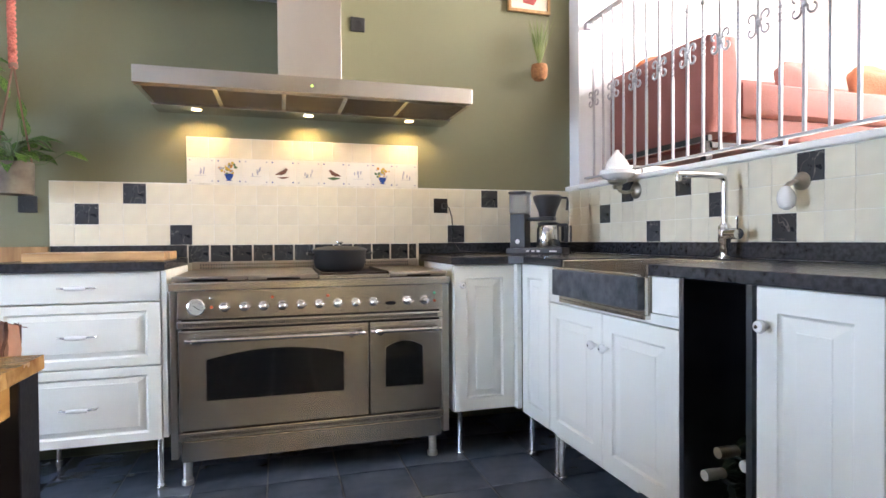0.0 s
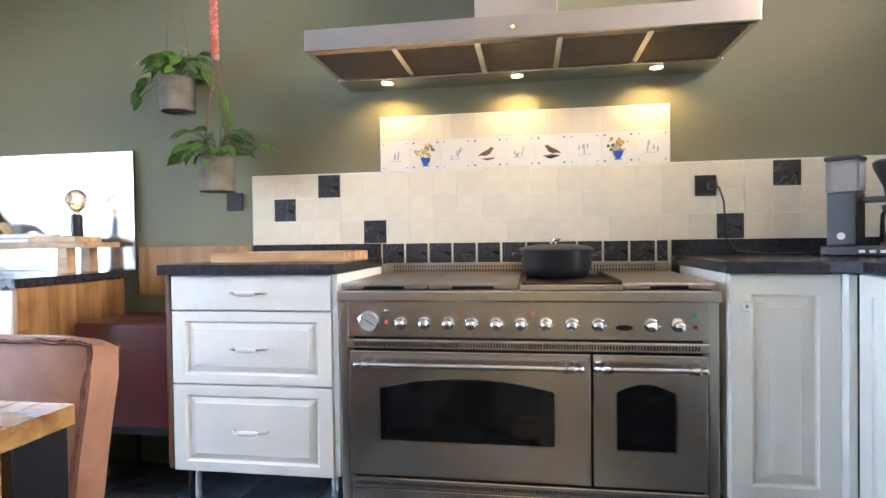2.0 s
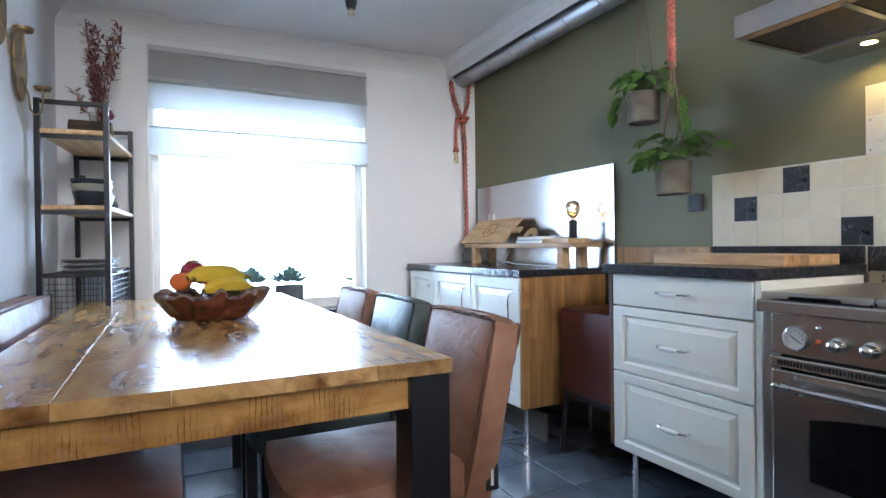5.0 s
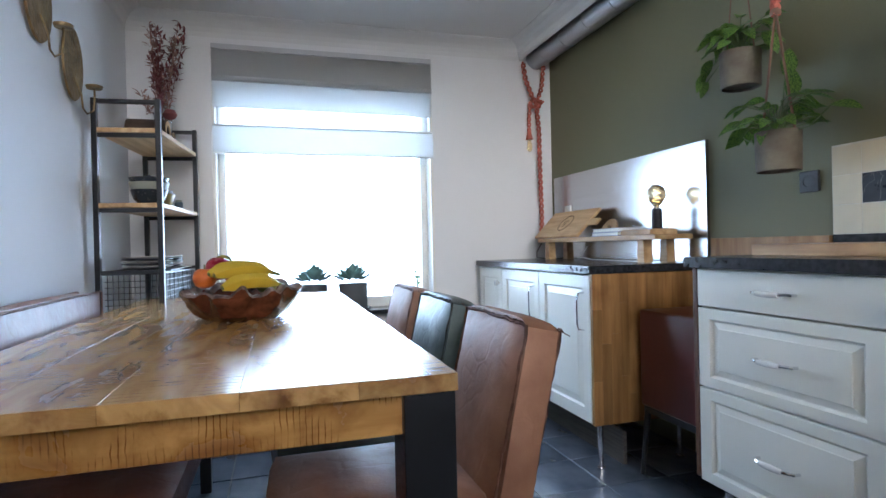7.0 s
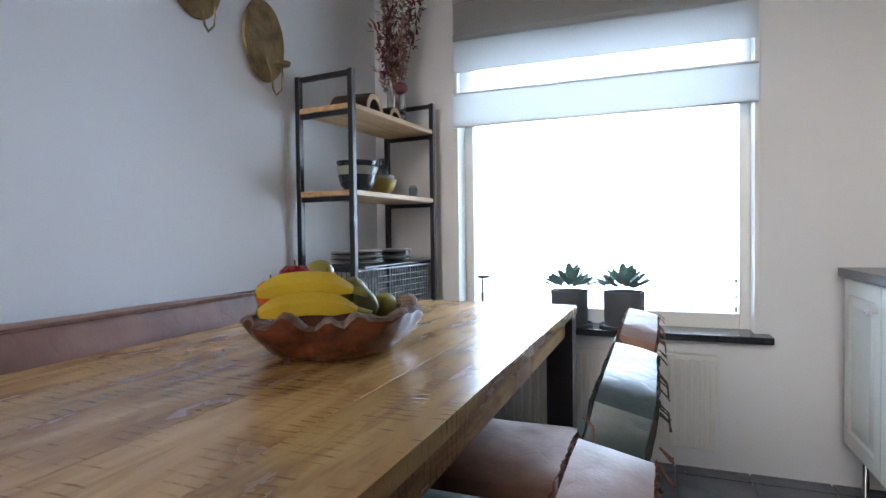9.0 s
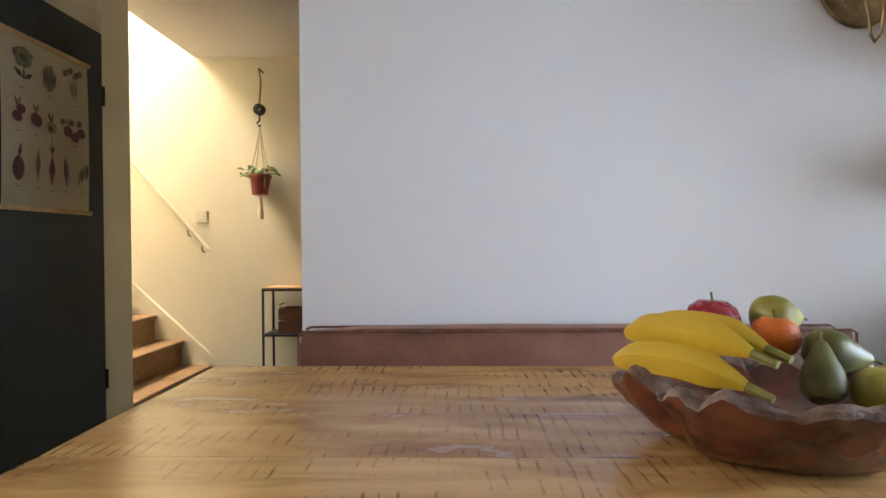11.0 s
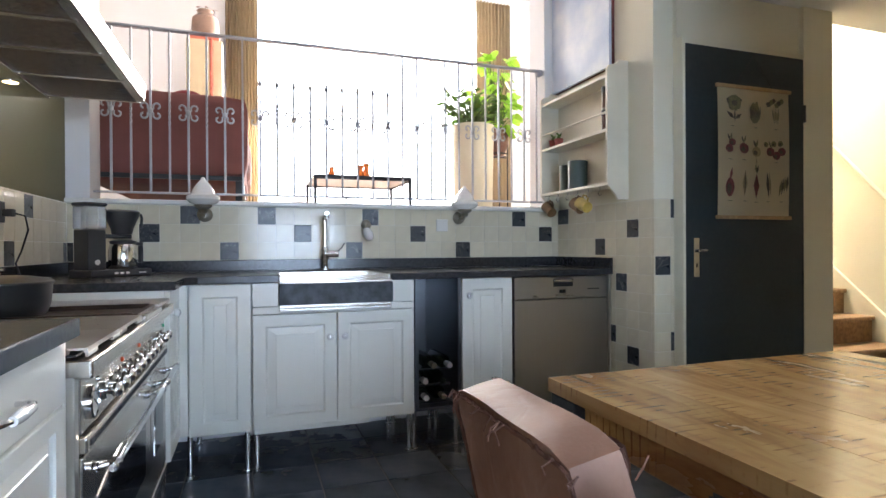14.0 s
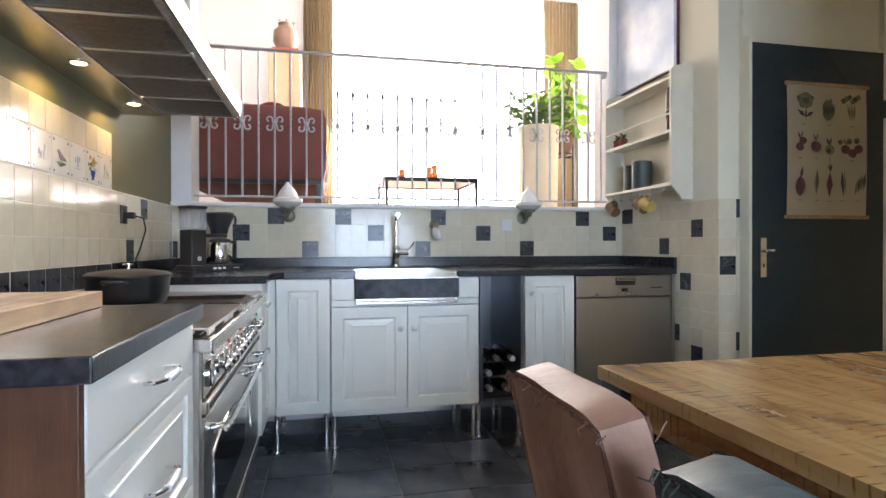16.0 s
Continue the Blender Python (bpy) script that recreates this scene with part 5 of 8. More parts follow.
cb = thing("engraved_cutting_board", (-4.35, -0.15, 1.056), "wooden serving board with a burnt round emblem, leaning back", "cutting board")
mt = Matrix.Translation((-4.42, -0.235, 1.063)) @ Matrix.Rotation(radians(-45), 4, "X")
bm = bm_box((-0.29, -0.009, 0.0), (0.27, 0.009, 0.235), 0.004)
bm.transform(mt)
bd = part("board", bm, M_OAKX, cb)
bm = bm_box((0.271, -0.008, 0.095), (0.37, 0.008, 0.142), 0.004)
bm.transform(mt)
part("handle", bm, M_OAKX, cb)
M_BURN = mat("burnt_wood_line", (0.10, 0.045, 0.02), 0.8, var=0.2, bump=0)
bm = bm_tube([(0.065 * math.cos(2 * math.pi * q / 28), -0.0095, 0.118 + 0.065 * math.sin(2 * math.pi * q / 28)) for q in range(29)], 0.0025, 5)
bm.transform(mt)
part("emblem", bm, M_BURN, bd, "burnt circle")
for a, b in (((-0.018, 0.1), (-0.010, 0.062)), ((0.0, 0.104), (0.006, 0.06)), ((0.018, 0.1), (0.022, 0.09)), ((-0.012, 0.05), (0.012, 0.047)), ((-0.03, 0.09), (-0.024, 0.08))):
    bm = bm_tube([(a[0], -0.0095, a[1] + 0.038), (b[0], -0.0095, b[1] + 0.038)], 0.002, 5)
    bm.transform(mt)
    part("emblem_mark", bm, M_BURN, bd)
wb = thing("wooden_ring_board", (-4.02, -0.13, 1.056), "small round wooden board lying on the plank bench", "cutting board")
bm = bm_lathe([(0.03, -0.008), (0.07, -0.008), (0.072, 0), (0.07, 0.008), (0.03, 0.008), (0.028, 0), (0.03, -0.008)], 28)
bm.transform(Matrix.Translation((-4.0, -0.12, 1.092)) @ Matrix.Rotation(radians(62), 4, "X"))
part("ring", bm, M_OAKX, wb, "", True)
for q, (z, dx, col, lab) in enumerate(((1.0565, 0.0, (0.20, 0.24, 0.32), "pale blue hardback cookbook lying flat"), (1.0775, 0.012, (0.42, 0.42, 0.45), "grey-white hardback cookbook lying on another"))):
    bk3 = thing("book", (-3.84, -0.16, z), lab, "book", "cookbooks on the bench")
    part("cover", bm_boxes(((-3.965 + dx, -0.255, z), (-3.715 + dx, -0.085, z + 0.003)), ((-3.965 + dx, -0.255, z + 0.017), (-3.715 + dx, -0.085, z + 0.020)), ((-3.965 + dx, -0.0855, z), (-3.715 + dx, -0.083, z + 0.02))),
         mat("book_cover_%s" % "ab"[q], col, 0.45, var=0.2, scale=12, bump=0.03), bk3)
    part("pages", bm_box((-3.962 + dx, -0.250, z + 0.003), (-3.718 + dx, -0.086, z + 0.017)), mat("paper", (0.72, 0.70, 0.64), 0.8, var=0.05, bump=0.1), bk3)
bs = thing("wooden_block", (-3.60, -0.16, 1.056), "flat pale wooden block under the table lamp", "block")
part("block", bm_box((-3.72, -0.235, 1.0565), (-3.48, -0.08, 1.083), 0.004), M_OAKX, bs)
tl = thing("bulb_lamp", (-3.585, -0.13, 1.083), "black cylinder lamp with a large clear filament bulb", "lamp")
part("base", bm_lathe([(0, 0), (0.024, 0), (0.025, 0.003), (0.025, 0.099), (0.022, 0.102), (0, 0.102)], 24, (-3.565, -0.13, 1.0835)), M_BLACK, tl, "", True)
M_BULB = bpy.data.materials.new("amber_glass")
M_BULB.use_nodes = True
q = M_BULB.node_tree.nodes["Principled BSDF"]
q.inputs["Base Color"].default_value, q.inputs["Roughness"].default_value, q.inputs["Transmission Weight"].default_value = (1.0, 0.86, 0.55, 1), 0.03, 0.9
bb = part("bulb", bm_lathe([(0.013, 0.102), (0.014, 0.112), (0.03, 0.130), (0.043, 0.156), (0.046, 0.174), (0.039, 0.199), (0.021, 0.216), (0, 0.220)], 26, (-3.565, -0.13, 1.0835)), M_BULB, tl, "round amber glass bulb", True)
part("filament", bm_tube([(-3.565 + 0.012 * math.cos(a * 1.9), -0.13 + 0.012 * math.sin(a * 1.9), 1.218 + a * 0.006) for a in range(10)], 0.0012, 5), mat("lit_filament", (1, 0.6, 0.2), 0.5, bump=0, emit=5.0), bb)
cb2 = thing("power_cable", (-4.0, -0.3, 0.921), "thin white cable trailing over the sideboard top", "cable")
part("cable", bm_tube([(-4.35, -0.05, 1.0), (-4.30, -0.12, 0.945), (-4.22, -0.20, 0.925), (-4.12, -0.22, 0.940), (-4.05, -0.20, 0.926), (-3.93, -0.22, 0.928), (-3.75, -0.21, 0.925), (-3.62, -0.20, 0.9245), (-3.56, -0.19, 0.93)], 0.0028, 6), M_PORC, cb2, "", True)
cb3 = thing("switch_cable", (-4.7, -0.1, 0.921), "black lamp cable looping beside the plank bench", "cable")
part("cable", bm_tube([(-4.90, -0.06, 1.12), (-4.84, -0.12, 1.03), (-4.80, -0.18, 0.97), (-4.72, -0.22, 0.93), (-4.62, -0.2, 0.925)], 0.0035, 6), M_BLACK, cb3, "", True)


settle()


def wall_socket(at, face, material, label, twin=False):
    s = thing("wall_socket", at, label, "socket")
    m = Matrix.Translation(at) @ face
    bm = bm_box((-0.04, -0.012, -0.04), (0.04, 0.0, 0.04), 0.004)
    bm.transform(m)
    pl = part("plate", bm, material, s)
    bm = bm_lathe([(0.024, 0.0125), (0.026, 0.0135), (0.022, 0.0142), (0.021, 0.004), (0.0, 0.004)], 20, axis="Y")
    bm.transform(m @ Matrix.Rotation(radians(180), 4, "Z"))
    part("insert", bm, M_BLACK if material == M_BLACK else material, pl, "", True)
    for dx in (-0.009, 0.009):
        bm = bm_cyl((dx, -0.006, 0), (dx, -0.0045, 0), 0.0028, 8)
        bm.transform(m)
        part("pin_hole", bm, M_GLASSB, pl)
    return s


M_SOCK = mat("black_socket_plastic", (0.011, 0.011, 0.012), 0.45, var=0.1, bump=0.0)
wall_socket((-2.914, 0.069, 1.234), FACE_S, M_SOCK, "square black wall socket on the green wall")
wall_socket((-4.69, 0.047, 1.24), FACE_S, M_PORC, "small white socket behind the serving board")
wall_socket((-1.325, 0.069, 2.255), FACE_S, M_SOCK, "black wall socket high beside the chimney")
wall_socket((-0.0035, -2.063, 1.245), FACE_W, M_PORC, "white double socket in the tiles")

# oxblood box seat between the cabinets
settle(-0.05, 0.05)
rb = thing("storage_stool", (-3.09, -0.2, 0), "oxblood red lacquered box on dark legs", "stool")
part("box", bm_box((-3.355, -0.395, 0.305), (-2.825, -0.04, 0.725), 0.012, 3), M_RED, rb, "", True)
for y in (-0.385, -0.07):
    part("rail", bm_box((-3.345, y, 0.275), (-2.835, y + 0.02, 0.303), 0.003), M_BLACK, rb)
for x, y, dx, dy in ((-3.33, -0.375, -0.02, -0.02), (-2.85, -0.375, 0.01, -0.02), (-3.33, -0.06, -0.02, 0.02), (-2.85, -0.06, 0.01, 0.02)):
    part("leg", bm_cyl((x + dx, y + dy, 0), (x, y, 0.29), 0.010, 10, 0.014), M_BLACK, rb, "", True)
settle(-0.055, 0.0705)
bw = thing("wooden_upstand", (-3.07, -0.01, 0.86), "warm wooden upstand board on the wall", "board")
part("board", bm_box((-3.352, -0.02, 0.80), (-2.776, -0.002, 1.03), 0.002), M_OAK, bw)

settle(-0.035, 0.05)
kb2 = thing("butcher_block", (-2.48, -0.22, 0.968), "long striped wooden chopping board on the worktop", "cutting board")
M_STRIP = wood("butcher_strip", (0.34, 0.19, 0.08), (0.58, 0.37, 0.18), 0.4, (2.4, 26, 26), 1.3, 0.08, 0, 0.3)
for q in range(7):
    part("strip", bm_box((-2.755 + 0.003 * (q % 2), -0.395 + q * 0.045, 0.9685), (-2.215, -0.3505 + q * 0.045, 1.004), 0.0015, 1), M_STRIP, kb2)

# ---- duct and ropes ----
M_ZINC = mat("galvanised_duct", (0.40, 0.42, 0.45), 0.36, 0.9, 0.12, 3, 0.1, 30)
settle(0, 0.07, 0.03)
du = thing("ventilation_duct", (-3.4, -0.115, 2.33), "round galvanised duct along the top of the wall", "duct")
part("pipe", bm_cyl((-4.95, -0.112, 2.335), (-1.75, -0.112, 2.335), 0.075, 32), M_ZINC, du, "", True)
for q in range(11):
    x = -4.78 + q * 0.28
    part("seam_ring", bm_lathe([(0.0752, -0.012), (0.0785, -0.009), (0.0765, 0), (0.0785, 0.009), (0.0752, 0.012)], 28, (x, -0.112, 2.335), "X"), M_ZINC, du, "", True)
part("end_cap", bm_lathe([(0, 0), (0.077, 0), (0.079, 0.02), (0.077, 0.04)], 28, (-4.965, -0.112, 2.335), "X"), M_ZINC, du, "", True)

M_ROPE = mat("coral_rope", (0.50, 0.14, 0.10), 0.85, var=0.25, scale=30, bump=0.5, bscale=120)


def twisted(points, r, parent, material, pitch=0.075, name="strand", strands=3):
    """Twisted rope along a line of points."""
    pts = [Vector(p) for p in points]
    lens = [0.0]
    for a, b in zip(pts, pts[1:]):
        lens.append(lens[-1] + (b - a).length)
    n = max(8, int(lens[-1] / 0.009))
    for s in range(strands):
        out = []
        for q in range(n + 1):
            d = lens[-1] * q / n
            k2 = max(i for i in range(len(pts) - 1) if lens[i] <= d + 1e-9)
            f = (d - lens[k2]) / max(1e-9, lens[k2 + 1] - lens[k2])
            p, dr = pts[k2].lerp(pts[k2 + 1], min(1, f)), (pts[k2 + 1] - pts[k2]).normalized()
            u = dr.cross(Vector((0.3, 0.9, 0.2))).normalized()
            v = dr.cross(u)
            a = 2 * math.pi * (d / pitch + s / strands)
            out.append(p + 0.72 * r * (math.cos(a) * u + math.sin(a) * v))
        part(name, bm_tube(out, r * 0.58, 6), material, parent, "", True)


settle(0, 0.03, 0.02)
rp = thing("rope_pendant", (-4.92, -0.08, 2.2), "coral rope cord lamp knotted round the duct", "lamp")
loop = [(-4.93, -0.19, 2.30), (-4.925, -0.175, 2.18), (-4.92, -0.13, 2.06), (-4.915, -0.10, 2.0), (-4.91, -0.085, 1.80), (-4.908, -0.085, 1.5), (-4.905, -0.08, 1.2), (-4.915, -0.08, 1.10), (-4.925, -0.07, 1.05)]
twisted(loop, 0.0145, rp, M_ROPE, 0.085, strands=2)
twisted([(-4.90, -0.045, 2.28), (-4.905, -0.06, 2.12), (-4.912, -0.095, 2.02)], 0.0135, rp, M_ROPE, 0.08, strands=2)
twisted([(-4.93, -0.14, 2.0), (-4.935, -0.15, 1.9), (-4.935, -0.15, 1.80)], 0.0125, rp, M_ROPE, 0.08, strands=2)
kn = [(-4.915 + 0.028 * math.cos(2.6 * a) , -0.105 + 0.04 * math.cos(a), 2.01 + 0.028 * math.sin(a)) for a in [k * 0.55 for k in range(13)]]
twisted(kn, 0.0125, rp, M_ROPE, name="knot")
part("socket", bm_lathe([(0, 0.06), (0.012, 0.058), (0.016, 0.04), (0.026, 0.0), (0.0, 0.0)], 18, (-4.935, -0.15, 1.755)), M_ROPE, rp, "rope-covered lamp holder", True)
part("bulb", bm_lathe([(0.012, 0.0), (0.013, -0.012), (0.018, -0.05), (0.017, -0.075), (0.0, -0.09)], 18, (-4.935, -0.15, 1.752)), M_BULB, rp, "clear tubular bulb", True)

# ---- hanging plants on the stove wall ----
settle()
M_CONC = mat("concrete_pot", (0.075, 0.055, 0.042), 0.85, col2=(0.20, 0.175, 0.13), scale=9, bump=0.3, bscale=40)
M_STRAP = mat("leather_strap", (0.20, 0.10, 0.065), 0.7, var=0.15, bump=0.1)
for (x, y, zb), top, rope, seed in (((-2.907, -0.092, 1.268), (-2.90, -0.10, 1.86), True, 11), ((-3.115, -0.05, 1.635), (-3.115, -0.05, 2.33), False, 12)):
    hp = thing("hanging_planter", (x, y, zb), "concrete cylinder planter with trailing green pothos" if rope else "concrete cylinder planter with a bushy green pothos", "plant", "hanging plants by the cooker")
    part("pot", bm_lathe([(0, 0.012), (0.066, 0.012), (0.070, 0), (0.074, 0.003), (0.077, 0.145), (0.069, 0.145), (0.066, 0.125), (0, 0.125)], 32, (x, y, zb)), M_CONC, hp, "", True)
    part("soil", bm_lathe([(0.066, 0.126), (0.03, 0.131), (0, 0.13)], 20, (x, y, zb)), M_SOIL, hp)
    for sx in (-0.072, 0.072):
        part("strap", bm_tube([(x + sx, y, zb + 0.13), (x + sx * 0.5, y, (zb + 0.13 + top[2]) / 2), (top[0], top[1], top[2])], 0.0045 if rope else 0.0025, 6), M_STRAP, hp, "leather hanging strap", True)
    if rope:
        twisted([(top[0], top[1], top[2] - 0.02), (top[0] - 0.004, top[1], 2.1), (top[0], top[1] + 0.01, 2.26)], 0.015, hp, M_ROPE)
        part("ring", bm_lathe([(0.016, -0.012), (0.02, 0), (0.016, 0.012)], 14, (top[0], top[1], top[2] - 0.012)), M_STRAP, hp, "", True)
    leafy(hp, (x, y, zb + 0.13), 44, 0.115, 0.14, 0.082, M_FOL, seed, droop=0.5)
    if rope:
        for (az, hh, reach, ln) in ((10, 0.07, 0.20, 0.10), (70, 0.22, 0.05, 0.12), (185, 0.05, 0.13, 0.1), (200, 0.02, 0.15, 0.085), (60, 0.14, 0.06, 0.12)):
            tip = Vector((x + reach * math.cos(radians(az)), y + 0.4 * reach * math.sin(radians(az)), zb + 0.13 + hh))
            part("stem", bm_tube([(x, y, zb + 0.13), Vector((x, y, zb + 0.13)).lerp(tip, 0.6) + Vector((0, 0, -0.03)), tip], 0.0022, 5), M_STEM, hp, "", True)
            part("leaf", bm_leaf(ln, ln * 0.55, leaf_pose(tip, 80 if hh > 0.1 else (0 if az < 90 else 180), 70 if hh > 0.1 else -10, 80 if hh > 0.1 else 30), 0.2, 0.25), M_FOL, hp, "", True)
    else:
        for (az, hh, reach, ln) in ((185, 0.03, 0.15, 0.09), (190, -0.02, 0.18, 0.08), (175, -0.05, 0.19, 0.07), (350, 0.05, 0.13, 0.11), (140, 0.12, 0.07, 0.1)):
            tip = Vector((x + reach * math.cos(radians(az)), y + 0.4 * reach * math.sin(radians(az)), zb + 0.13 + hh))
            part("stem", bm_tube([(x, y, zb + 0.13), Vector((x, y, zb + 0.13)).lerp(tip, 0.6) + Vector((0, 0, 0.03)), tip], 0.0022, 5), M_STEM, hp, "", True)
            part("leaf", bm_leaf(ln, ln * 0.55, leaf_pose(tip, az, -45, 20), 0.2, 0.35), M_FOL, hp, "", True)

# ---- shelf rack in the corner, sconces ----
SX0, SX1, SYW, SYF, SZT = -4.90, -4.185, -2.672, -2.375, 1.745
settle(0, 0.03)
sr2 = thing("shelf_rack", (-4.54, -2.52, 0), "tall black steel rack with wooden shelves and wire baskets", "shelf", rz=-5.5)
b2 = 0.024
for x in (SX0, SX1 - b2):
    for y in (SYW, SYF - b2):
        part("post", bm_box((x, y, 0.0), (x + b2, y + b2, SZT), 0.002), M_BLACK, sr2)
    for z in (SZT - b2, 1.565, 1.215, 0.925, 0.72):
        part("cross_bar", bm_box((x + 0.002, SYW + b2, z), (x + b2 - 0.002, SYF - b2, z + 0.02), 0.002), M_BLACK, sr2)
for z in (1.587, 1.237):
    part("shelf_board", bm_box((SX0 + 0.002, SYW + 0.004, z), (SX1 - 0.002, SYF - 0.004, z + 0.022), 0.003), M_OAKX, sr2)
for z in (0.722, 0.32):
    bt = part("wire_basket", bm_boxes(((SX0 + 0.03, SYF - 0.03, z + 0.2), (SX1 - 0.03, SYF - 0.022, z + 0.208)), ((SX0 + 0.03, SYW + 0.022, z + 0.2), (SX1 - 0.03, SYW + 0.03, z + 0.208)),
                                      ((SX0 + 0.03, SYF - 0.03, z), (SX1 - 0.03, SYF - 0.022, z + 0.008)), ((SX1 - 0.036, SYW + 0.03, z + 0.2), (SX1 - 0.03, SYF - 0.03, z + 0.208))), M_BLACK, sr2, "black wire basket")
    bm = bmesh.new()
    for q in range(27):
        x = SX0 + 0.04 + q * 0.0235
        bm_box((x, SYF - 0.028, z), (x + 0.003, SYF - 0.025, z + 0.2), bm=bm)
        bm_box((x, SYW + 0.03, z + 0.002), (x + 0.003, SYF - 0.03, z + 0.005), bm=bm)
    for q in range(10):
        y = SYW + 0.04 + q * 0.0235
        bm_box((SX1 - 0.035, y, z), (SX1 - 0.032, y + 0.003, z + 0.2), bm=bm)
        bm_box((SX0 + 0.032, y, z), (SX0 + 0.035, y + 0.003, z + 0.2), bm=bm)
    for q in range(7):
        zz = z + 0.028 * q
        bm_box((SX0 + 0.03, SYF - 0.028, zz), (SX1 - 0.03, SYF - 0.025, zz + 0.003), bm=bm)
        bm_box((SX1 - 0.035, SYW + 0.03, zz), (SX1 - 0.032, SYF - 0.03, zz + 0.003), bm=bm)
    tagged(part("wire_mesh", bm, M_BLACK, bt), kind="stuff")


def bowl_stack(x, y, z, sizes, mats, label, cat="bowl"):
    s = thing("bowl_stack", (x, y, z), label, cat)
    for (r, h), mm, zz in zip(sizes, mats, [sum(a[1] * 0.55 for a in sizes[:q]) for q in range(len(sizes))]):
        part("bowl", bm_lathe([(0, 0), (r * 0.5, 0), (r * 0.85, h * 0.4), (r, h), (r * 0.96, h), (r * 0.8, h * 0.45), (r * 0.4, 0.012), (0, 0.012)], 30, (x, y, z + zz)), mm, s, "", True)
    return s


M_BLU = mat("dark_blue_glaze", (0.02, 0.028, 0.04), 0.25, var=0.2, bump=0.05, coat=0.4)
M_GREYG = mat("grey_green_glaze", (0.30, 0.32, 0.27), 0.3, var=0.1, bump=0.05)
M_OCHRE = mat("ochre_glaze", (0.36, 0.25, 0.06), 0.3, var=0.15, bump=0.05)
bowl_stack(-4.36, -2.50, 1.2595, [(0.085, 0.075), (0.092, 0.07), (0.092, 0.055)], [M_BLU, M_GREYG, M_BLU], "stack of dark blue and grey-green glazed bowls")
bowl_stack(-4.56, -2.50, 1.2595, [(0.085, 0.075), (0.075, 0.05)], [M_OCHRE, M_GREYG], "ochre glazed bowl with a pale bowl inside")
bo = thing("dark_bottle", (-4.74, -2.58, 1.2595), "dark glass bottle with a worded label", "bottle")
part("bottle", bm_lathe([(0, 0), (0.035, 0), (0.036, 0.13), (0.03, 0.15), (0.014, 0.165), (0.014, 0.2), (0, 0.2)], 22, (-4.74, -2.58, 1.2595)), M_BLU, bo, "", True)
for q in range(2):
    part("label_line", bm_box((-4.76, -2.5445, 1.33 + q * 0.025), (-4.72, -2.5425, 1.338 + q * 0.025)), M_PORC, bo, "illegible pale lettering")
jr = thing("small_jar", (-4.82, -2.44, 1.2595), "small blue lidded jar on the shelf", "jar")
part("jar", bm_lathe([(0, 0), (0.022, 0), (0.023, 0.05), (0.018, 0.055), (0.0, 0.055)], 18, (-4.82, -2.44, 1.2595)), mat("dusty_blue", (0.10, 0.16, 0.2), 0.4, bump=0), jr, "", True)
part("lid", bm_lathe([(0.019, 0.055), (0.019, 0.066), (0, 0.067)], 18, (-4.82, -2.44, 1.2595)), M_GREYG, jr, "", True)
M_BARK = mat("tree_bark", (0.05, 0.03, 0.02), 0.9, var=0.4, scale=18, bump=0.9, bscale=40)
M_ENDW = wood("log_end_grain", (0.30, 0.16, 0.07), (0.5, 0.3, 0.14), 0.6, (6, 6, 6), 3, 0.2)
for x, y, r in ((-4.36, -2.50, 0.075), (-4.58, -2.51, 0.062)):
    lg = thing("log_bowl", (x, y, 1.609), "hollow half log with rough bark on the top shelf", "ornament")
    bm = bm_prism([(x + a, 1.6095 + max(0, b)) for a, b in arc(0, 0, r, 0, 180, 12)] + [(x + a, 1.6095 + max(0, b)) for a, b in arc(0, 0, r * 0.62, 180, 0, 10)], y - 0.09, y + 0.09, "Y")
    for v in bm.verts:
        v.co += Vector(noise.noise_vector(v.co * 25)) * 0.006
        v.co.z = max(v.co.z, 1.6095)
    part("log", bm, M_BARK, lg, "", True)
    part("end_grain", bm_prism([(x + a, 1.6095 + max(0, b)) for a, b in arc(0, 0, r * 0.95, 0, 180, 12)] + [(x + a, 1.6095 + max(0, b)) for a, b in arc(0, 0, r * 0.66, 180, 0, 10)], y + 0.09, y + 0.094, "Y"), M_ENDW, lg)
vs = thing("dried_flower_vase", (-4.76, -2.50, 1.609), "glass vase of dried burgundy flowers and pampas", "vase")
vb = part("vase", bm_lathe([(0, 0), (0.045, 0), (0.05, 0.02), (0.045, 0.16), (0.052, 0.2), (0.048, 0.2), (0.041, 0.16), (0.045, 0.02), (0, 0.012)], 24, (-4.76, -2.50, 1.6095)), M_GLASS, vs, "clear glass vase", True)
M_DRY = mat("dried_burgundy", (0.16, 0.045, 0.05), 0.9, var=0.35, scale=20, bump=0.3)
M_DRYP = mat("dried_blush", (0.34, 0.20, 0.17), 0.9, var=0.3, scale=20, bump=0.3)
rr = random.Random(21)
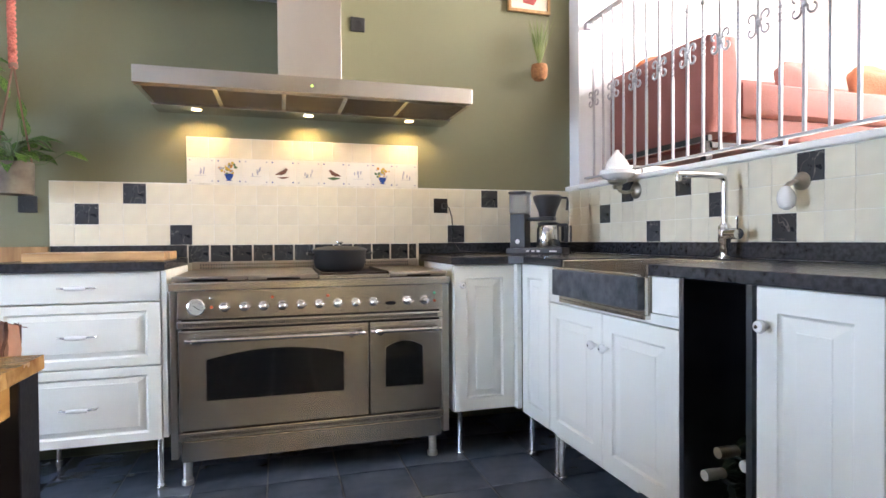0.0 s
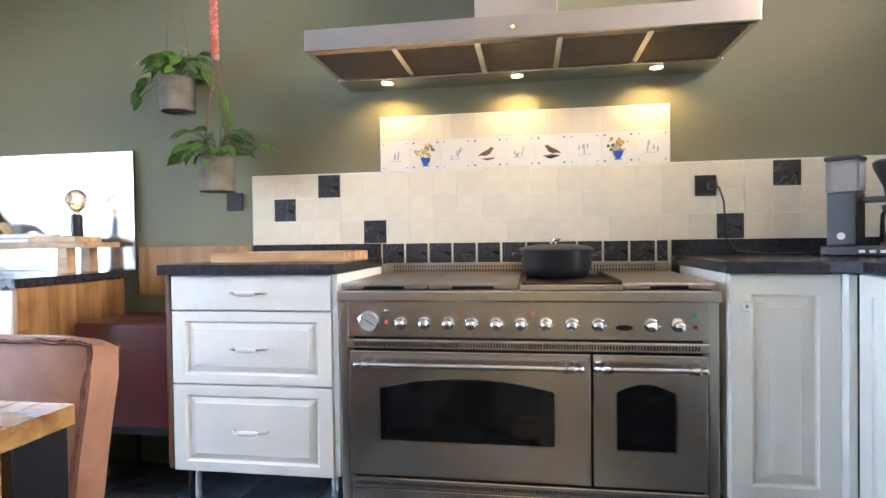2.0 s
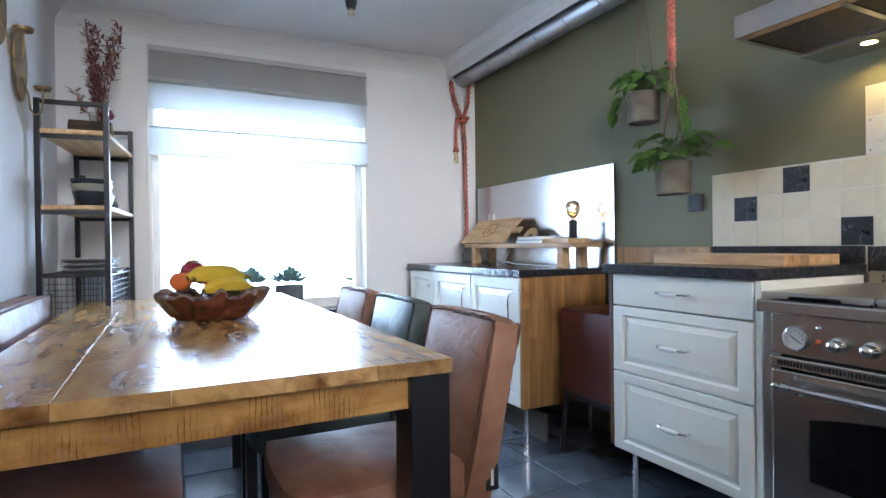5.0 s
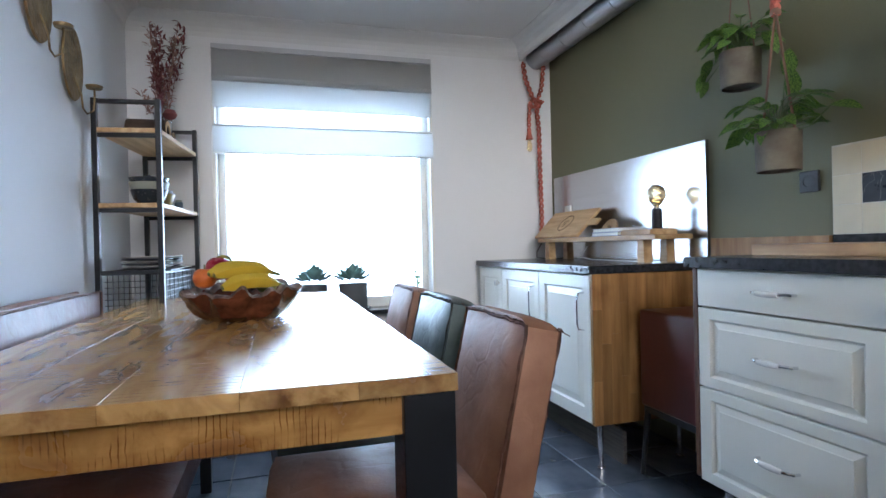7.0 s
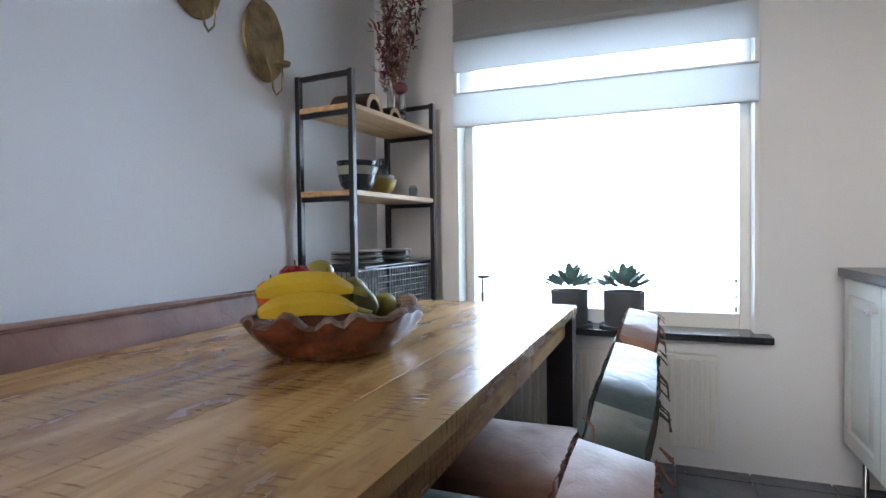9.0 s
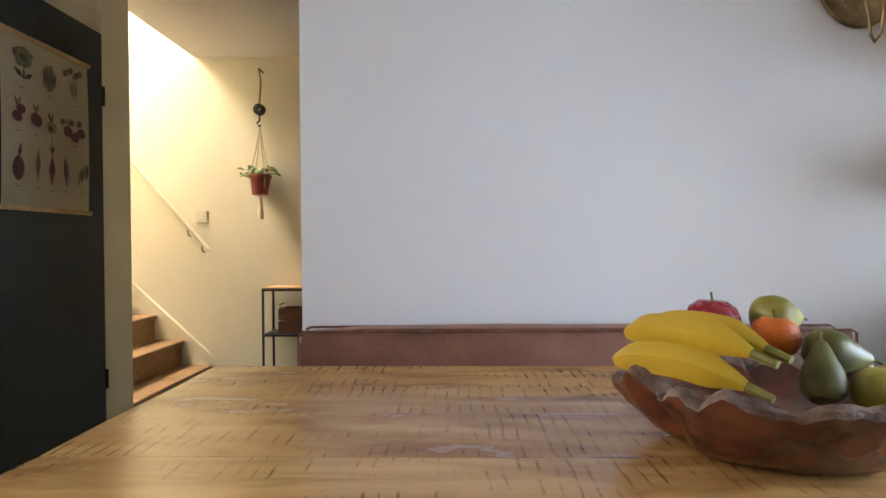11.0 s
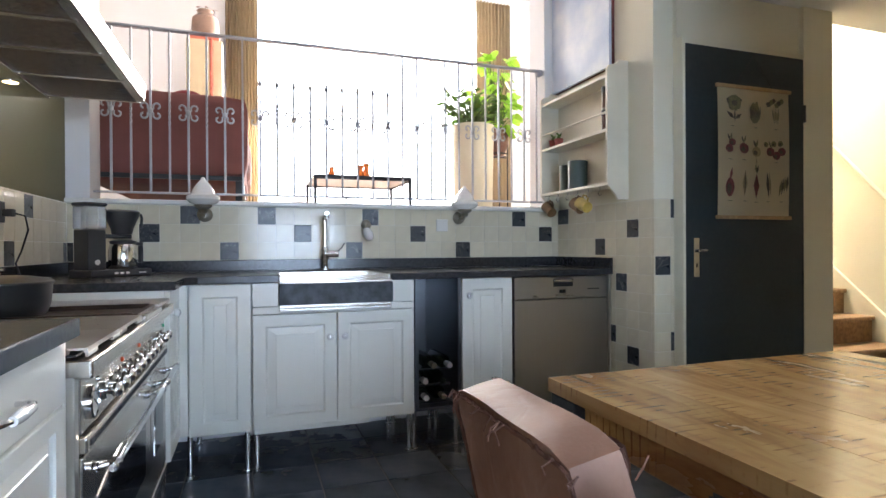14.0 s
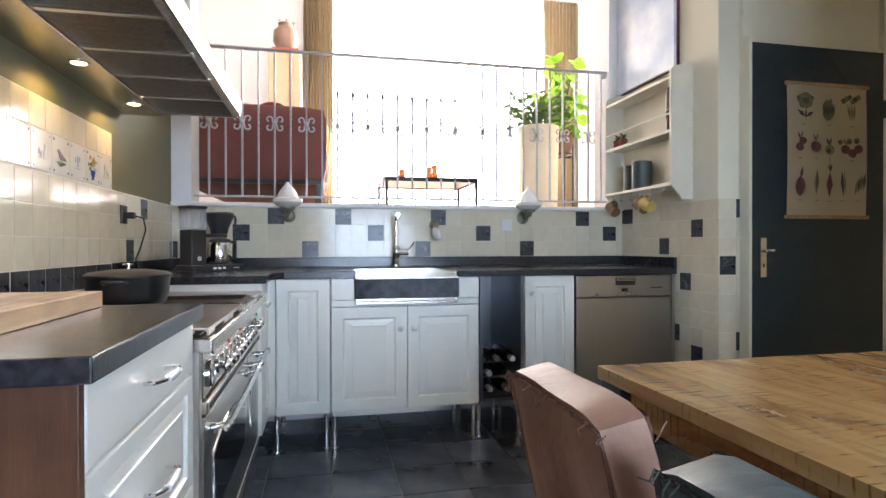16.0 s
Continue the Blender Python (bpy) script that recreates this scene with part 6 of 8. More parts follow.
for q in range(19):
    az, out, hh = rr.uniform(0, 360), rr.uniform(0.05, 0.22), rr.uniform(0.32, 0.74)
    tip = Vector((-4.76 + out * math.cos(radians(az)), -2.50 + 0.6 * out * math.sin(radians(az)), 1.61 + hh))
    foot = Vector((-4.76, -2.50, 1.64))
    part("stem", bm_tube([foot, foot.lerp(tip, 0.5) + Vector((0, 0, 0.03)), tip], 0.0018, 5), M_DRY if q % 2 else M_DRYP, vs)
    bm = bmesh.new()
    for w2_ in range(40):
        s = rr.uniform(0.55, 1.0)
        at = foot.lerp(tip, s) + Vector((rr.uniform(-1, 1), rr.uniform(-1, 1), rr.uniform(-1, 1))) * 0.018
        bm_leaf(0.038, 0.013, leaf_pose(at, rr.uniform(0, 360), rr.uniform(0, 80), 0), 0.2, 0.2, bm)
    part("flower_head", bm, M_DRY if q % 3 else M_DRYP, vs)
part("bloom", bm_lathe([(0, -0.035), (0.03, -0.02), (0.038, 0.0), (0.026, 0.025), (0, 0.03)], 14, (-4.73, -2.46, 1.80)), M_DRY, vs, "", True)


def plate_pile(x, y, z, n, r, mm, label):
    s = thing("plate_stack", (x, y, z), label, "plates")
    for q in range(n):
        part("plate", bm_lathe([(0, 0), (r * 0.6, 0), (r, 0.012), (r, 0.015), (r * 0.6, 0.004), (0, 0.004)], 30, (x + 0.002 * (q % 2), y, z + q * 0.0115)), mm[q % len(mm)], s, "", True)


M_PALE = mat("speckled_stoneware", (0.48, 0.46, 0.42), 0.35, var=0.1, scale=40, bump=0.05)
plate_pile(-4.38, -2.52, 0.9455, 5, 0.115, (M_PALE, M_BLU), "stack of speckled and dark stoneware plates")
plate_pile(-4.68, -2.52, 0.9455, 5, 0.115, (M_BLU, M_PALE, M_BLU), "stack of dark rimmed plates")
gl = thing("plate_tray", (-4.54, -2.52, 0.93), "black metal tray shelf under the plates", "tray")
part("tray", bm_box((SX0 + 0.026, SYW + 0.01, 0.937), (SX1 - 0.026, SYF - 0.01, 0.9445), 0.002), M_BLACK, gl)
for q in range(4):
    x = -4.30 - q * 0.13
    g = thing("glass_jar", (x, -2.5, 0.33), "clear glass jar in the lower basket", "jar", "jars in the basket")
    part("jar", bm_lathe([(0, 0), (0.04, 0), (0.043, 0.02), (0.043, 0.11), (0.035, 0.13), (0.033, 0.13), (0.04, 0.1), (0.04, 0.01), (0, 0.006)], 20, (x, -2.5, 0.329)), M_GLASS, g, "", True)
    part("lid", bm_lathe([(0.036, 0.131), (0.037, 0.145), (0, 0.146)], 18, (x, -2.5, 0.329)), M_OCHRE, g, "", True)

settle()
M_BRASS = mat("hammered_brass", (0.26, 0.18, 0.09), 0.42, 0.85, 0.45, 14, 0.7, 45)
for x, z, r in ((-4.03, 1.845, 0.14), (-3.68, 1.975, 0.145)):
    sc = thing("wall_candle_sconce", (x, -2.69, z), "hammered antique brass disc sconce with candle cup", "sconce", "sconces over the bench")
    bm = bm_lathe([(r, 0.004), (r * 0.97, 0.012), (r * 0.8, 0.008), (0, 0.004)], 40, axis="Y")
    bm.transform(Matrix.Translation((x, -2.695, z)) @ Matrix.Diagonal((0.86, 1, 1.15, 1)))
    part("disc", bm, M_BRASS, sc, "", True)
    part("hook", bm_tube([(x - 0.005, -2.683, z - 0.06), (x - 0.005, -2.66, z - 0.13), (x - 0.005, -2.655, z - 0.19), (x - 0.005, -2.64, z - 0.215), (x - 0.005, -2.615, z - 0.20), (x - 0.005, -2.61, z - 0.15), (x - 0.005, -2.61, z - 0.105)], 0.004, 8), M_BRASS, sc, "", True)
    part("candle_cup", bm_lathe([(0, 0), (0.03, 0.0), (0.034, 0.012), (0.032, 0.013), (0.028, 0.003), (0, 0.003)], 20, (x - 0.005, -2.61, z - 0.105)), M_BRASS, sc, "", True)

# ceiling spot
cs = thing("ceiling_spot", (-4.2, -1.18, 2.45), "small dark ceiling spot with a clear bulb", "lamp")
part("cup", bm_lathe([(0, 0), (0.035, 0), (0.03, -0.03), (0.024, -0.045), (0.0, -0.045)], 20, (-4.2, -1.18, 2.454)), M_BLACK, cs, "", True)
part("bulb", bm_lathe([(0.012, -0.046), (0.016, -0.06), (0.02, -0.075), (0.0, -0.095)], 16, (-4.2, -1.18, 2.454)), M_BULB, cs, "", True)

# ---- fruit bowl on the table ----
M_TEAK = wood("polished_teak_root", (0.042, 0.013, 0.008), (0.20, 0.058, 0.030), 0.24, (6, 6, 9), 2.5, 0.08, 0.3)
M_RAW = wood("raw_driftwood_rim", (0.05, 0.020, 0.014), (0.33, 0.23, 0.18), 0.7, (12, 12, 12), 2.0, 0.6)
BX, BY = -3.41, -1.99
fb = thing("root_wood_bowl", (BX, BY, TZ), "irregular polished root-wood bowl with a raw pale rim", "bowl")


def root_bowl(prof, sink=0.0):
    """Rings of the bowl: thick lobes parted by clefts, with an uneven broken rim."""
    own, segs, rings = bmesh.new(), 96, []
    for r, z, edge in prof:
        ring = []
        for q in range(segs):
            a = 2 * math.pi * q / segs
            d = Vector((math.cos(a), math.sin(a), 0))
            lump = 1 + 0.09 * noise.noise(d * 2.1 + Vector((3, 1, z * 6))) + 0.06 * noise.noise(d * 5 + Vector((0, 5, z * 14))) + 0.018 * noise.noise(d * 14 + Vector((2, 0, z * 40)))
            cleft = -0.16 * max(0, math.sin(2 * a + 1.1)) ** 50 - 0.10 * max(0, math.sin(3 * a + 0.4)) ** 40
            rim = edge * (0.012 * noise.noise(d * 4 + Vector((7, 2, 0))) + 0.022 * noise.noise(d * 4.6 + Vector((1, 9, 0))) + 0.007 * noise.noise(d * 17) + 0.006 * noise.noise(d * 31 + Vector((0, 0, r * 9))) + 0.03 * cleft)
            k2 = lump + cleft * min(1, z / 0.05)
            ring.append(own.verts.new((BX + 0.238 * r * k2 * d.x, BY + 0.205 * r * k2 * d.y, TZ + z + rim - sink)))
        rings.append(ring)
    for a, b in zip(rings, rings[1:]):
        for q in range(segs):
            own.faces.new((a[q], a[(q + 1) % segs], b[(q + 1) % segs], b[q]))
    return own, rings


bm, rings = root_bowl([(0.42, 0.0, 0), (0.62, 0.003, 0), (0.77, 0.024, 0), (0.89, 0.055, 0.4), (0.97, 0.084, 1), (0.99, 0.096, 1)])
bm.faces.new(rings[0][::-1])
part("bowl", bm, M_TEAK, fb, "", True)
bm, rings = root_bowl([(0.99, 0.096, 1), (0.97, 0.104, 1.1), (0.91, 0.107, 1.2), (0.85, 0.101, 1.1), (0.79, 0.09, 0.8)])
part("raw_rim", bm, M_RAW, fb, "raw bark-edged pale rim", True)
bm, rings = root_bowl([(0.79, 0.09, 0.8), (0.64, 0.058, 0), (0.40, 0.036, 0), (0.05, 0.032, 0)])
bm.faces.new(rings[-1])
part("hollow", bm, M_TEAK, fb, "", True)
FX, FY = -3.39, -1.995
M_BAN = mat("banana_skin", (0.52, 0.34, 0.02), 0.5, col2=(0.62, 0.44, 0.04), scale=7, bump=0.08, bscale=40)
M_BANT = mat("banana_tip", (0.16, 0.15, 0.03), 0.6, var=0.4, scale=30, bump=0.1)


def banana(name_at, rz, tilt, lift, bend=0.17):
    b = thing("banana", name_at, "ripe yellow banana lying in the wooden bowl", "banana", "bananas in the bowl", rz=rz, world=False)
    pts, rad = [], []
    for q in range(15):
        s = q / 14
        a = (s - 0.5) * 0.62
        pts.append((bend * math.sin(a), tilt * (s - 0.5), bend * (math.cos(a) - 1) + lift))
        rad.append(0.0250 * min(1, 0.42 + 3.2 * s, 0.30 + 3.0 * (1 - s)))
    own = bmesh.new()
    rings = []
    for q, (p, r) in enumerate(zip(pts, rad)):
        d = (Vector(pts[min(q + 1, 14)]) - Vector(pts[max(q - 1, 0)])).normalized()
        uu = d.cross(Vector((0, 1, 0))).normalized()
        vv = d.cross(uu)
        rings.append([own.verts.new(Vector(p) + r * (1 + 0.05 * math.cos(5 * k2 * math.pi / 5)) * (math.cos(k2 * math.pi / 5) * uu + math.sin(k2 * math.pi / 5) * vv)) for k2 in range(10)])
    for a, bb_ in zip(rings, rings[1:]):
        for k2 in range(10):
            own.faces.new((a[k2], a[(k2 + 1) % 10], bb_[(k2 + 1) % 10], bb_[k2]))
    own.faces.new(rings[0]), own.faces.new(rings[-1])
    bmesh.ops.recalc_face_normals(own, faces=own.faces)
    part("fruit", own, M_BAN, b, "", True)
    e0, e1 = Vector(pts[-1]), Vector(pts[-1]) + (Vector(pts[-1]) - Vector(pts[-2])).normalized() * 0.035
    part("stalk", bm_cyl(e0, e1, 0.0075, 8, 0.006), M_BANT, b, "greenish stalk", True)
    f0 = Vector(pts[0])
    part("tip", bm_cyl(f0 - (Vector(pts[1]) - f0) * 0.25, f0, 0.005, 8, 0.008), M_BANT, b, "dark tip", True)


banana((FX + 0.150, FY + 0.045, TZ + 0.126), 124, 0.01, 0.010, 0.34)
banana((FX + 0.128, FY + 0.022, TZ + 0.166), 121, 0.01, 0.010, 0.34)
banana((FX + 0.092, FY + 0.002, TZ + 0.168), 118, 0.01, 0.010, 0.33)


def round_fruit(name, at, r, material, label, squash=0.92, pear=False, tilt=(0, 0)):
    f = thing(name, at, label, name, world=False)
    if pear:
        prof2 = [(0, -0.5), (0.28, -0.47), (0.46, -0.3), (0.5, -0.08), (0.44, 0.16), (0.30, 0.42), (0.2, 0.62), (0.12, 0.74), (0, 0.77)]
    else:
        prof2 = [(0, -0.46), (0.2, -0.47), (0.38, -0.36), (0.49, -0.12), (0.5, 0.06), (0.42, 0.3), (0.25, 0.44), (0.08, 0.45), (0, 0.42)]
    bm = bm_lathe([(a * 2 * r, b * 2 * r * squash) for a, b in prof2], 24)
    for v in bm.verts:
        v.co += Vector(noise.noise_vector(v.co * 22)) * 0.0025
    tm = Matrix.Rotation(radians(tilt[1]), 4, "Z") @ Matrix.Rotation(radians(tilt[0]), 4, "Y")
    bm.transform(tm)
    part("fruit", bm, material, f, "", True)
    top = 0.77 if pear else 0.42
    bm = bm_cyl((0, 0, 2 * r * squash * top - 0.004), (0.003, 0, 2 * r * squash * top + 0.016), 0.0022, 6)
    bm.transform(tm)
    part("stalk", bm, M_BANT, f)


M_APPLE = mat("red_apple_skin", (0.20, 0.012, 0.025), 0.28, col2=(0.30, 0.03, 0.045), scale=14, bump=0.03)
M_ORAN = mat("orange_peel", (0.60, 0.13, 0.015), 0.42, var=0.1, scale=6, bump=0.35, bscale=260)
M_PEAR = mat("pear_skin", (0.19, 0.17, 0.03), 0.45, col2=(0.36, 0.32, 0.06), scale=9, bump=0.06, bscale=90)
M_PEARG = mat("green_pear_skin", (0.055, 0.045, 0.016), 0.45, col2=(0.19, 0.21, 0.04), scale=9, bump=0.06, bscale=90)
round_fruit("apple", (FX + 0.045, FY - 0.065, TZ + 0.178), 0.044, M_APPLE, "dark red apple in the wooden bowl")
round_fruit("orange", (FX - 0.035, FY - 0.025, TZ + 0.160), 0.037, M_ORAN, "bright orange mandarin on top of the fruit")
round_fruit("orange", (FX + 0.085, FY - 0.105, TZ + 0.148), 0.038, M_ORAN, "orange mandarin at the rim of the bowl")
round_fruit("pear", (FX - 0.055, FY - 0.06, TZ + 0.188), 0.036, M_PEAR, "yellow-green pear lying on the fruit", 1.0, True, (95, 200))
round_fruit("pear", (FX - 0.045, FY + 0.075, TZ + 0.118), 0.030, M_PEARG, "slim green pear leaning on the fruit", 1.25, True, (-38, 60))
round_fruit("pear", (FX - 0.10, FY + 0.01, TZ + 0.142), 0.036, M_PEARG, "green pear lying in the wooden bowl", 1.0, True, (100, 170))
round_fruit("pear", (FX - 0.11, FY + 0.09, TZ + 0.105), 0.034, M_PEAR, "pale pear low in the wooden bowl", 0.95, True, (80, 250))

# ---- sink wall fittings ----
fa = thing("kitchen_tap", (-0.09, -1.29, CT), "chrome single-lever kitchen tap with a square spout", "tap")
part("body", bm_lathe([(0, 0), (0.027, 0), (0.027, 0.006), (0.019, 0.01), (0.017, 0.06), (0.024, 0.07), (0.024, 0.125), (0.017, 0.135), (0.0125, 0.14), (0.0125, 0.29)], 22, (-0.09, -1.29, CT + 0.0005)), M_CHROME, fa, "", True)
part("spout", bm_tube([(-0.09, -1.29, 1.25), (-0.09, -1.29, 1.268), (-0.096, -1.289, 1.284), (-0.112, -1.288, 1.290), (-0.20, -1.282, 1.293), (-0.30, -1.275, 1.293)], 0.0125, 14), M_CHROME, fa, "", True)
part("nozzle", bm_cyl((-0.293, -1.2755, 1.268), (-0.293, -1.2755, 1.292), 0.012, 14), M_CHROME, fa, "", True)
part("valve", bm_cyl((-0.09, -1.29, 1.065), (-0.10, -1.37, 1.065), 0.021, 18), M_CHROME, fa, "", True)
part("lever", bm_tube([(-0.098, -1.36, 1.075), (-0.12, -1.385, 1.10), (-0.135, -1.40, 1.13)], 0.004, 8), M_CHROME, fa, "", True)

M_NICK = mat("aged_nickel", (0.36, 0.33, 0.27), 0.33, 0.95, 0.12, bump=0.05)
M_OPAL = mat("opal_glass_shade", (0.80, 0.79, 0.77), 0.25, var=0.02, bump=0, coat=0.3)
for y in (-0.62, -2.18):
    wl2 = thing("wall_lamp", (-0.06, y, 1.30), "acorn-shaped white glass wall lamp on aged nickel arm", "lamp", "lamps on the tiled wall")
    bm = bm_lathe([(0.042, 0.0), (0.042, 0.006), (0.03, 0.016), (0.014, 0.022), (0, 0.022)], 24, axis="Y")
    bm.transform(Matrix.Translation((-0.007, y, 1.295)) @ FACE_W @ Matrix.Rotation(radians(180), 4, "Z"))
    part("wall_plate", bm, M_NICK, wl2, "", True)
    part("arm", bm_tube([(-0.02, y, 1.295), (-0.07, y, 1.283), (-0.105, y, 1.29), (-0.12, y, 1.31)], 0.009, 10), M_NICK, wl2, "", True)
    part("cup", bm_lathe([(0, 0), (0.02, 0.0), (0.026, 0.015), (0.022, 0.022), (0.046, 0.034), (0.048, 0.046), (0.03, 0.046)], 26, (-0.12, y, 1.298)), M_NICK, wl2, "", True)
    part("shade", bm_lathe([(0.042, 0.0), (0.07, 0.010), (0.088, 0.028), (0.087, 0.046), (0.068, 0.054), (0.062, 0.06), (0.058, 0.078), (0.045, 0.10), (0.026, 0.125), (0.012, 0.14), (0.010, 0.15), (0.0, 0.154)], 34, (-0.12, y, 1.345)), M_OPAL, wl2, "ribbed white opal glass shade", True)
pf = thing("porcelain_wall_fitting", (-0.04, -1.54, 1.22), "white porcelain bulb holder on a round nickel wall plate", "fitting")
bm = bm_lathe([(0.032, 0.0), (0.032, 0.008), (0.02, 0.016), (0.012, 0.034), (0, 0.036)], 22, axis="Y")
bm.transform(Matrix.Translation((-0.007, -1.555, 1.245)) @ FACE_W @ Matrix.Rotation(radians(180), 4, "Z"))
part("wall_plate", bm, M_NICK, pf, "", True)
part("arm", bm_tube([(-0.035, -1.555, 1.245), (-0.06, -1.548, 1.235), (-0.075, -1.54, 1.215)], 0.009, 10), M_NICK, pf, "", True)
bm = bm_lathe([(0.0, 0.0), (0.016, 0.002), (0.026, 0.02), (0.03, 0.045), (0.024, 0.07), (0.012, 0.082), (0, 0.083)], 22)
bm.transform(Matrix.Translation((-0.07, -1.542, 1.222)) @ Matrix.Rotation(radians(160), 4, "X") @ Matrix.Rotation(radians(-15), 4, "Y"))
part("holder", bm, M_PORC, pf, "", True)

# coffee maker in the corner
settle(0.05, -0.02)
cm = thing("coffee_maker", (-0.42, -0.20, CT), "dark grey filter coffee maker with a steel thermos jug", "coffee maker", rz=-42, world=False)
M_ANTH = mat("anthracite_plastic", (0.035, 0.036, 0.04), 0.38, var=0.08, bump=0.05, bscale=120)
M_TANK = mat("smoky_clear_tank", (0.55, 0.55, 0.55), 0.1, var=0.02, bump=0, trans=0.75)
part("base", bm_box((-0.155, -0.08, 0.001), (0.165, 0.08, 0.034), 0.006, 3), M_ANTH, cm)
part("column", bm_box((-0.145, -0.045, 0.034), (-0.055, 0.06, 0.225), 0.006, 3), M_ANTH, cm)
part("logo_disc", bm_cyl((-0.10, -0.0465, 0.07), (-0.10, -0.044, 0.07), 0.013, 16), M_PORC, cm, "plain pale round mark")
tk = part("water_tank", bm_box((-0.15, -0.045, 0.226), (-0.052, 0.06, 0.335), 0.008, 3), M_TANK, cm, "clear water tank")
part("tank_lid", bm_box((-0.153, -0.048, 0.336), (-0.049, 0.063, 0.353), 0.006), M_ANTH, tk)
part("arm", bm_box((-0.06, -0.02, 0.185), (0.10, 0.04, 0.205), 0.004), M_ANTH, cm)
part("filter_basket", bm_lathe([(0.0, 0.206), (0.045, 0.206), (0.05, 0.235), (0.078, 0.30), (0.08, 0.318), (0.07, 0.326), (0.0, 0.33)], 30, (0.06, 0.0, 0)), M_ANTH, cm, "", True)
part("basket_handle", bm_tube([(0.13, 0, 0.31), (0.168, 0, 0.308), (0.172, 0, 0.29), (0.168, 0, 0.24)], 0.007, 8), M_ANTH, cm, "", True)
jg = part("jug", bm_lathe([(0, 0.035), (0.062, 0.035), (0.066, 0.045), (0.064, 0.14), (0.056, 0.158), (0.0, 0.158)], 32, (0.065, 0, 0)), M_CHROME, cm, "steel thermos jug", True)
part("jug_lid", bm_lathe([(0.058, 0.158), (0.060, 0.172), (0.03, 0.18), (0, 0.18)], 26, (0.065, 0, 0)), M_ANTH, jg, "", True)
part("jug_handle", bm_boxes(((0.12, -0.012, 0.15), (0.172, 0.012, 0.168)), ((0.156, -0.012, 0.06), (0.172, 0.012, 0.15)), bev=0.005), M_ANTH, jg)
for q in range(3):
    part("switch", bm_box((-0.04 + q * 0.03, -0.083, 0.012), (-0.022 + q * 0.03, -0.079, 0.022), 0.001), M_PORC, cm)
part("lettering", bm_box((0.09, -0.0825, 0.013), (0.13, -0.0795, 0.02)), M_PORC, cm, "illegible maker's mark")
settle(0.012, 0.07)
sk2 = thing("wall_socket", (-0.863, 0, 1.249), "black double wall socket with a plugged-in cable", "socket")
part("plate", bm_box((-0.905, -0.014, 1.208), (-0.822, -0.0068, 1.292), 0.004), M_SOCK, sk2)
part("plug", bm_boxes(((-0.862, -0.055, 1.232), (-0.832, -0.014, 1.262)), bev=0.006), M_SOCK, sk2)
part("cable", bm_tube([(-0.845, -0.055, 1.245), (-0.835, -0.085, 1.235), (-0.82, -0.09, 1.18), (-0.805, -0.06, 1.09), (-0.80, -0.04, 1.045), (-0.76, -0.045, 0.985), (-0.66, -0.06, 0.974), (-0.52, -0.08, 0.974)], 0.0035, 7), M_BLACK, sk2, "", True)

# hanging grass on the stove wall near the corner
settle(0, 0.07, 0.01)
gp = thing("hanging_grass", (-0.25, -0.09, 2.0), "wispy green grass in a woven orange cord pot", "plant")
M_CORD = mat("orange_cord", (0.34, 0.15, 0.06), 0.85, var=0.3, scale=50, bump=0.6, bscale=130)
part("pot", bm_lathe([(0, 0), (0.03, 0.0), (0.046, 0.02), (0.05, 0.06), (0.045, 0.09), (0.04, 0.09), (0, 0.08)], 24, (-0.25, -0.085, 1.995)), M_CORD, gp, "", True)
M_BLADE = mat("grass_blade", (0.10, 0.17, 0.03), 0.5, col2=(0.28, 0.30, 0.10), scale=6, bump=0.1)
rr = random.Random(3)
for q in range(46):
    az, ln, out = rr.uniform(0, 360), rr.uniform(0.18, 0.36), rr.uniform(0.02, 0.11)
    p0 = Vector((-0.25, -0.085, 2.07))
    tip = p0 + Vector((out * math.cos(radians(az)), min(0.07, out * math.sin(radians(az)) * 0.7), ln))
    part("blade", bm_tube([p0, p0.lerp(tip, 0.5) + Vector((0, 0, 0.03)), tip], 0.0022, 4, taper=0.2), M_BLADE, gp)
pfm = thing("picture_frame", (-0.28, -0.01, 2.42), "wooden framed picture with a small red sketch", "picture")
part("frame", bm_boxes(((-0.42, -0.022, 2.42), (-0.14, -0.002, 2.44)), ((-0.42, -0.022, 2.78), (-0.14, -0.002, 2.80)), ((-0.42, -0.022, 2.44), (-0.40, -0.002, 2.78)), ((-0.16, -0.022, 2.44), (-0.14, -0.002, 2.78)), bev=0.002), M_OAK, pfm)
part("sheet", bm_box((-0.40, -0.012, 2.44), (-0.16, -0.004, 2.78)), mat("ivory_card", (0.62, 0.56, 0.46), 0.7, var=0.05, bump=0.05), pfm)
part("sketch", bm_prism([(-0.32, 2.48), (-0.25, 2.47), (-0.22, 2.52), (-0.27, 2.60), (-0.33, 2.56)], -0.0135, -0.0122, "Y"), mat("red_ink", (0.35, 0.06, 0.05), 0.7, bump=0), pfm)

settle()
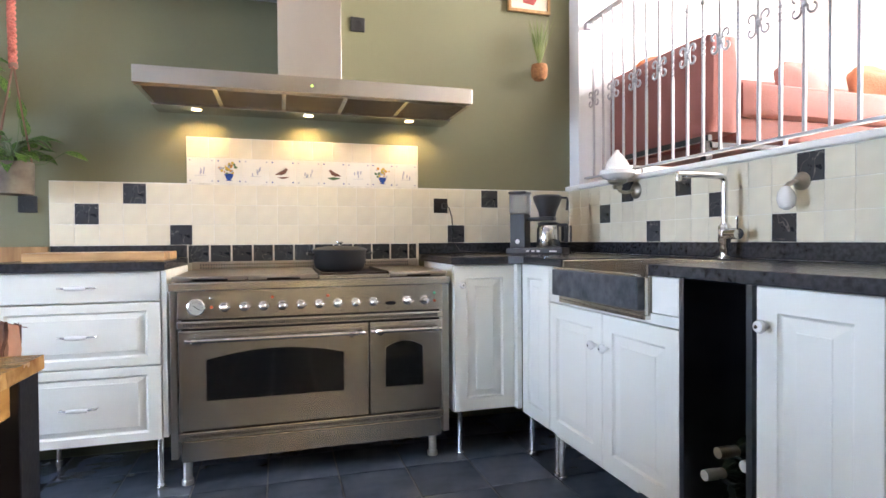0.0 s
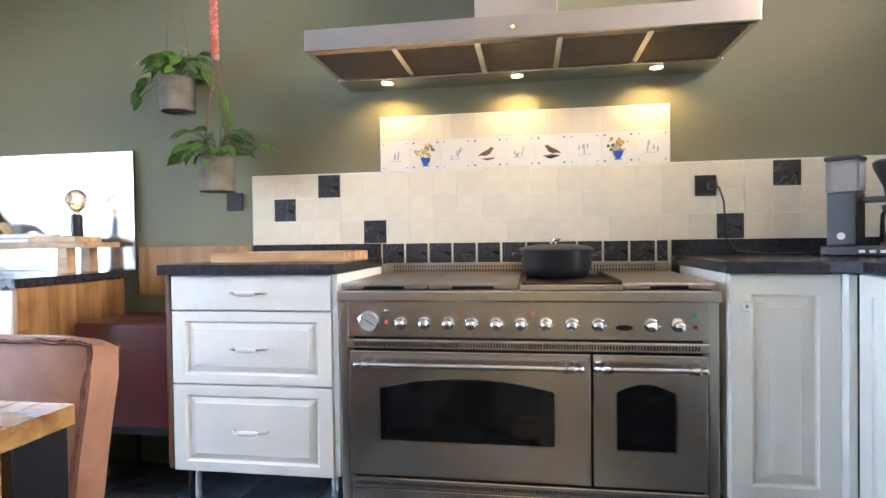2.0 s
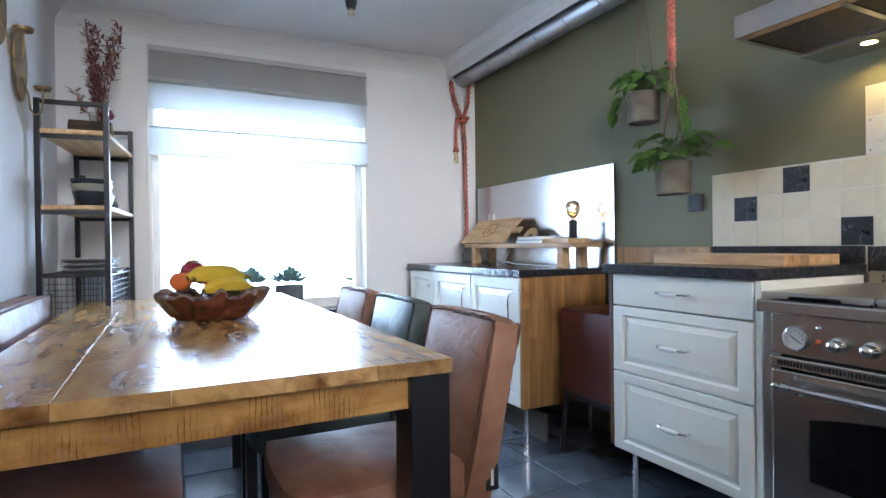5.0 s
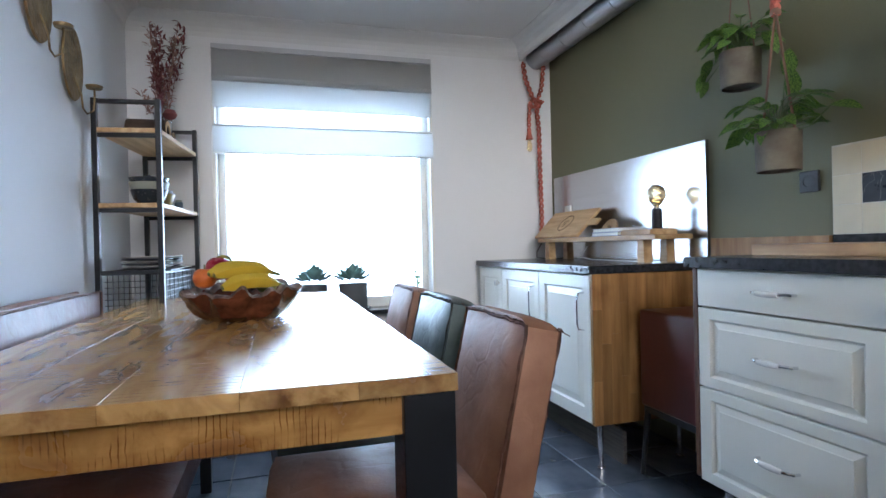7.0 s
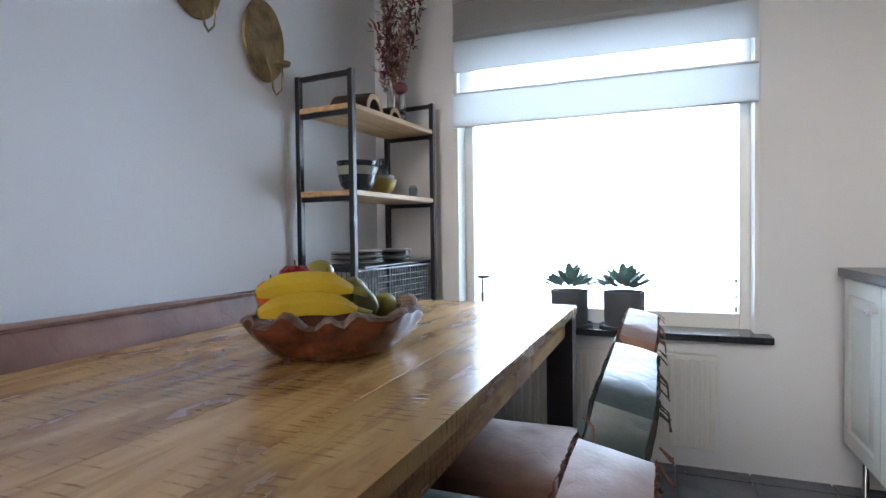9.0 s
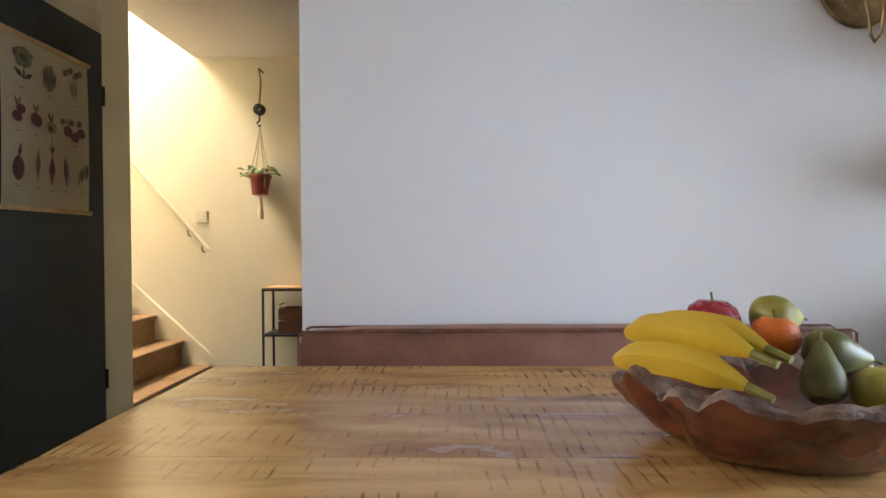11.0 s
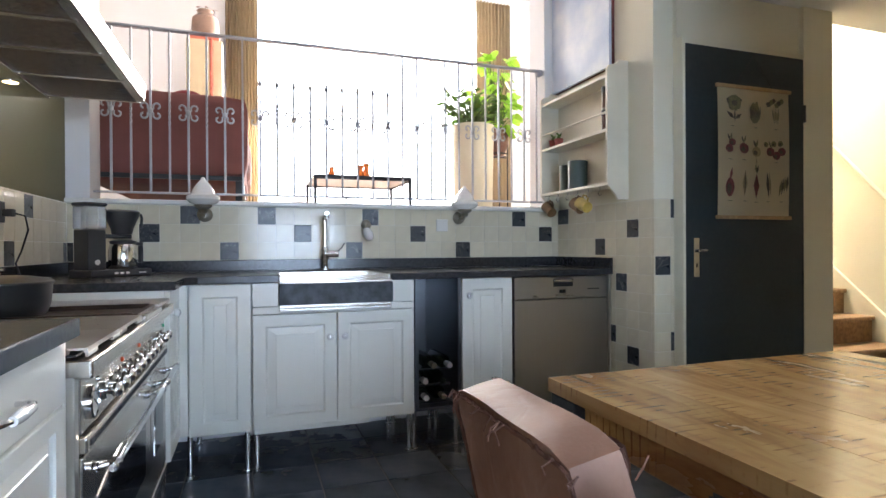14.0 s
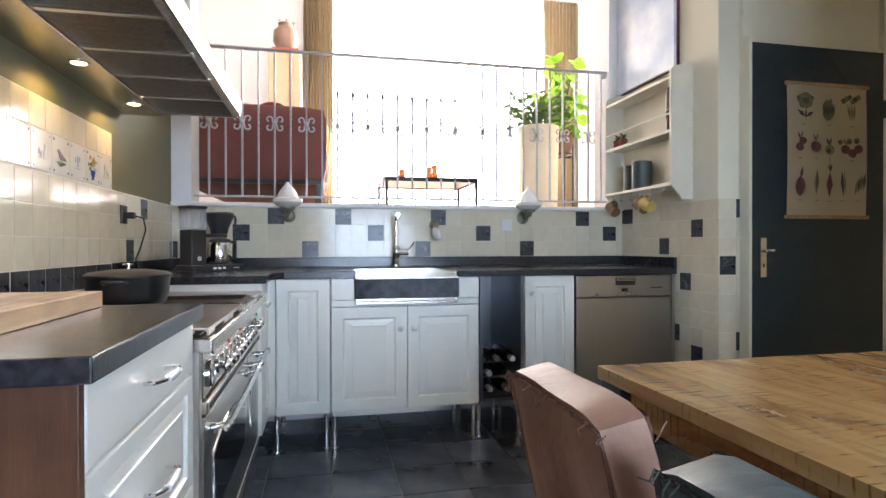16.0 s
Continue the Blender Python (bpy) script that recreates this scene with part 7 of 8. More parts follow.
# wall rack with canisters and mugs on the short wall
rk = thing("spice_shelf", (-0.38, -2.87, 1.45), "cream painted wooden wall shelf with curved sides", "shelf")
M_RACK = mat("cream_gloss_wood", (0.70, 0.66, 0.54), 0.4, var=0.05, bump=0.06)
for x in (-0.012, -0.772):
    side = [(-2.9395, 1.372), (-2.865, 1.372), (-2.85, 1.40), (-2.82, 1.43), (-2.795, 1.455), (-2.795, 2.12), (-2.81, 2.14), (-2.86, 2.155), (-2.875, 2.175), (-2.9395, 2.175)]
    part("side", bm_prism([(a, b) for a, b in side], x - 0.018, x, "X", 0.002), M_RACK, rk)
for z in (1.452, 1.762, 2.075):
    part("shelf_board", bm_box((-0.772, -2.9395, z), (-0.030, -2.80, z + 0.018), 0.002), M_RACK, rk)
part("back_panel", bm_boxes(((-0.772, -2.9398, 1.47), (-0.030, -2.934, 2.075))), M_RACK, rk)
part("rod", bm_cyl((-0.772, -2.808, 1.875), (-0.030, -2.808, 1.875), 0.006, 10), M_RACK, rk, "", True)
for q in range(6):
    x = -0.10 - q * 0.118
    part("cup_hook", bm_tube([(x, -2.815, 1.452), (x, -2.815, 1.435), (x, -2.80, 1.415), (x, -2.812, 1.40), (x, -2.828, 1.41)], 0.003, 6), M_CHROME, rk, "", True)
M_CAN = mat("slate_green_enamel", (0.055, 0.085, 0.08), 0.35, var=0.08, bump=0.03)
for x, r, h in ((-0.235, 0.042, 0.165), (-0.37, 0.062, 0.175)):
    cn = thing("canister", (x, -2.868, 1.47), "slate green enamel storage canister with lid", "canister", "canisters on the shelf")
    part("body", bm_lathe([(0, 0), (r, 0), (r, h), (0, h)], 28, (x, -2.868, 1.4705)), M_CAN, cn, "", True)
    part("lid", bm_lathe([(r + 0.002, h - 0.02), (r + 0.002, h + 0.004), (r - 0.006, h + 0.008), (0, h + 0.008)], 28, (x, -2.868, 1.4705)), M_CAN, cn, "", True)
M_TCOT = mat("red_clay_pot", (0.30, 0.06, 0.05), 0.6, var=0.12, bump=0.1)
for q, x in enumerate((-0.085, -0.155)):
    sp = thing("tiny_pot_plant", (x, -2.86, 1.78), "tiny succulent in a small red pot on the shelf", "plant", "tiny pots on the shelf")
    part("pot", bm_lathe([(0, 0), (0.024, 0), (0.031, 0.055), (0.027, 0.055), (0, 0.05)], 18, (x, -2.86, 1.7805)), M_TCOT, sp, "", True)
    for k2 in range(8):
        part("leaf", bm_leaf(0.035, 0.026, leaf_pose((x, -2.86, 1.835 + 0.01 * (k2 % 3)), k2 * 47, 30 + 10 * (k2 % 3)), 0.2, 0.1), M_FOL, sp, "", True)
for q, (x, mm) in enumerate(((-0.70, M_BLACK), (-0.735, M_TCOT))):
    for lev in range(2):
        if lev and q:
            continue
        sj = thing("spice_jar", (x, -2.85, 1.78), "small dark spice jar with a black lid", "jar", "spice jars")
        z = 1.7805 + lev * 0.135
        part("jar", bm_lathe([(0, 0), (0.024, 0), (0.024, 0.09), (0.0, 0.09)], 18, (x + 0.012 * q, -2.85 - 0.05 * q, z)), mat("brown_spice_glass", (0.09, 0.035, 0.02), 0.25, var=0.3, bump=0), sj, "", True)
        part("lid", bm_lathe([(0.025, 0.09), (0.025, 0.125), (0, 0.126)], 18, (x + 0.012 * q, -2.85 - 0.05 * q, z)), M_BLACK, sj, "", True)
M_MUGY = mat("mustard_glaze", (0.42, 0.30, 0.07), 0.3, var=0.25, scale=10, bump=0.05)
M_MUGB = mat("brown_glaze", (0.17, 0.09, 0.035), 0.3, var=0.3, scale=10, bump=0.05)
for x, mm, tilt, lab in ((-0.452, M_MUGB, 60, "brown glazed mug hanging from a hook"), (-0.52, M_MUGY, 68, "mustard glazed mug hanging from a hook"), (-0.10, M_MUGB, 55, "small brown woven-look cup hanging from a hook")):
    mg = thing("mug", (x, -2.815, 1.36), lab, "mug", "mugs under the shelf")
    m2 = Matrix.Translation((x, -2.815, 1.355)) @ Matrix.Rotation(radians(tilt), 4, "Y")
    bm = bm_lathe([(0, -0.045), (0.034, -0.045), (0.04, 0.045), (0.037, 0.045), (0.031, -0.038), (0, -0.038)], 24)
    bm.transform(m2)
    part("body", bm, mm, mg, "", True)
    bm = bm_tube([(-0.036, 0, 0.028), (-0.058, 0, 0.026), (-0.064, 0, 0.0), (-0.056, 0, -0.026), (-0.035, 0, -0.03)], 0.006, 8)
    bm.transform(m2)
    part("handle", bm, mm, mg, "", True)
cv = thing("canvas_painting", (-0.33, -2.92, 2.18), "blue and white cloudy canvas painting with a dark red edge", "painting")
M_CANV = mat("blue_cloud_paint", (0.38, 0.49, 0.68), 0.4, col2=(0.85, 0.87, 0.90), scale=2.6, bump=0.12, bscale=90, detail=6)
part("canvas", bm_box((-0.665, -2.918, 2.178), (-0.006, -2.900, 2.98), 0.002), M_CANV, cv)
part("edge", bm_box((-0.666, -2.938, 2.178), (-0.004, -2.9185, 2.98), 0.001), mat("dark_red_canvas_edge", (0.10, 0.02, 0.02), 0.7, var=0.5, scale=20, bump=0.1), cv)

# wine bottles in the bay
M_BOT = mat("dark_green_bottle", (0.012, 0.018, 0.010), 0.12, var=0.2, bump=0)
M_FOIL = mat("bottle_foil", (0.30, 0.24, 0.16), 0.35, 0.6, 0.2, bump=0.05)
M_FOILW = mat("pale_bottle_foil", (0.60, 0.58, 0.55), 0.4, 0.2, 0.1, bump=0.05)
for q, (y, z, mm) in enumerate(((-1.765, 0.282, M_FOILW), (-1.865, 0.282, M_FOIL), (-1.76, 0.372, M_FOILW), (-1.86, 0.37, M_BOT), (-1.81, 0.455, M_FOIL), (-1.90, 0.452, M_FOILW))):
    wb2 = thing("wine_bottle", (-0.35, y, z), "dark wine bottle lying neck outward in the rack", "bottle", "wine bottles in the bay")
    part("bottle", bm_lathe([(0, 0.0), (0.036, 0.0), (0.038, -0.02), (0.038, -0.19), (0.03, -0.215), (0.015, -0.235), (0.0145, -0.245)], 20, (-0.30, y, z), "X"), M_BOT, wb2, "", True)
    part("foil", bm_lathe([(0.0150, -0.24), (0.0150, -0.262), (0.0165, -0.264), (0.0165, -0.285), (0.0152, -0.305), (0.0, -0.306)], 16, (-0.30, y, z), "X"), mm, wb2, "foil capsule", True)
bh = thing("bottle_holder", (-0.35, -1.82, 0.241), "black moulded bottle holder in the bay", "rack")
part("holder", bm_boxes(((-0.55, -1.936, 0.2405), (-0.10, -1.714, 0.245)), ((-0.50, -1.936, 0.3205), (-0.48, -1.714, 0.3305)), ((-0.20, -1.936, 0.3205), (-0.18, -1.714, 0.3305)), ((-0.50, -1.936, 0.411), (-0.48, -1.714, 0.4165)), ((-0.20, -1.936, 0.411), (-0.18, -1.714, 0.4165))), M_BLACK, bh)

# ---- wrought-iron railing in the opening ----
ra = thing("iron_railing", (0.06, -1.44, 1.376), "grey wrought-iron railing with scrolls in the opening", "railing")
RXC, RZ0, RZ1 = 0.045, 1.425, 2.345
part("top_rail", bm_box((RXC - 0.018, -2.838, RZ1), (RXC + 0.018, -0.052, RZ1 + 0.014), 0.003), M_IRON, ra)
part("bottom_rail", bm_box((RXC - 0.015, -2.838, RZ0 - 0.012), (RXC + 0.015, -0.052, RZ0), 0.003), M_IRON, ra)
for y in (-0.075, -2.815):
    part("fixing", bm_box((RXC - 0.02, y - 0.018, RZ1 - 0.03), (RXC + 0.02, y + 0.018, RZ1), 0.003), M_IRON, ra)
for y in (-0.6, -1.44, -2.3):
    part("foot", bm_box((RXC - 0.006, y - 0.006, 1.3765), (RXC + 0.006, y + 0.006, RZ0 - 0.012)), M_IRON, ra)
NB = 28
for q in range(NB):
    y = -0.138 - q * 0.0985
    short = 8 <= q <= 16
    top = 2.075 if short else RZ1
    zc = 1.885
    if q % 2 and not short:
        own, n = bmesh.new(), 60
        rings = []
        for k2 in range(n + 1):
            z = RZ0 + (RZ1 - RZ0) * k2 / n
            a = max(0, min(1, (z - 1.80) / 0.2)) * 3 * math.pi + math.pi / 4
            rings.append([own.verts.new((RXC + 0.0075 * math.cos(a + w2_ * math.pi / 2), y + 0.0075 * math.sin(a + w2_ * math.pi / 2), z)) for w2_ in range(4)])
        for a, b in zip(rings, rings[1:]):
            for w2_ in range(4):
                own.faces.new((a[w2_], a[(w2_ + 1) % 4], b[(w2_ + 1) % 4], b[w2_]))
        part("twisted_bar", own, M_IRON, ra)
        continue
    bar = part("bar", bm_box((RXC - 0.006, y - 0.006, RZ0), (RXC + 0.006, y + 0.006, top), 0.001, 1), M_IRON, ra)
    if short:
        part("spear_tip", bm_lathe([(0.004, 0.0), (0.011, 0.008), (0.012, 0.014), (0.006, 0.034), (0.0, 0.058)], 8, (RXC, y, top)), M_IRON, bar)
    if q % 2 == 0:
        part("collar", bm_lathe([(0.006, -0.018), (0.013, -0.010), (0.015, 0.0), (0.013, 0.010), (0.006, 0.018)], 10, (RXC, y, zc)), M_IRON, bar)
    if q % 2:
        for k2 in range(5):
            part("twist_bead", bm_lathe([(0.006, -0.012), (0.0105, 0.0), (0.006, 0.012)], 8, (RXC, y, 1.86 + 0.026 * k2)), M_IRON, bar)
        continue
    for sy in (-1, 1):
        for sz in (-1, 1):
            pts = [(RXC, y + sy * 0.006, zc + sz * 0.004)]
            for k2 in range(19):
                a, r2 = radians(205 - 15.5 * k2), 0.0195 * (1 - 0.45 * max(0, k2 - 8) / 10)
                pts.append((RXC, y + sy * (0.033 + r2 * math.cos(a)), zc + sz * (0.024 + r2 * math.sin(a))))
            part("scroll", bm_tube(pts, 0.0055, 6), M_IRON, bar, "", True)

# ---- living room things seen through the opening ----
so = thing("corner_sofa", (1.4, -0.4, LF), "terracotta velvet sofa on dark legs by the railing", "sofa")
part("arm", soft_box((0.23, -0.85, 1.555), (0.42, 0.12, 2.05), 0.03, 0.008, 2, 6), M_TERRA, so, "", True)
part("base", soft_box((0.42, -0.84, 1.52), (2.55, 0.12, 1.66), 0.03, 0.006, 4, 6), M_TERRA, so, "", True)
part("backrest", soft_box((0.42, -0.10, 1.63), (2.55, 0.12, 2.10), 0.03, 0.01, 6, 6), M_TERRA, so, "", True)
for x0 in (0.43, 1.49):
    part("seat_cushion", soft_box((x0, -0.86, 1.635), (x0 + 1.05, -0.12, 1.83), 0.03, 0.02, x0, 6), M_TERRA, so, "", True)
part("frame_rail", bm_boxes(((0.245, -0.83, 1.525), (0.27, 0.10, 1.553)), ((0.27, -0.83, 1.492), (2.5, -0.805, 1.518))), M_BLACK, so)
for x, y in ((0.262, -0.80), (0.262, 0.08), (2.45, 0.04), (2.45, -0.80), (1.4, -0.80)):
    part("leg", bm_box((x - 0.02, y - 0.02, LF), (x + 0.02, y + 0.02, 1.524), 0.003), M_BLACK, so)
for x, y, z, mm, lab, rot in ((0.66, -0.30, 1.915, mat("sage_cotton", (0.42, 0.44, 0.36), 0.9, var=0.06, bump=0.3, bscale=200), "pale sage green scatter cushion", 15),
                              (0.60, -0.12, 1.975, mat("burnt_orange_cotton", (0.38, 0.12, 0.05), 0.9, var=0.08, bump=0.3, bscale=200), "burnt orange scatter cushion", -10),
                              (0.56, -0.47, 1.90, mat("wine_red_cotton", (0.20, 0.02, 0.03), 0.9, var=0.08, bump=0.3, bscale=200), "wine red scatter cushion", 40),
                              (1.5, -0.28, 1.96, M_TERRA, "soft terracotta velvet scatter cushion", 10), (2.05, -0.35, 1.96, mat("rust_cotton", (0.30, 0.10, 0.05), 0.9, bump=0.3), "rust brown scatter cushion", 5),
                              (2.3, -0.45, 1.93, mat("mustard_cotton", (0.55, 0.33, 0.05), 0.9, var=0.08, bump=0.3, bscale=200), "mustard yellow scatter cushion", 20)):
    cu = thing("scatter_cushion", (x, y, z), lab, "cushion", "cushions on the sofa", rz=rot, world=False)
    bm = soft_box((-0.21, -0.045, -0.11), (0.21, 0.045, 0.19), 0.03, 0.05, x, 6)
    bm.transform(Matrix.Rotation(radians(-14), 4, "X"))
    part("pad", bm, mm, cu, "", True)
M_BAMB = mat("cream_planter", (0.60, 0.54, 0.40), 0.6, var=0.06, scale=3, bump=0.1)
tp = thing("tall_planter", (1.0, -2.70, LF), "tall cream planter with a dark jade bush", "plant")
part("planter", bm_lathe([(0, 0), (0.165, 0), (0.182, 0.79), (0.182, 0.82), (0.165, 0.82), (0.16, 0.76), (0, 0.75)], 36, (1.0, -2.70, LF)), M_BAMB, tp, "", True)
leafy(tp, (1.0, -2.70, LF + 0.76), 170, 0.25, 0.34, 0.085, M_FOL, 31, 0.003, 0.2, 50)
ps = thing("plant_stand", (1.25, -3.02, LF), "thin black wire plant stand", "stand")
part("ring", bm_lathe([(0.125, 0.62), (0.128, 0.626), (0.125, 0.632), (0.122, 0.626), (0.125, 0.62)], 28, (1.25, -3.02, LF)), M_BLACK, ps, "", True)
for a in range(4):
    x, y = 1.25 + 0.125 * math.cos(radians(45 + 90 * a)), -3.02 + 0.125 * math.sin(radians(45 + 90 * a))
    part("leg", bm_cyl((x, y, LF), (x, y, LF + 0.8), 0.006, 8), M_BLACK, ps)
part("cross", bm_boxes(((1.13, -3.025, LF + 0.60), (1.37, -3.015, LF + 0.61)), ((1.245, -3.14, LF + 0.60), (1.255, -2.90, LF + 0.61))), M_BLACK, ps)
mp_ = thing("money_plant", (1.25, -3.02, LF + 0.61), "bright lime round-leaved plant in a brown glazed pot", "plant")
part("pot", bm_lathe([(0, 0), (0.08, 0), (0.13, 0.09), (0.135, 0.16), (0.115, 0.235), (0.12, 0.25), (0.105, 0.25), (0.1, 0.2), (0, 0.2)], 30, (1.25, -3.02, LF + 0.6105)), mat("brown_glazed_pot", (0.14, 0.06, 0.04), 0.3, var=0.2, bump=0.05), mp_, "", True)
rr = random.Random(8)
for q in range(76):
    az = rr.uniform(0, 360)
    hh = rr.uniform(0.20, 0.92)
    out = rr.uniform(0.03, 0.24) * (1 if hh < 0.7 else 0.6)
    tip = Vector((1.25 + out * math.cos(radians(az)), -3.02 + out * math.sin(radians(az)), LF + 0.61 + hh))
    part("stem", bm_tube([(1.25, -3.02, LF + 0.8), Vector((1.25, -3.02, LF + 0.8)).lerp(tip, 0.6) + Vector((0, 0, 0.02)), tip], 0.003, 5), M_STEM, mp_)
    part("leaf", bm_leaf(0.13, 0.135, leaf_pose(tip, az, rr.uniform(-60, 30), rr.uniform(-40, 40)), 0.1, 0.15), M_FOLL, mp_, "", True)
ct2 = thing("coffee_table", (1.5, -1.8, LF), "low coffee table with a dark frame and pale top", "table")
part("top", bm_box((1.25, -2.20, LF + 0.36), (1.95, -1.38, LF + 0.385), 0.004), mat("pale_table_inlay", (0.30, 0.22, 0.17), 0.35, var=0.15, bump=0.05), ct2)
part("frame", bm_boxes(((1.24, -2.215, LF + 0.35), (1.255, -1.365, LF + 0.388)), ((1.945, -2.215, LF + 0.35), (1.96, -1.365, LF + 0.388)), ((1.255, -2.215, LF + 0.35), (1.945, -2.2, LF + 0.388)), ((1.255, -1.38, LF + 0.35), (1.945, -1.365, LF + 0.388))), M_BLACK, ct2)
for x in (1.25, 1.95):
    for y in (-2.20, -1.38):
        part("leg", bm_box((x - 0.012, y - 0.012, LF), (x + 0.012, y + 0.012, LF + 0.35)), M_BLACK, ct2)
for x, y, hh in ((1.5, -1.55, 0.10), (1.45, -1.80, 0.12), (1.6, -1.88, 0.16)):
    ov = thing("orange_flower_vase", (x, y, LF + 0.385), "small orange vase with pale dried stems", "vase", "vases on the coffee table")
    part("vase", bm_lathe([(0, 0), (0.025, 0), (0.035, hh * 0.3), (0.02, hh * 0.7), (0.03, hh), (0.024, hh), (0, hh * 0.6)], 18, (x, y, LF + 0.3855)), mat("orange_glass", (0.60, 0.16, 0.03), 0.2, bump=0), ov, "", True)
    leafy(ov, (x, y, LF + 0.385 + hh), 9, 0.05, 0.12, 0.03, M_DRYP, int(100 * x), 0.0012)
rg = thing("cane_basket", (0.9, -1.15, LF), "low round orange-brown floor cushion", "pouf")
part("pad", bm_lathe([(0, 0), (0.2, 0), (0.24, 0.05), (0.22, 0.11), (0, 0.13)], 28, (0.95, -1.22, LF)), M_CORD, rg, "", True)
M_CURT = mat("sand_curtain", (0.50, 0.40, 0.27), 0.9, var=0.05, bump=0.2, bscale=180)
for y0, y1 in ((-0.98, -0.55), (-4.95, -4.35)):
    cu2 = thing("curtain", (4.85, (y0 + y1) / 2, LF), "sand coloured floor-length curtain beside the window", "curtain", "curtains of the living room")
    bm = bmesh.new()
    n = 60
    a = [bm.verts.new((4.85 + 0.045 * math.sin(q * 1.05), y0 + (y1 - y0) * q / n, LF + 0.01)) for q in range(n + 1)]
    b = [bm.verts.new((4.85 + 0.03 * math.sin(q * 1.05 + 0.2), y0 + (y1 - y0) * q / n, 5.1)) for q in range(n + 1)]
    for q in range(n):
        bm.faces.new((a[q], a[q + 1], b[q + 1], b[q]))
    bmesh.ops.solidify(bm, geom=bm.faces[:], thickness=0.004)
    part("cloth", bm, M_CURT, cu2, "", True)
tc2 = thing("narrow_cabinet", (4.5, -0.32, LF), "tall narrow sand-coloured cabinet in the living room", "cabinet")
part("body", bm_box((4.3, -0.53, LF), (4.75, -0.10, 3.80), 0.006), mat("sand_lacquer", (0.52, 0.42, 0.27), 0.5, var=0.05, bump=0.03), tc2)
jv = thing("flower_jar", (4.45, -0.32, 3.80), "round handled jar with dried flowers on the cabinet", "vase")
part("cloth", bm_box((4.34, -0.50, 3.801), (4.60, -0.14, 3.86), 0.01), mat("coral_cloth", (0.50, 0.15, 0.10), 0.8, var=0.1, bump=0.2), jv)
part("jar", bm_lathe([(0, 0), (0.12, 0), (0.17, 0.1), (0.16, 0.25), (0.09, 0.32), (0.1, 0.36), (0, 0.36)], 28, (4.45, -0.32, 3.861)), mat("brown_stoneware", (0.24, 0.15, 0.11), 0.5, var=0.2, bump=0.1), jv, "", True)
leafy(jv, (4.45, -0.32, 4.2), 14, 0.12, 0.06, 0.05, M_DRYP, 77)
tsl = thing("tassel", (4.27, -0.40, 3.4), "coral beaded tassel hanging from the cabinet", "ornament")
part("beads", bm_tube([(4.28, -0.40, 3.80 - 0.05 * q) for q in range(16)], 0.022, 8), M_ROPE, tsl, "", True)

# ---- door, poster, hall ----
dr = thing("door_1", (-1.05, -3.53, 0), "dark navy flush door with a nickel handle plate", "door", kind="structure")
part("leaf", bm_box((-1.065, -3.972, 0.008), (-1.028, -3.090, 2.203), 0.003), M_DOOR, dr)
part("door_frame", bm_boxes(((-1.075, -3.089, 0.0), (-1.001, -3.0705, 2.235)), ((-1.05, -3.979, 0.0), (-1.0, -3.9725, 2.235)), ((-1.05, -3.9725, 2.206), (-1.0, -3.089, 2.2345)), bev=0.002), M_CREAM, dr)
lk = part("handle_plate", bm_box((-1.071, -3.185, 0.93), (-1.0655, -3.148, 1.145), 0.002), M_CHROME, dr)
part("handle", bm_tube([(-1.07, -3.166, 1.075), (-1.10, -3.166, 1.075), (-1.112, -3.172, 1.075), (-1.112, -3.192, 1.075)], 0.010, 10), M_CHROME, lk, "", True)
part("keyhole", bm_box((-1.0725, -3.17, 0.985), (-1.0708, -3.163, 1.005)), M_BLACK, lk)
for z in (1.83, 0.35):
    part("hinge", bm_cyl((-1.07, -3.974, z), (-1.07, -3.974, z + 0.1), 0.008, 10), M_BLACK, dr, "", True)

po = thing("vegetable_poster", (-1.08, -3.565, 1.25), "vintage vegetable chart on a wooden hanging rail", "poster")
PY, PZ, PWD, PHT = -3.300, 1.262, 0.528, 0.722
pm = Matrix.Translation((-1.082, PY, PZ)) @ FACE_W
M_PAPER = mat("aged_chart_paper", (0.76, 0.67, 0.48), 0.8, var=0.06, scale=3, bump=0.08, bscale=80)


def paper_bow(u, w):
    """How far the sheet stands off its plane."""
    return -0.006 * math.sin(math.pi * w / PHT) - 0.004 * math.sin(2 * math.pi * u / PWD)


bm = bmesh.new()
nu, nw = 10, 14
grid = [[bm.verts.new((PWD * a / nu, paper_bow(PWD * a / nu, PHT * b / nw), PHT * b / nw)) for a in range(nu + 1)] for b in range(nw + 1)]
for b in range(nw):
    for a in range(nu):
        bm.faces.new((grid[b][a], grid[b][a + 1], grid[b + 1][a + 1], grid[b + 1][a]))
bmesh.ops.solidify(bm, geom=bm.faces[:], thickness=0.0008)
bm.transform(pm)
sheet = part("sheet", bm, M_PAPER, po, "", True)
for w0 in (-0.012, PHT - 0.006):
    bm = bm_box((-0.012, -0.012, w0), (PWD + 0.012, 0.004, w0 + 0.02), 0.003)
    bm.transform(pm)
    part("batten", bm, M_OAKX, po)
for u0, u1 in ((0.13, PWD / 2), (PWD / 2, PWD - 0.13)):
    bm = bm_tube([(u0, -0.004, PHT + 0.012 if u0 < 0.2 else PHT + 0.195), (u1, -0.004, PHT + 0.195 if u0 < 0.2 else PHT + 0.012)], 0.002, 6)
    bm.transform(pm)
    part("string", bm, M_BLACK, po)
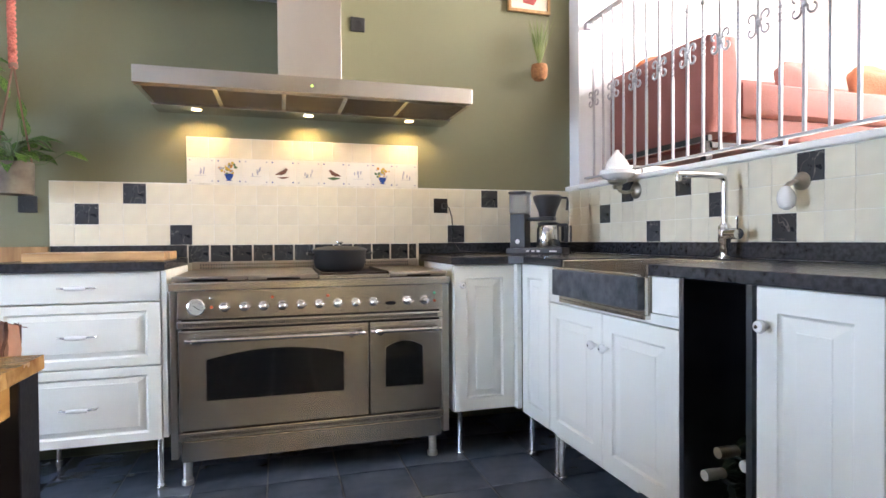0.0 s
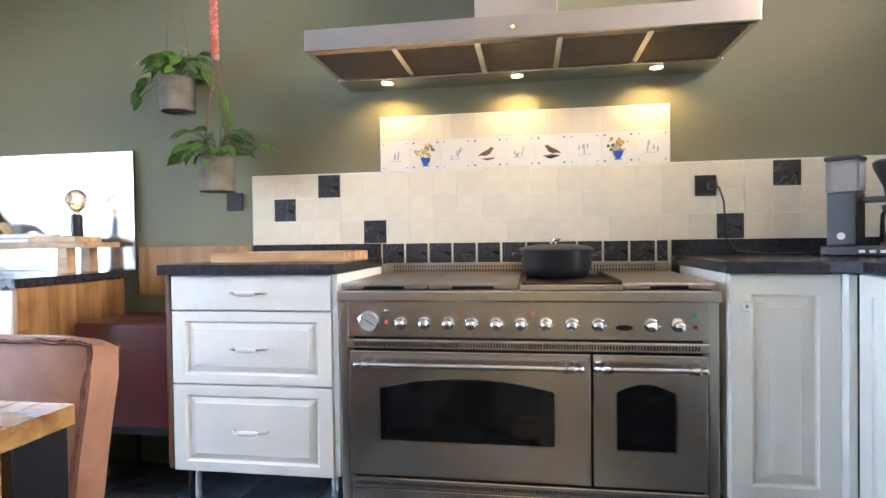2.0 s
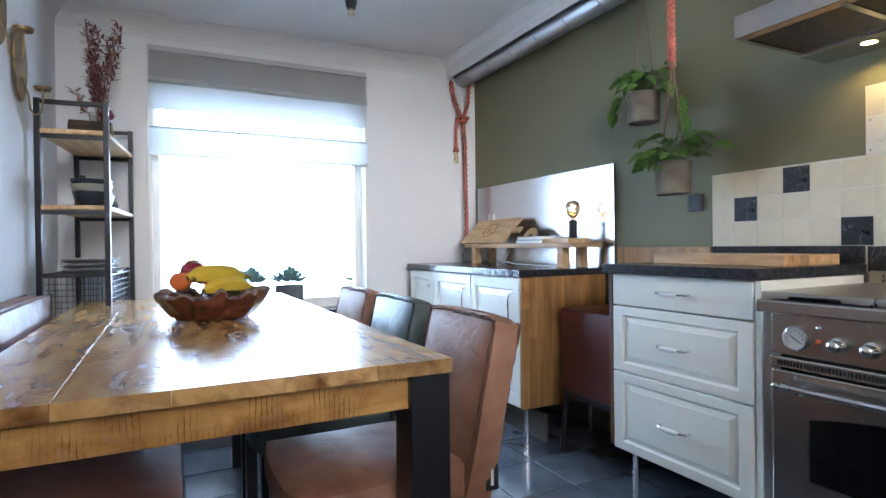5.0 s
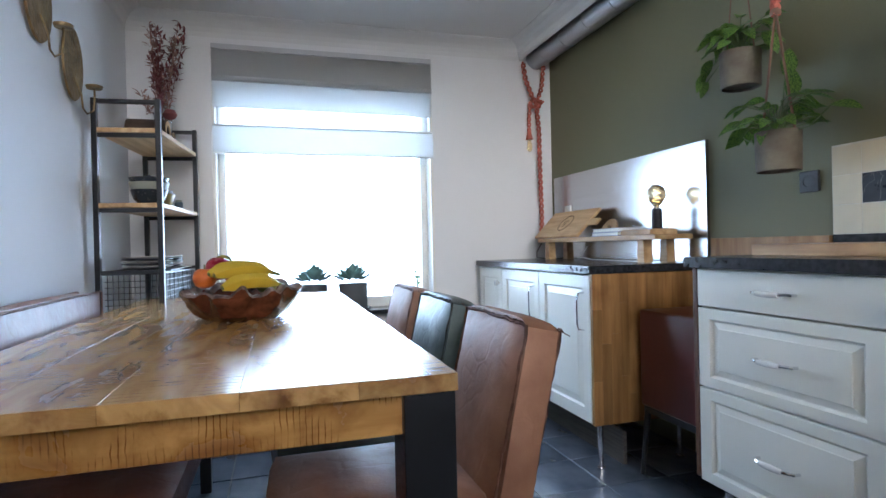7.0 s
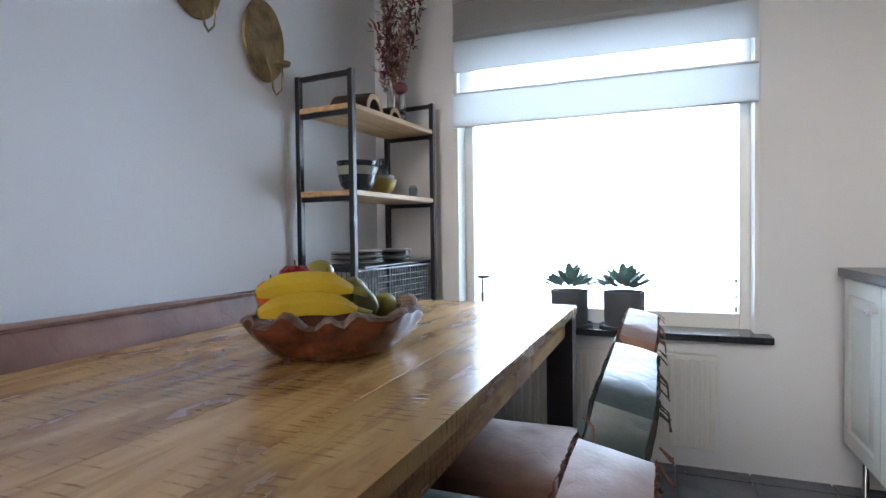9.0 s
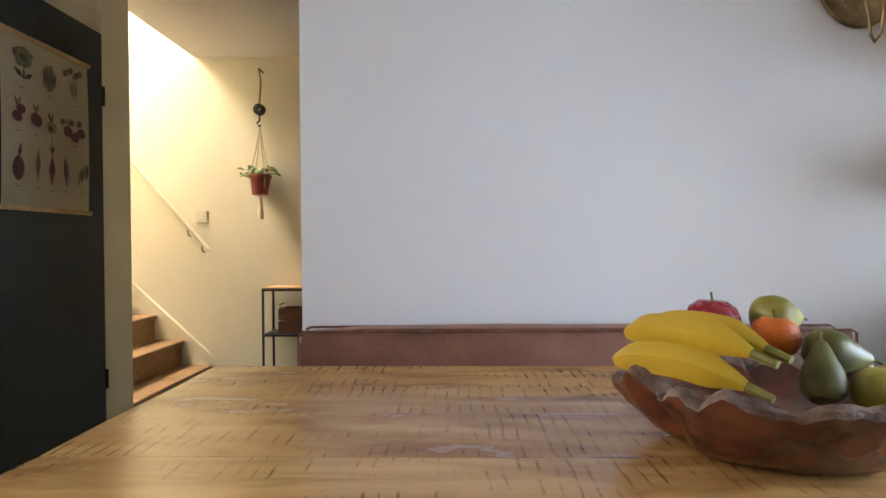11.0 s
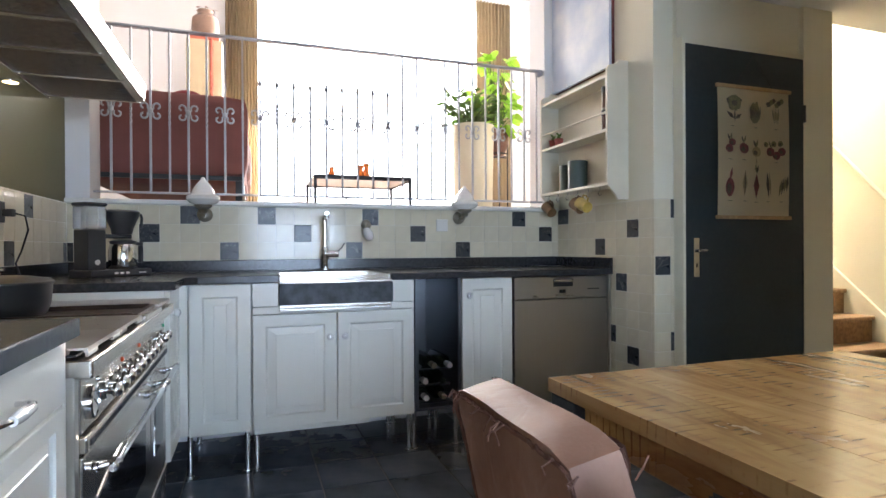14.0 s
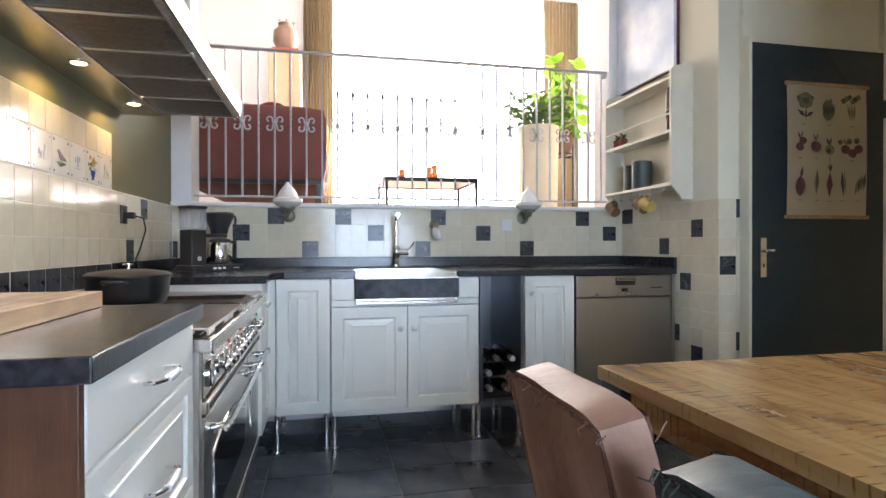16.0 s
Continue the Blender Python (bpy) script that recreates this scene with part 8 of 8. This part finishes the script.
INK = {"d": mat("print_dark_olive", (0.075, 0.065, 0.05), 0.85, var=0.3, scale=60, bump=0), "g": mat("print_olive", (0.20, 0.19, 0.10), 0.85, var=0.3, scale=60, bump=0),
       "r": mat("print_wine", (0.17, 0.045, 0.05), 0.85, var=0.35, scale=60, bump=0), "l": mat("print_pale", (0.38, 0.31, 0.18), 0.85, var=0.25, scale=60, bump=0)}


def printed(outline, ink, layer=0):
    bm = bm_prism(outline, -0.0004, 0.0, "Y")
    for v in bm.verts:
        v.co.y += paper_bow(v.co.x, v.co.z) - 0.0022 - 0.0004 * layer
    bm.transform(pm)
    part("print", bm, INK[ink], sheet)


def blob(u, w, ru, rw, ink, layer=0, n=14, wob=0.12, seed=0, turn=0.0):
    rr_ = random.Random(seed + int(u * 1000) + int(w * 997))
    out = []
    for q in range(n):
        a = 2 * math.pi * q / n
        k2 = 1 + rr_.uniform(-wob, wob)
        x, y = ru * k2 * math.cos(a), rw * k2 * math.sin(a)
        out.append((u + x * math.cos(turn) - y * math.sin(turn), w + x * math.sin(turn) + y * math.cos(turn)))
    printed(out, ink, layer)


def leafstroke(u0, w0, u1, w1, wd, ink, layer=0):
    d = math.hypot(u1 - u0, w1 - w0)
    nx, ny = -(w1 - w0) / d * wd, (u1 - u0) / d * wd
    mu, mw = (u0 + u1) / 2, (w0 + w1) / 2
    printed([(u0, w0), (mu + nx, mw + ny), (u1, w1), (mu - nx, mw - ny)], ink, layer)


# first row: artichoke, lettuce, celery
blob(0.115, 0.635, 0.052, 0.045, "d", 0, 16, 0.18)
for a in range(9):
    blob(0.115 + 0.034 * math.cos(a * 0.7), 0.635 + 0.030 * math.sin(a * 0.7), 0.013, 0.017, "g", 1, 8)
leafstroke(0.115, 0.6, 0.115, 0.53, 0.006, "d"), leafstroke(0.115, 0.545, 0.06, 0.585, 0.012, "d"), leafstroke(0.115, 0.545, 0.165, 0.575, 0.012, "d")
blob(0.27, 0.59, 0.042, 0.062, "g", 0, 16, 0.2)
for a in range(7):
    leafstroke(0.27 + 0.01 * (a - 3), 0.55, 0.27 + 0.014 * (a - 3), 0.63, 0.006, "d", 1)
for a in range(6):
    blob(0.415 + 0.02 * (a - 2), 0.645 + 0.012 * (a % 3), 0.018, 0.015, "g" if a % 2 else "d", 0, 9, 0.25)
for a in range(5):
    leafstroke(0.43 + 0.006 * (a - 2), 0.535, 0.425 + 0.013 * (a - 2), 0.635, 0.006, "l" if a % 2 else "g", 1)
# second row: beet, onion, turnip, radishes
for u, w, r, ink in ((0.075, 0.38, 0.026, "r"), (0.095, 0.415, 0.024, "r"), (0.18, 0.385, 0.034, "r"), (0.275, 0.37, 0.034, "l"), (0.385, 0.375, 0.030, "r"), (0.43, 0.355, 0.028, "r"), (0.47, 0.38, 0.028, "r"), (0.35, 0.415, 0.018, "g"), (0.41, 0.42, 0.02, "g"), (0.46, 0.425, 0.02, "g")):
    blob(u, w, r, r * 0.85, ink, 0, 14, 0.08)
    blob(u - r * 0.2, w - r * 0.15, r * 0.45, r * 0.4, "d", 1, 9, 0.2)
for u, w in ((0.08, 0.43), (0.18, 0.42), (0.275, 0.40), (0.27, 0.40), (0.39, 0.405)):
    leafstroke(u, w - 0.01, u - 0.018, w + 0.035, 0.006, "d"), leafstroke(u, w - 0.01, u + 0.014, w + 0.04, 0.006, "g")
leafstroke(0.275, 0.34, 0.278, 0.285, 0.004, "l")
# third row: aubergine, gherkin, carrot, pea pods
blob(0.08, 0.165, 0.030, 0.052, "r", 0, 14, 0.05), leafstroke(0.08, 0.2, 0.095, 0.275, 0.010, "r"), blob(0.075, 0.155, 0.016, 0.03, "d", 1, 10)
leafstroke(0.185, 0.115, 0.19, 0.265, 0.018, "l"), leafstroke(0.187, 0.13, 0.19, 0.25, 0.006, "d", 1)
leafstroke(0.275, 0.105, 0.278, 0.25, 0.022, "r"), leafstroke(0.278, 0.245, 0.268, 0.30, 0.008, "g"), leafstroke(0.278, 0.245, 0.29, 0.295, 0.008, "d")
leafstroke(0.375, 0.11, 0.36, 0.26, 0.014, "d"), leafstroke(0.39, 0.12, 0.375, 0.265, 0.008, "l", 1)
for a in range(4):
    leafstroke(0.45 + 0.018 * a, 0.12 + 0.01 * a, 0.475 + 0.014 * a, 0.225 + 0.008 * a, 0.010, "d" if a % 2 else "g", a)
for u, w in ((0.1, 0.505), (0.27, 0.505), (0.43, 0.505), (0.08, 0.32), (0.18, 0.32), (0.27, 0.27), (0.43, 0.315), (0.08, 0.09), (0.19, 0.09), (0.275, 0.085), (0.37, 0.09), (0.47, 0.09)):
    leafstroke(u - 0.02, w, u + 0.02, w, 0.0022, "g")

# stairs up from the hall
st = thing("staircase", (-0.4, -4.75, 0), "closed wooden staircase climbing between cream walls", "stairs", kind="structure")
for q in range(13):
    x, z = -1.02 + 0.208 * q, 0.19 * (q + 1)
    part("tread", bm_box((x - 0.022, -5.285, z - 0.03), (x + 0.208, -4.225, z), 0.008), M_CARPETW, st)
    part("riser", bm_box((x, -5.285, z - 0.19), (x + 0.016, -4.225, z - 0.031)), M_CARPETW, st)
string = [(-1.12, 0.0), (-1.12, 0.10), (-1.02, 0.28), (1.68, 2.75), (1.68, 2.45), (-0.9, 0.0)]
part("stringer", bm_prism(string, -5.289, -5.262, "Y", 0.002), M_CREAM, st, "cream painted wall string")
hr = thing("handrail", (-0.8, -5.25, 1.3), "slim cream painted wall handrail", "handrail")
part("rail", bm_tube([(-1.040, -5.24, 1.062), (-0.436, -5.24, 1.761), (0.964, -5.24, 3.382)], 0.015, 12), M_CREAM, hr, "", True)
for x, z in ((-0.985, 1.105), (-0.88, 1.227)):
    part("bracket", bm_tube([(x, -5.288, z - 0.06), (x, -5.25, z - 0.05), (x, -5.24, z - 0.015)], 0.006, 8), M_NICK, hr, "", True)
lsw = thing("light_switch", (-0.968, -5.285, 1.313), "cream square light switch on the stair wall", "switch")
part("plate", bm_box((-1.012, -5.2895, 1.268), (-0.925, -5.277, 1.358), 0.004), M_RACK, lsw)
part("rocker", bm_box((-0.99, -5.2775, 1.292), (-0.947, -5.271, 1.334), 0.003), M_RACK, lsw)
hc = thing("macrame_planter", (-1.45, -5.2, 1.5), "terracotta pot in a white macrame hanger on a pulley", "plant")
M_JUTE = mat("jute_cord", (0.30, 0.21, 0.11), 0.9, var=0.2, scale=60, bump=0.5, bscale=150)
M_COTT = mat("cotton_cord", (0.66, 0.60, 0.46), 0.9, var=0.1, scale=60, bump=0.4, bscale=150)
HX, HYY = -1.45, -5.20
part("pot", bm_lathe([(0, 0), (0.055, 0), (0.075, 0.12), (0.082, 0.122), (0.082, 0.145), (0.072, 0.145), (0.066, 0.12), (0, 0.11)], 26, (HX, HYY, 1.47)), M_TCOT, hc, "", True)
part("nail", bm_cyl((HX, -5.289, 2.40), (HX, -5.19, 2.40), 0.006, 8), M_BLACK, hc)
part("jute", bm_tube([(HX, HYY, 2.40), (HX - 0.012, HYY, 2.30), (HX, HYY, 2.14)], 0.007, 8), M_JUTE, hc, "", True)
bm = bm_lathe([(0.016, -0.018), (0.042, -0.016), (0.034, 0), (0.042, 0.016), (0.016, 0.018)], 22, (HX, HYY, 2.10), "Y")
part("pulley", bm, M_BLACK, hc, "black pulley wheel", True)
part("hook", bm_tube([(HX, HYY, 2.06), (HX, HYY, 2.02), (HX + 0.02, HYY, 2.0), (HX + 0.01, HYY, 1.975), (HX - 0.01, HYY, 1.985)], 0.006, 8), M_BLACK, hc, "", True)
for a in range(4):
    dx, dy = 0.078 * math.cos(radians(45 + 90 * a)), 0.078 * math.sin(radians(45 + 90 * a))
    twisted([(HX, HYY, 1.97), (HX + dx * 0.45, HYY + dy * 0.45, 1.78), (HX + dx, HYY + dy, 1.62), (HX + dx * 0.9, HYY + dy * 0.9, 1.54), (HX + dx * 0.3, HYY + dy * 0.3, 1.455)], 0.006, hc, M_COTT, 0.02, "cord")
part("tassel", bm_lathe([(0.008, 1.455), (0.014, 1.44), (0.016, 1.40), (0.026, 1.29), (0, 1.285)], 14, (HX, HYY, 0)), M_COTT, hc, "cotton tassel", True)
leafy(hc, (HX, HYY, 1.60), 30, 0.12, 0.08, 0.055, M_FOL, 41)
leafy(hc, (HX + 0.1, HYY, 1.60), 6, 0.07, 0.03, 0.04, M_FOL, 42)
hrk = thing("hall_rack", (-1.85, -5.15, 0), "low black wire rack with a wooden top", "shelf")
for x in (-2.20, -1.86, -1.525):
    for y in (-5.27, -5.05):
        part("post", bm_box((x, y, 0), (x + 0.014, y + 0.014, 0.775)), M_BLACK, hrk)
for z in (0.765, 0.44, 0.1):
    part("shelf_frame", bm_boxes(((-2.20, -5.05, z), (-1.511, -5.036, z + 0.014)), ((-2.20, -5.27, z), (-1.511, -5.256, z + 0.014)), ((-1.525, -5.256, z), (-1.511, -5.05, z + 0.014)), ((-2.20, -5.256, z), (-2.186, -5.05, z + 0.014))), M_BLACK, hrk)
part("top", bm_box((-2.20, -5.27, 0.780), (-1.511, -5.036, 0.792), 0.002), M_OAKX, hrk)
part("lower_shelf", bm_box((-2.18, -5.25, 0.455), (-1.53, -5.052, 0.462)), M_BLACK, hrk)
wc = thing("wooden_crate", (-1.80, -5.15, 0.463), "dark wooden slatted crate with rope handle", "crate")
M_CRATE = wood("dark_crate_wood", (0.10, 0.035, 0.02), (0.19, 0.08, 0.045), 0.6, (3, 26, 26))
for z in (0.464, 0.555):
    part("slat", bm_box((-2.0, -5.075, z), (-1.62, -5.063, z + 0.08), 0.002), M_CRATE, wc)
    part("slat", bm_box((-1.632, -5.235, z), (-1.62, -5.076, z + 0.08), 0.002), M_CRATE, wc)
    part("slat", bm_box((-2.0, -5.247, z), (-1.62, -5.236, z + 0.08), 0.002), M_CRATE, wc)
part("rope_handle", bm_tube([(-1.64, -5.08, 0.63), (-1.625, -5.08, 0.665), (-1.66, -5.08, 0.675)], 0.005, 7), M_BLACK, wc, "", True)

# ---- wall and floor tiles ----
P = 0.1043
TILES = {}


def tile_mesh(w, h, material, thick=0.006, bev=0.0009):
    key = (round(w, 4), round(h, 4), material.name, thick)
    if key not in TILES:
        bm = bmesh.new()
        rings = []
        for ins, d in ((0.0, 0.0), (0.0, -(thick - bev * 0.7)), (bev, -thick)):
            rings.append([bm.verts.new((x, d, z)) for x, z in ((ins, ins), (w - ins, ins), (w - ins, h - ins), (ins, h - ins))])
        for a, b in zip(rings, rings[1:]):
            for q in range(4):
                bm.faces.new((a[q], a[(q + 1) % 4], b[(q + 1) % 4], b[q]))
        bm.faces.new(rings[-1])
        bmesh.ops.recalc_face_normals(bm, faces=bm.faces)
        me = bpy.data.meshes.new("tile")
        bm.to_mesh(me)
        bm.free()
        me.materials.append(material)
        TILES[key] = me
    return TILES[key]


TR = random.Random(99)


def lay(parent, w, h, material, m, thick=0.006, wobble=0.0006, name="tile"):
    ob = new(name, tile_mesh(w, h, material, thick))
    ob.parent = parent
    ob.matrix_basis = m @ Matrix.Translation((w / 2, 0, h / 2)) @ Matrix.Rotation(TR.uniform(-1, 1) * 0.006, 4, "Z") @ Matrix.Rotation(TR.uniform(-1, 1) * 0.006, 4, "X") @ Matrix.Translation((-w / 2, TR.uniform(-wobble, 0), -h / 2))
    return ob


OBN = bpy.data.objects["wall_north"]
OBE = bpy.data.objects["wall_east"]
OBR = bpy.data.objects["wall_return"]
Z0 = 1.034
G = 0.003
structure("grout_north", bm_boxes(((-2.826, 0.0632, 1.032), (-0.001, 0.0697, 1.351)), ((-2.212, 0.0630, 1.351), (-0.986, 0.0696, 1.592)), ((-2.22, 0.0634, 0.89), (-0.985, 0.0695, 1.032))), M_GROUT, "pale tile joints on the stove wall", "grout")
black_n = {(0, 5), (0, 19), (0, 26), (1, 1), (2, 3), (2, 21)}
PN = 0.1061
for row in range(3):
    for q in range(27):
        x = -2.824 + q * PN
        w = min(PN, -0.012 - x) - G
        if w > 0.01:
            lay(OBN, w, P - G, M_TBLK if (row, q) in black_n else M_TILE, Matrix.Translation((x, 0.068, Z0 + row * P)))
# black row behind the hob
for q in range(12):
    x = -2.208 + q * PN
    w = min(PN, -0.99 - x) - 0.009
    if w > 0.01:
        lay(OBN, w, 0.090, M_TBLK, Matrix.Translation((x, 0.0675, 0.940)), name="black_tile")
# picture course and plain course above
DW = 1.222 / 9
M_DEC = mat("painted_dutch_tile", (0.70, 0.68, 0.61), 0.13, var=0.04, scale=9, bump=0.2, bscale=11, coat=0.15, rand=0.04, rvar=0.05, detail=1.5)
for q in range(12):
    x = -2.210 + q * PN
    w = min(PN, -0.988 - x) - G
    if w > 0.01:
        lay(OBN, w, 0.102, M_TILE, Matrix.Translation((x, 0.0675, 1.487)))
M_BLUEP = mat("delft_blue", (0.03, 0.08, 0.32), 0.2, var=0.2, scale=30, bump=0)
M_PALEB = mat("faded_delft_blue", (0.36, 0.38, 0.44), 0.2, var=0.15, scale=30, bump=0)
M_PY = mat("tile_yellow", (0.5, 0.36, 0.08), 0.2, var=0.2, scale=40, bump=0)
M_PO = mat("tile_orange", (0.45, 0.2, 0.04), 0.2, var=0.2, scale=40, bump=0)
M_PG = mat("tile_green", (0.10, 0.17, 0.09), 0.2, var=0.2, scale=40, bump=0)
M_PBR = mat("tile_brown", (0.16, 0.08, 0.06), 0.2, var=0.25, scale=60, bump=0)
for q in range(9):
    x, z = -2.210 + q * DW, 1.352
    t = lay(OBN, DW - G, 0.132, M_DEC, Matrix.Translation((x, 0.0675, z)))
    cx, cz, yy = x + DW / 2 - 0.0015, z + 0.066, 0.0600

    def paint(outline, material):
        ob = part("glaze_painting", bm_prism(outline, yy - 0.0003, yy + 0.0006, "Y"), material, None)
        ob.parent = t
        ob.matrix_parent_inverse = t.matrix_basis.inverted()

    for sx in (-1, 1):
        for sz in (-1, 1):
            paint([(cx + sx * 0.053 - 0.0035, cz + sz * 0.053 - 0.0035), (cx + sx * 0.053 + 0.0035, cz + sz * 0.053 - 0.0035), (cx + sx * 0.053 + 0.0035, cz + sz * 0.053 + 0.0035), (cx + sx * 0.053 - 0.0035, cz + sz * 0.053 + 0.0035)], M_PALEB if q in (0, 2, 4, 6, 8) else M_BLUEP)
    rr = random.Random(q)
    if q in (1, 7):
        paint([(cx - 0.020, cz - 0.012), (cx + 0.020, cz - 0.012), (cx + 0.022, cz - 0.018), (cx + 0.014, cz - 0.038), (cx + 0.008, cz - 0.042), (cx + 0.016, cz - 0.05), (cx - 0.016, cz - 0.05), (cx - 0.008, cz - 0.042), (cx - 0.014, cz - 0.038), (cx - 0.022, cz - 0.018)], M_BLUEP)
        for k2 in range(34):
            a, rad = rr.uniform(0, 2 * math.pi), rr.uniform(0.0, 0.042)
            u0, w0, r0 = cx + rad * math.cos(a) * 1.1, cz + 0.016 + rad * math.sin(a) * 0.72, rr.uniform(0.004, 0.0085)
            yy = 0.0600 - 0.0004 * (k2 % 6)
            paint([(u0 + r0 * math.cos(b * 1.047), w0 + r0 * math.sin(b * 1.047)) for b in range(6)], (M_PG, M_PY, M_PO, M_PG, M_PALEB, M_PY)[k2 % 6])
        yy = 0.0600
    elif q in (3, 5):
        f = 1 if q == 3 else -1
        body = [(-0.042, -0.014), (-0.022, -0.012), (-0.006, -0.014), (0.014, -0.004), (0.022, 0.012), (0.03, 0.017), (0.022, 0.022), (0.014, 0.024), (0.006, 0.014), (-0.012, 0.006), (-0.026, -0.002)]
        paint([(cx + f * u0, cz + w0) for u0, w0 in body][::f], M_PBR)
        paint([(cx - 0.03, cz - 0.026), (cx + 0.03, cz - 0.022), (cx + 0.032, cz - 0.026), (cx, cz - 0.034)], M_PBR if q == 3 else M_PG)
        if q == 5:
            paint([(cx - 0.038, cz - 0.022), (cx - 0.005, cz - 0.036), (cx + 0.038, cz - 0.022), (cx, cz - 0.017)], M_PG)
    else:
        for k2 in range(5):
            u0, w0 = cx + rr.uniform(-0.022, 0.022), cz + rr.uniform(-0.02, 0.018)
            paint([(u0 - 0.004, w0 - 0.01), (u0 + 0.003, w0 - 0.008), (u0 + 0.004, w0 + 0.008), (u0 - 0.002, w0 + 0.012)], M_PALEB)
        paint([(cx - 0.028, cz - 0.026), (cx + 0.026, cz - 0.025), (cx + 0.026, cz - 0.0235), (cx - 0.028, cz - 0.024)], M_PALEB)

# sink wall
structure("grout_east", bm_box((-0.0066, -2.939, 1.032), (-0.0003, 0.067, 1.3488)), M_GROUT, "pale tile joints on the sink wall", "grout")
black_e = {(1, 0), (2, 2), (0, 4), (2, 6), (1, 8), (0, 11), (2, 12), (1, 15), (0, 18), (2, 22), (1, 24), (0, -4)}
for row in range(3):
    for q in range(-4, 26):
        y0 = -0.283 - q * P
        y1 = max(y0 - P + G, -2.937)
        y0 = min(y0, 0.061)
        if y0 - y1 > 0.01:
            lay(OBE, y0 - y1, P - G, M_TBLK if (row, q) in black_e else M_TILE, Matrix.Translation((-0.002, y0, Z0 + row * P)) @ FACE_W)
# short wall: courses from the floor up, and its end face
structure("grout_return", bm_boxes(((-1.0005, -2.9425, 0.0), (-0.01, -2.9363, 1.362)), ((-1.0065, -3.07, 0.0), (-1.0003, -2.9425, 1.362))), M_GROUT, "pale tile joints on the short wall", "grout")
black_r = {(2, 0), (0, 4), (1, 7), (-2, 6), (-5, 5), (-6, 7), (-9, 6), (-7, 4)}
black_s = {(2, 1), (-1, 0), (-5, 1), (-8, 0)}
for row in range(-10, 3):
    z = Z0 + 0.014 + row * P
    if z < -0.05:
        continue
    for q in range(10):
        x1 = -0.047 - q * P if q else -0.012
        x0 = max(-0.047 - (q + 1) * P + G, -1.008)
        if q == 0:
            x1 = -0.012
        if x1 - x0 > 0.01:
            lay(OBR, x1 - x0, P - G, M_TBLK if (row, q) in black_r else M_TILE, Matrix.Translation((x1, -2.9415, z)) @ Matrix.Rotation(math.pi, 4, "Z"))
    for q, (ya, yb) in enumerate(((-2.944, -3.044), (-3.047, -3.069))):
        lay(OBR, ya - yb, P - G, M_TBLK if (row, q) in black_s else M_TILE, Matrix.Translation((-1.002, ya, z)) @ FACE_W)

# floor tiles
OBF = bpy.data.objects["floor"]
FP = 0.305
FT = Matrix.Rotation(radians(-90), 4, "X")
for i in range(-17, 4):
    for j in range(-17, 4):
        x0, y0 = -0.90 + i * FP, -0.865 + j * FP
        if x0 + FP < -4.97 or x0 > -0.03 or y0 > 0.06 or y0 + FP < -5.28:
            continue
        if y0 + FP < -2.72 and (x0 + FP < -3.2 or x0 > -1.0):
            continue
        xa, xb, ya, yb = max(x0, -4.968), min(x0 + FP - 0.008, -0.004), max(y0, -5.285), min(y0 + FP - 0.008, 0.066)
        if xb - xa > 0.02 and yb - ya > 0.02:
            lay(OBF, xb - xa, yb - ya, M_FLOOR, Matrix.Translation((xa, ya, -0.008)) @ FT, 0.008, 0.0004)
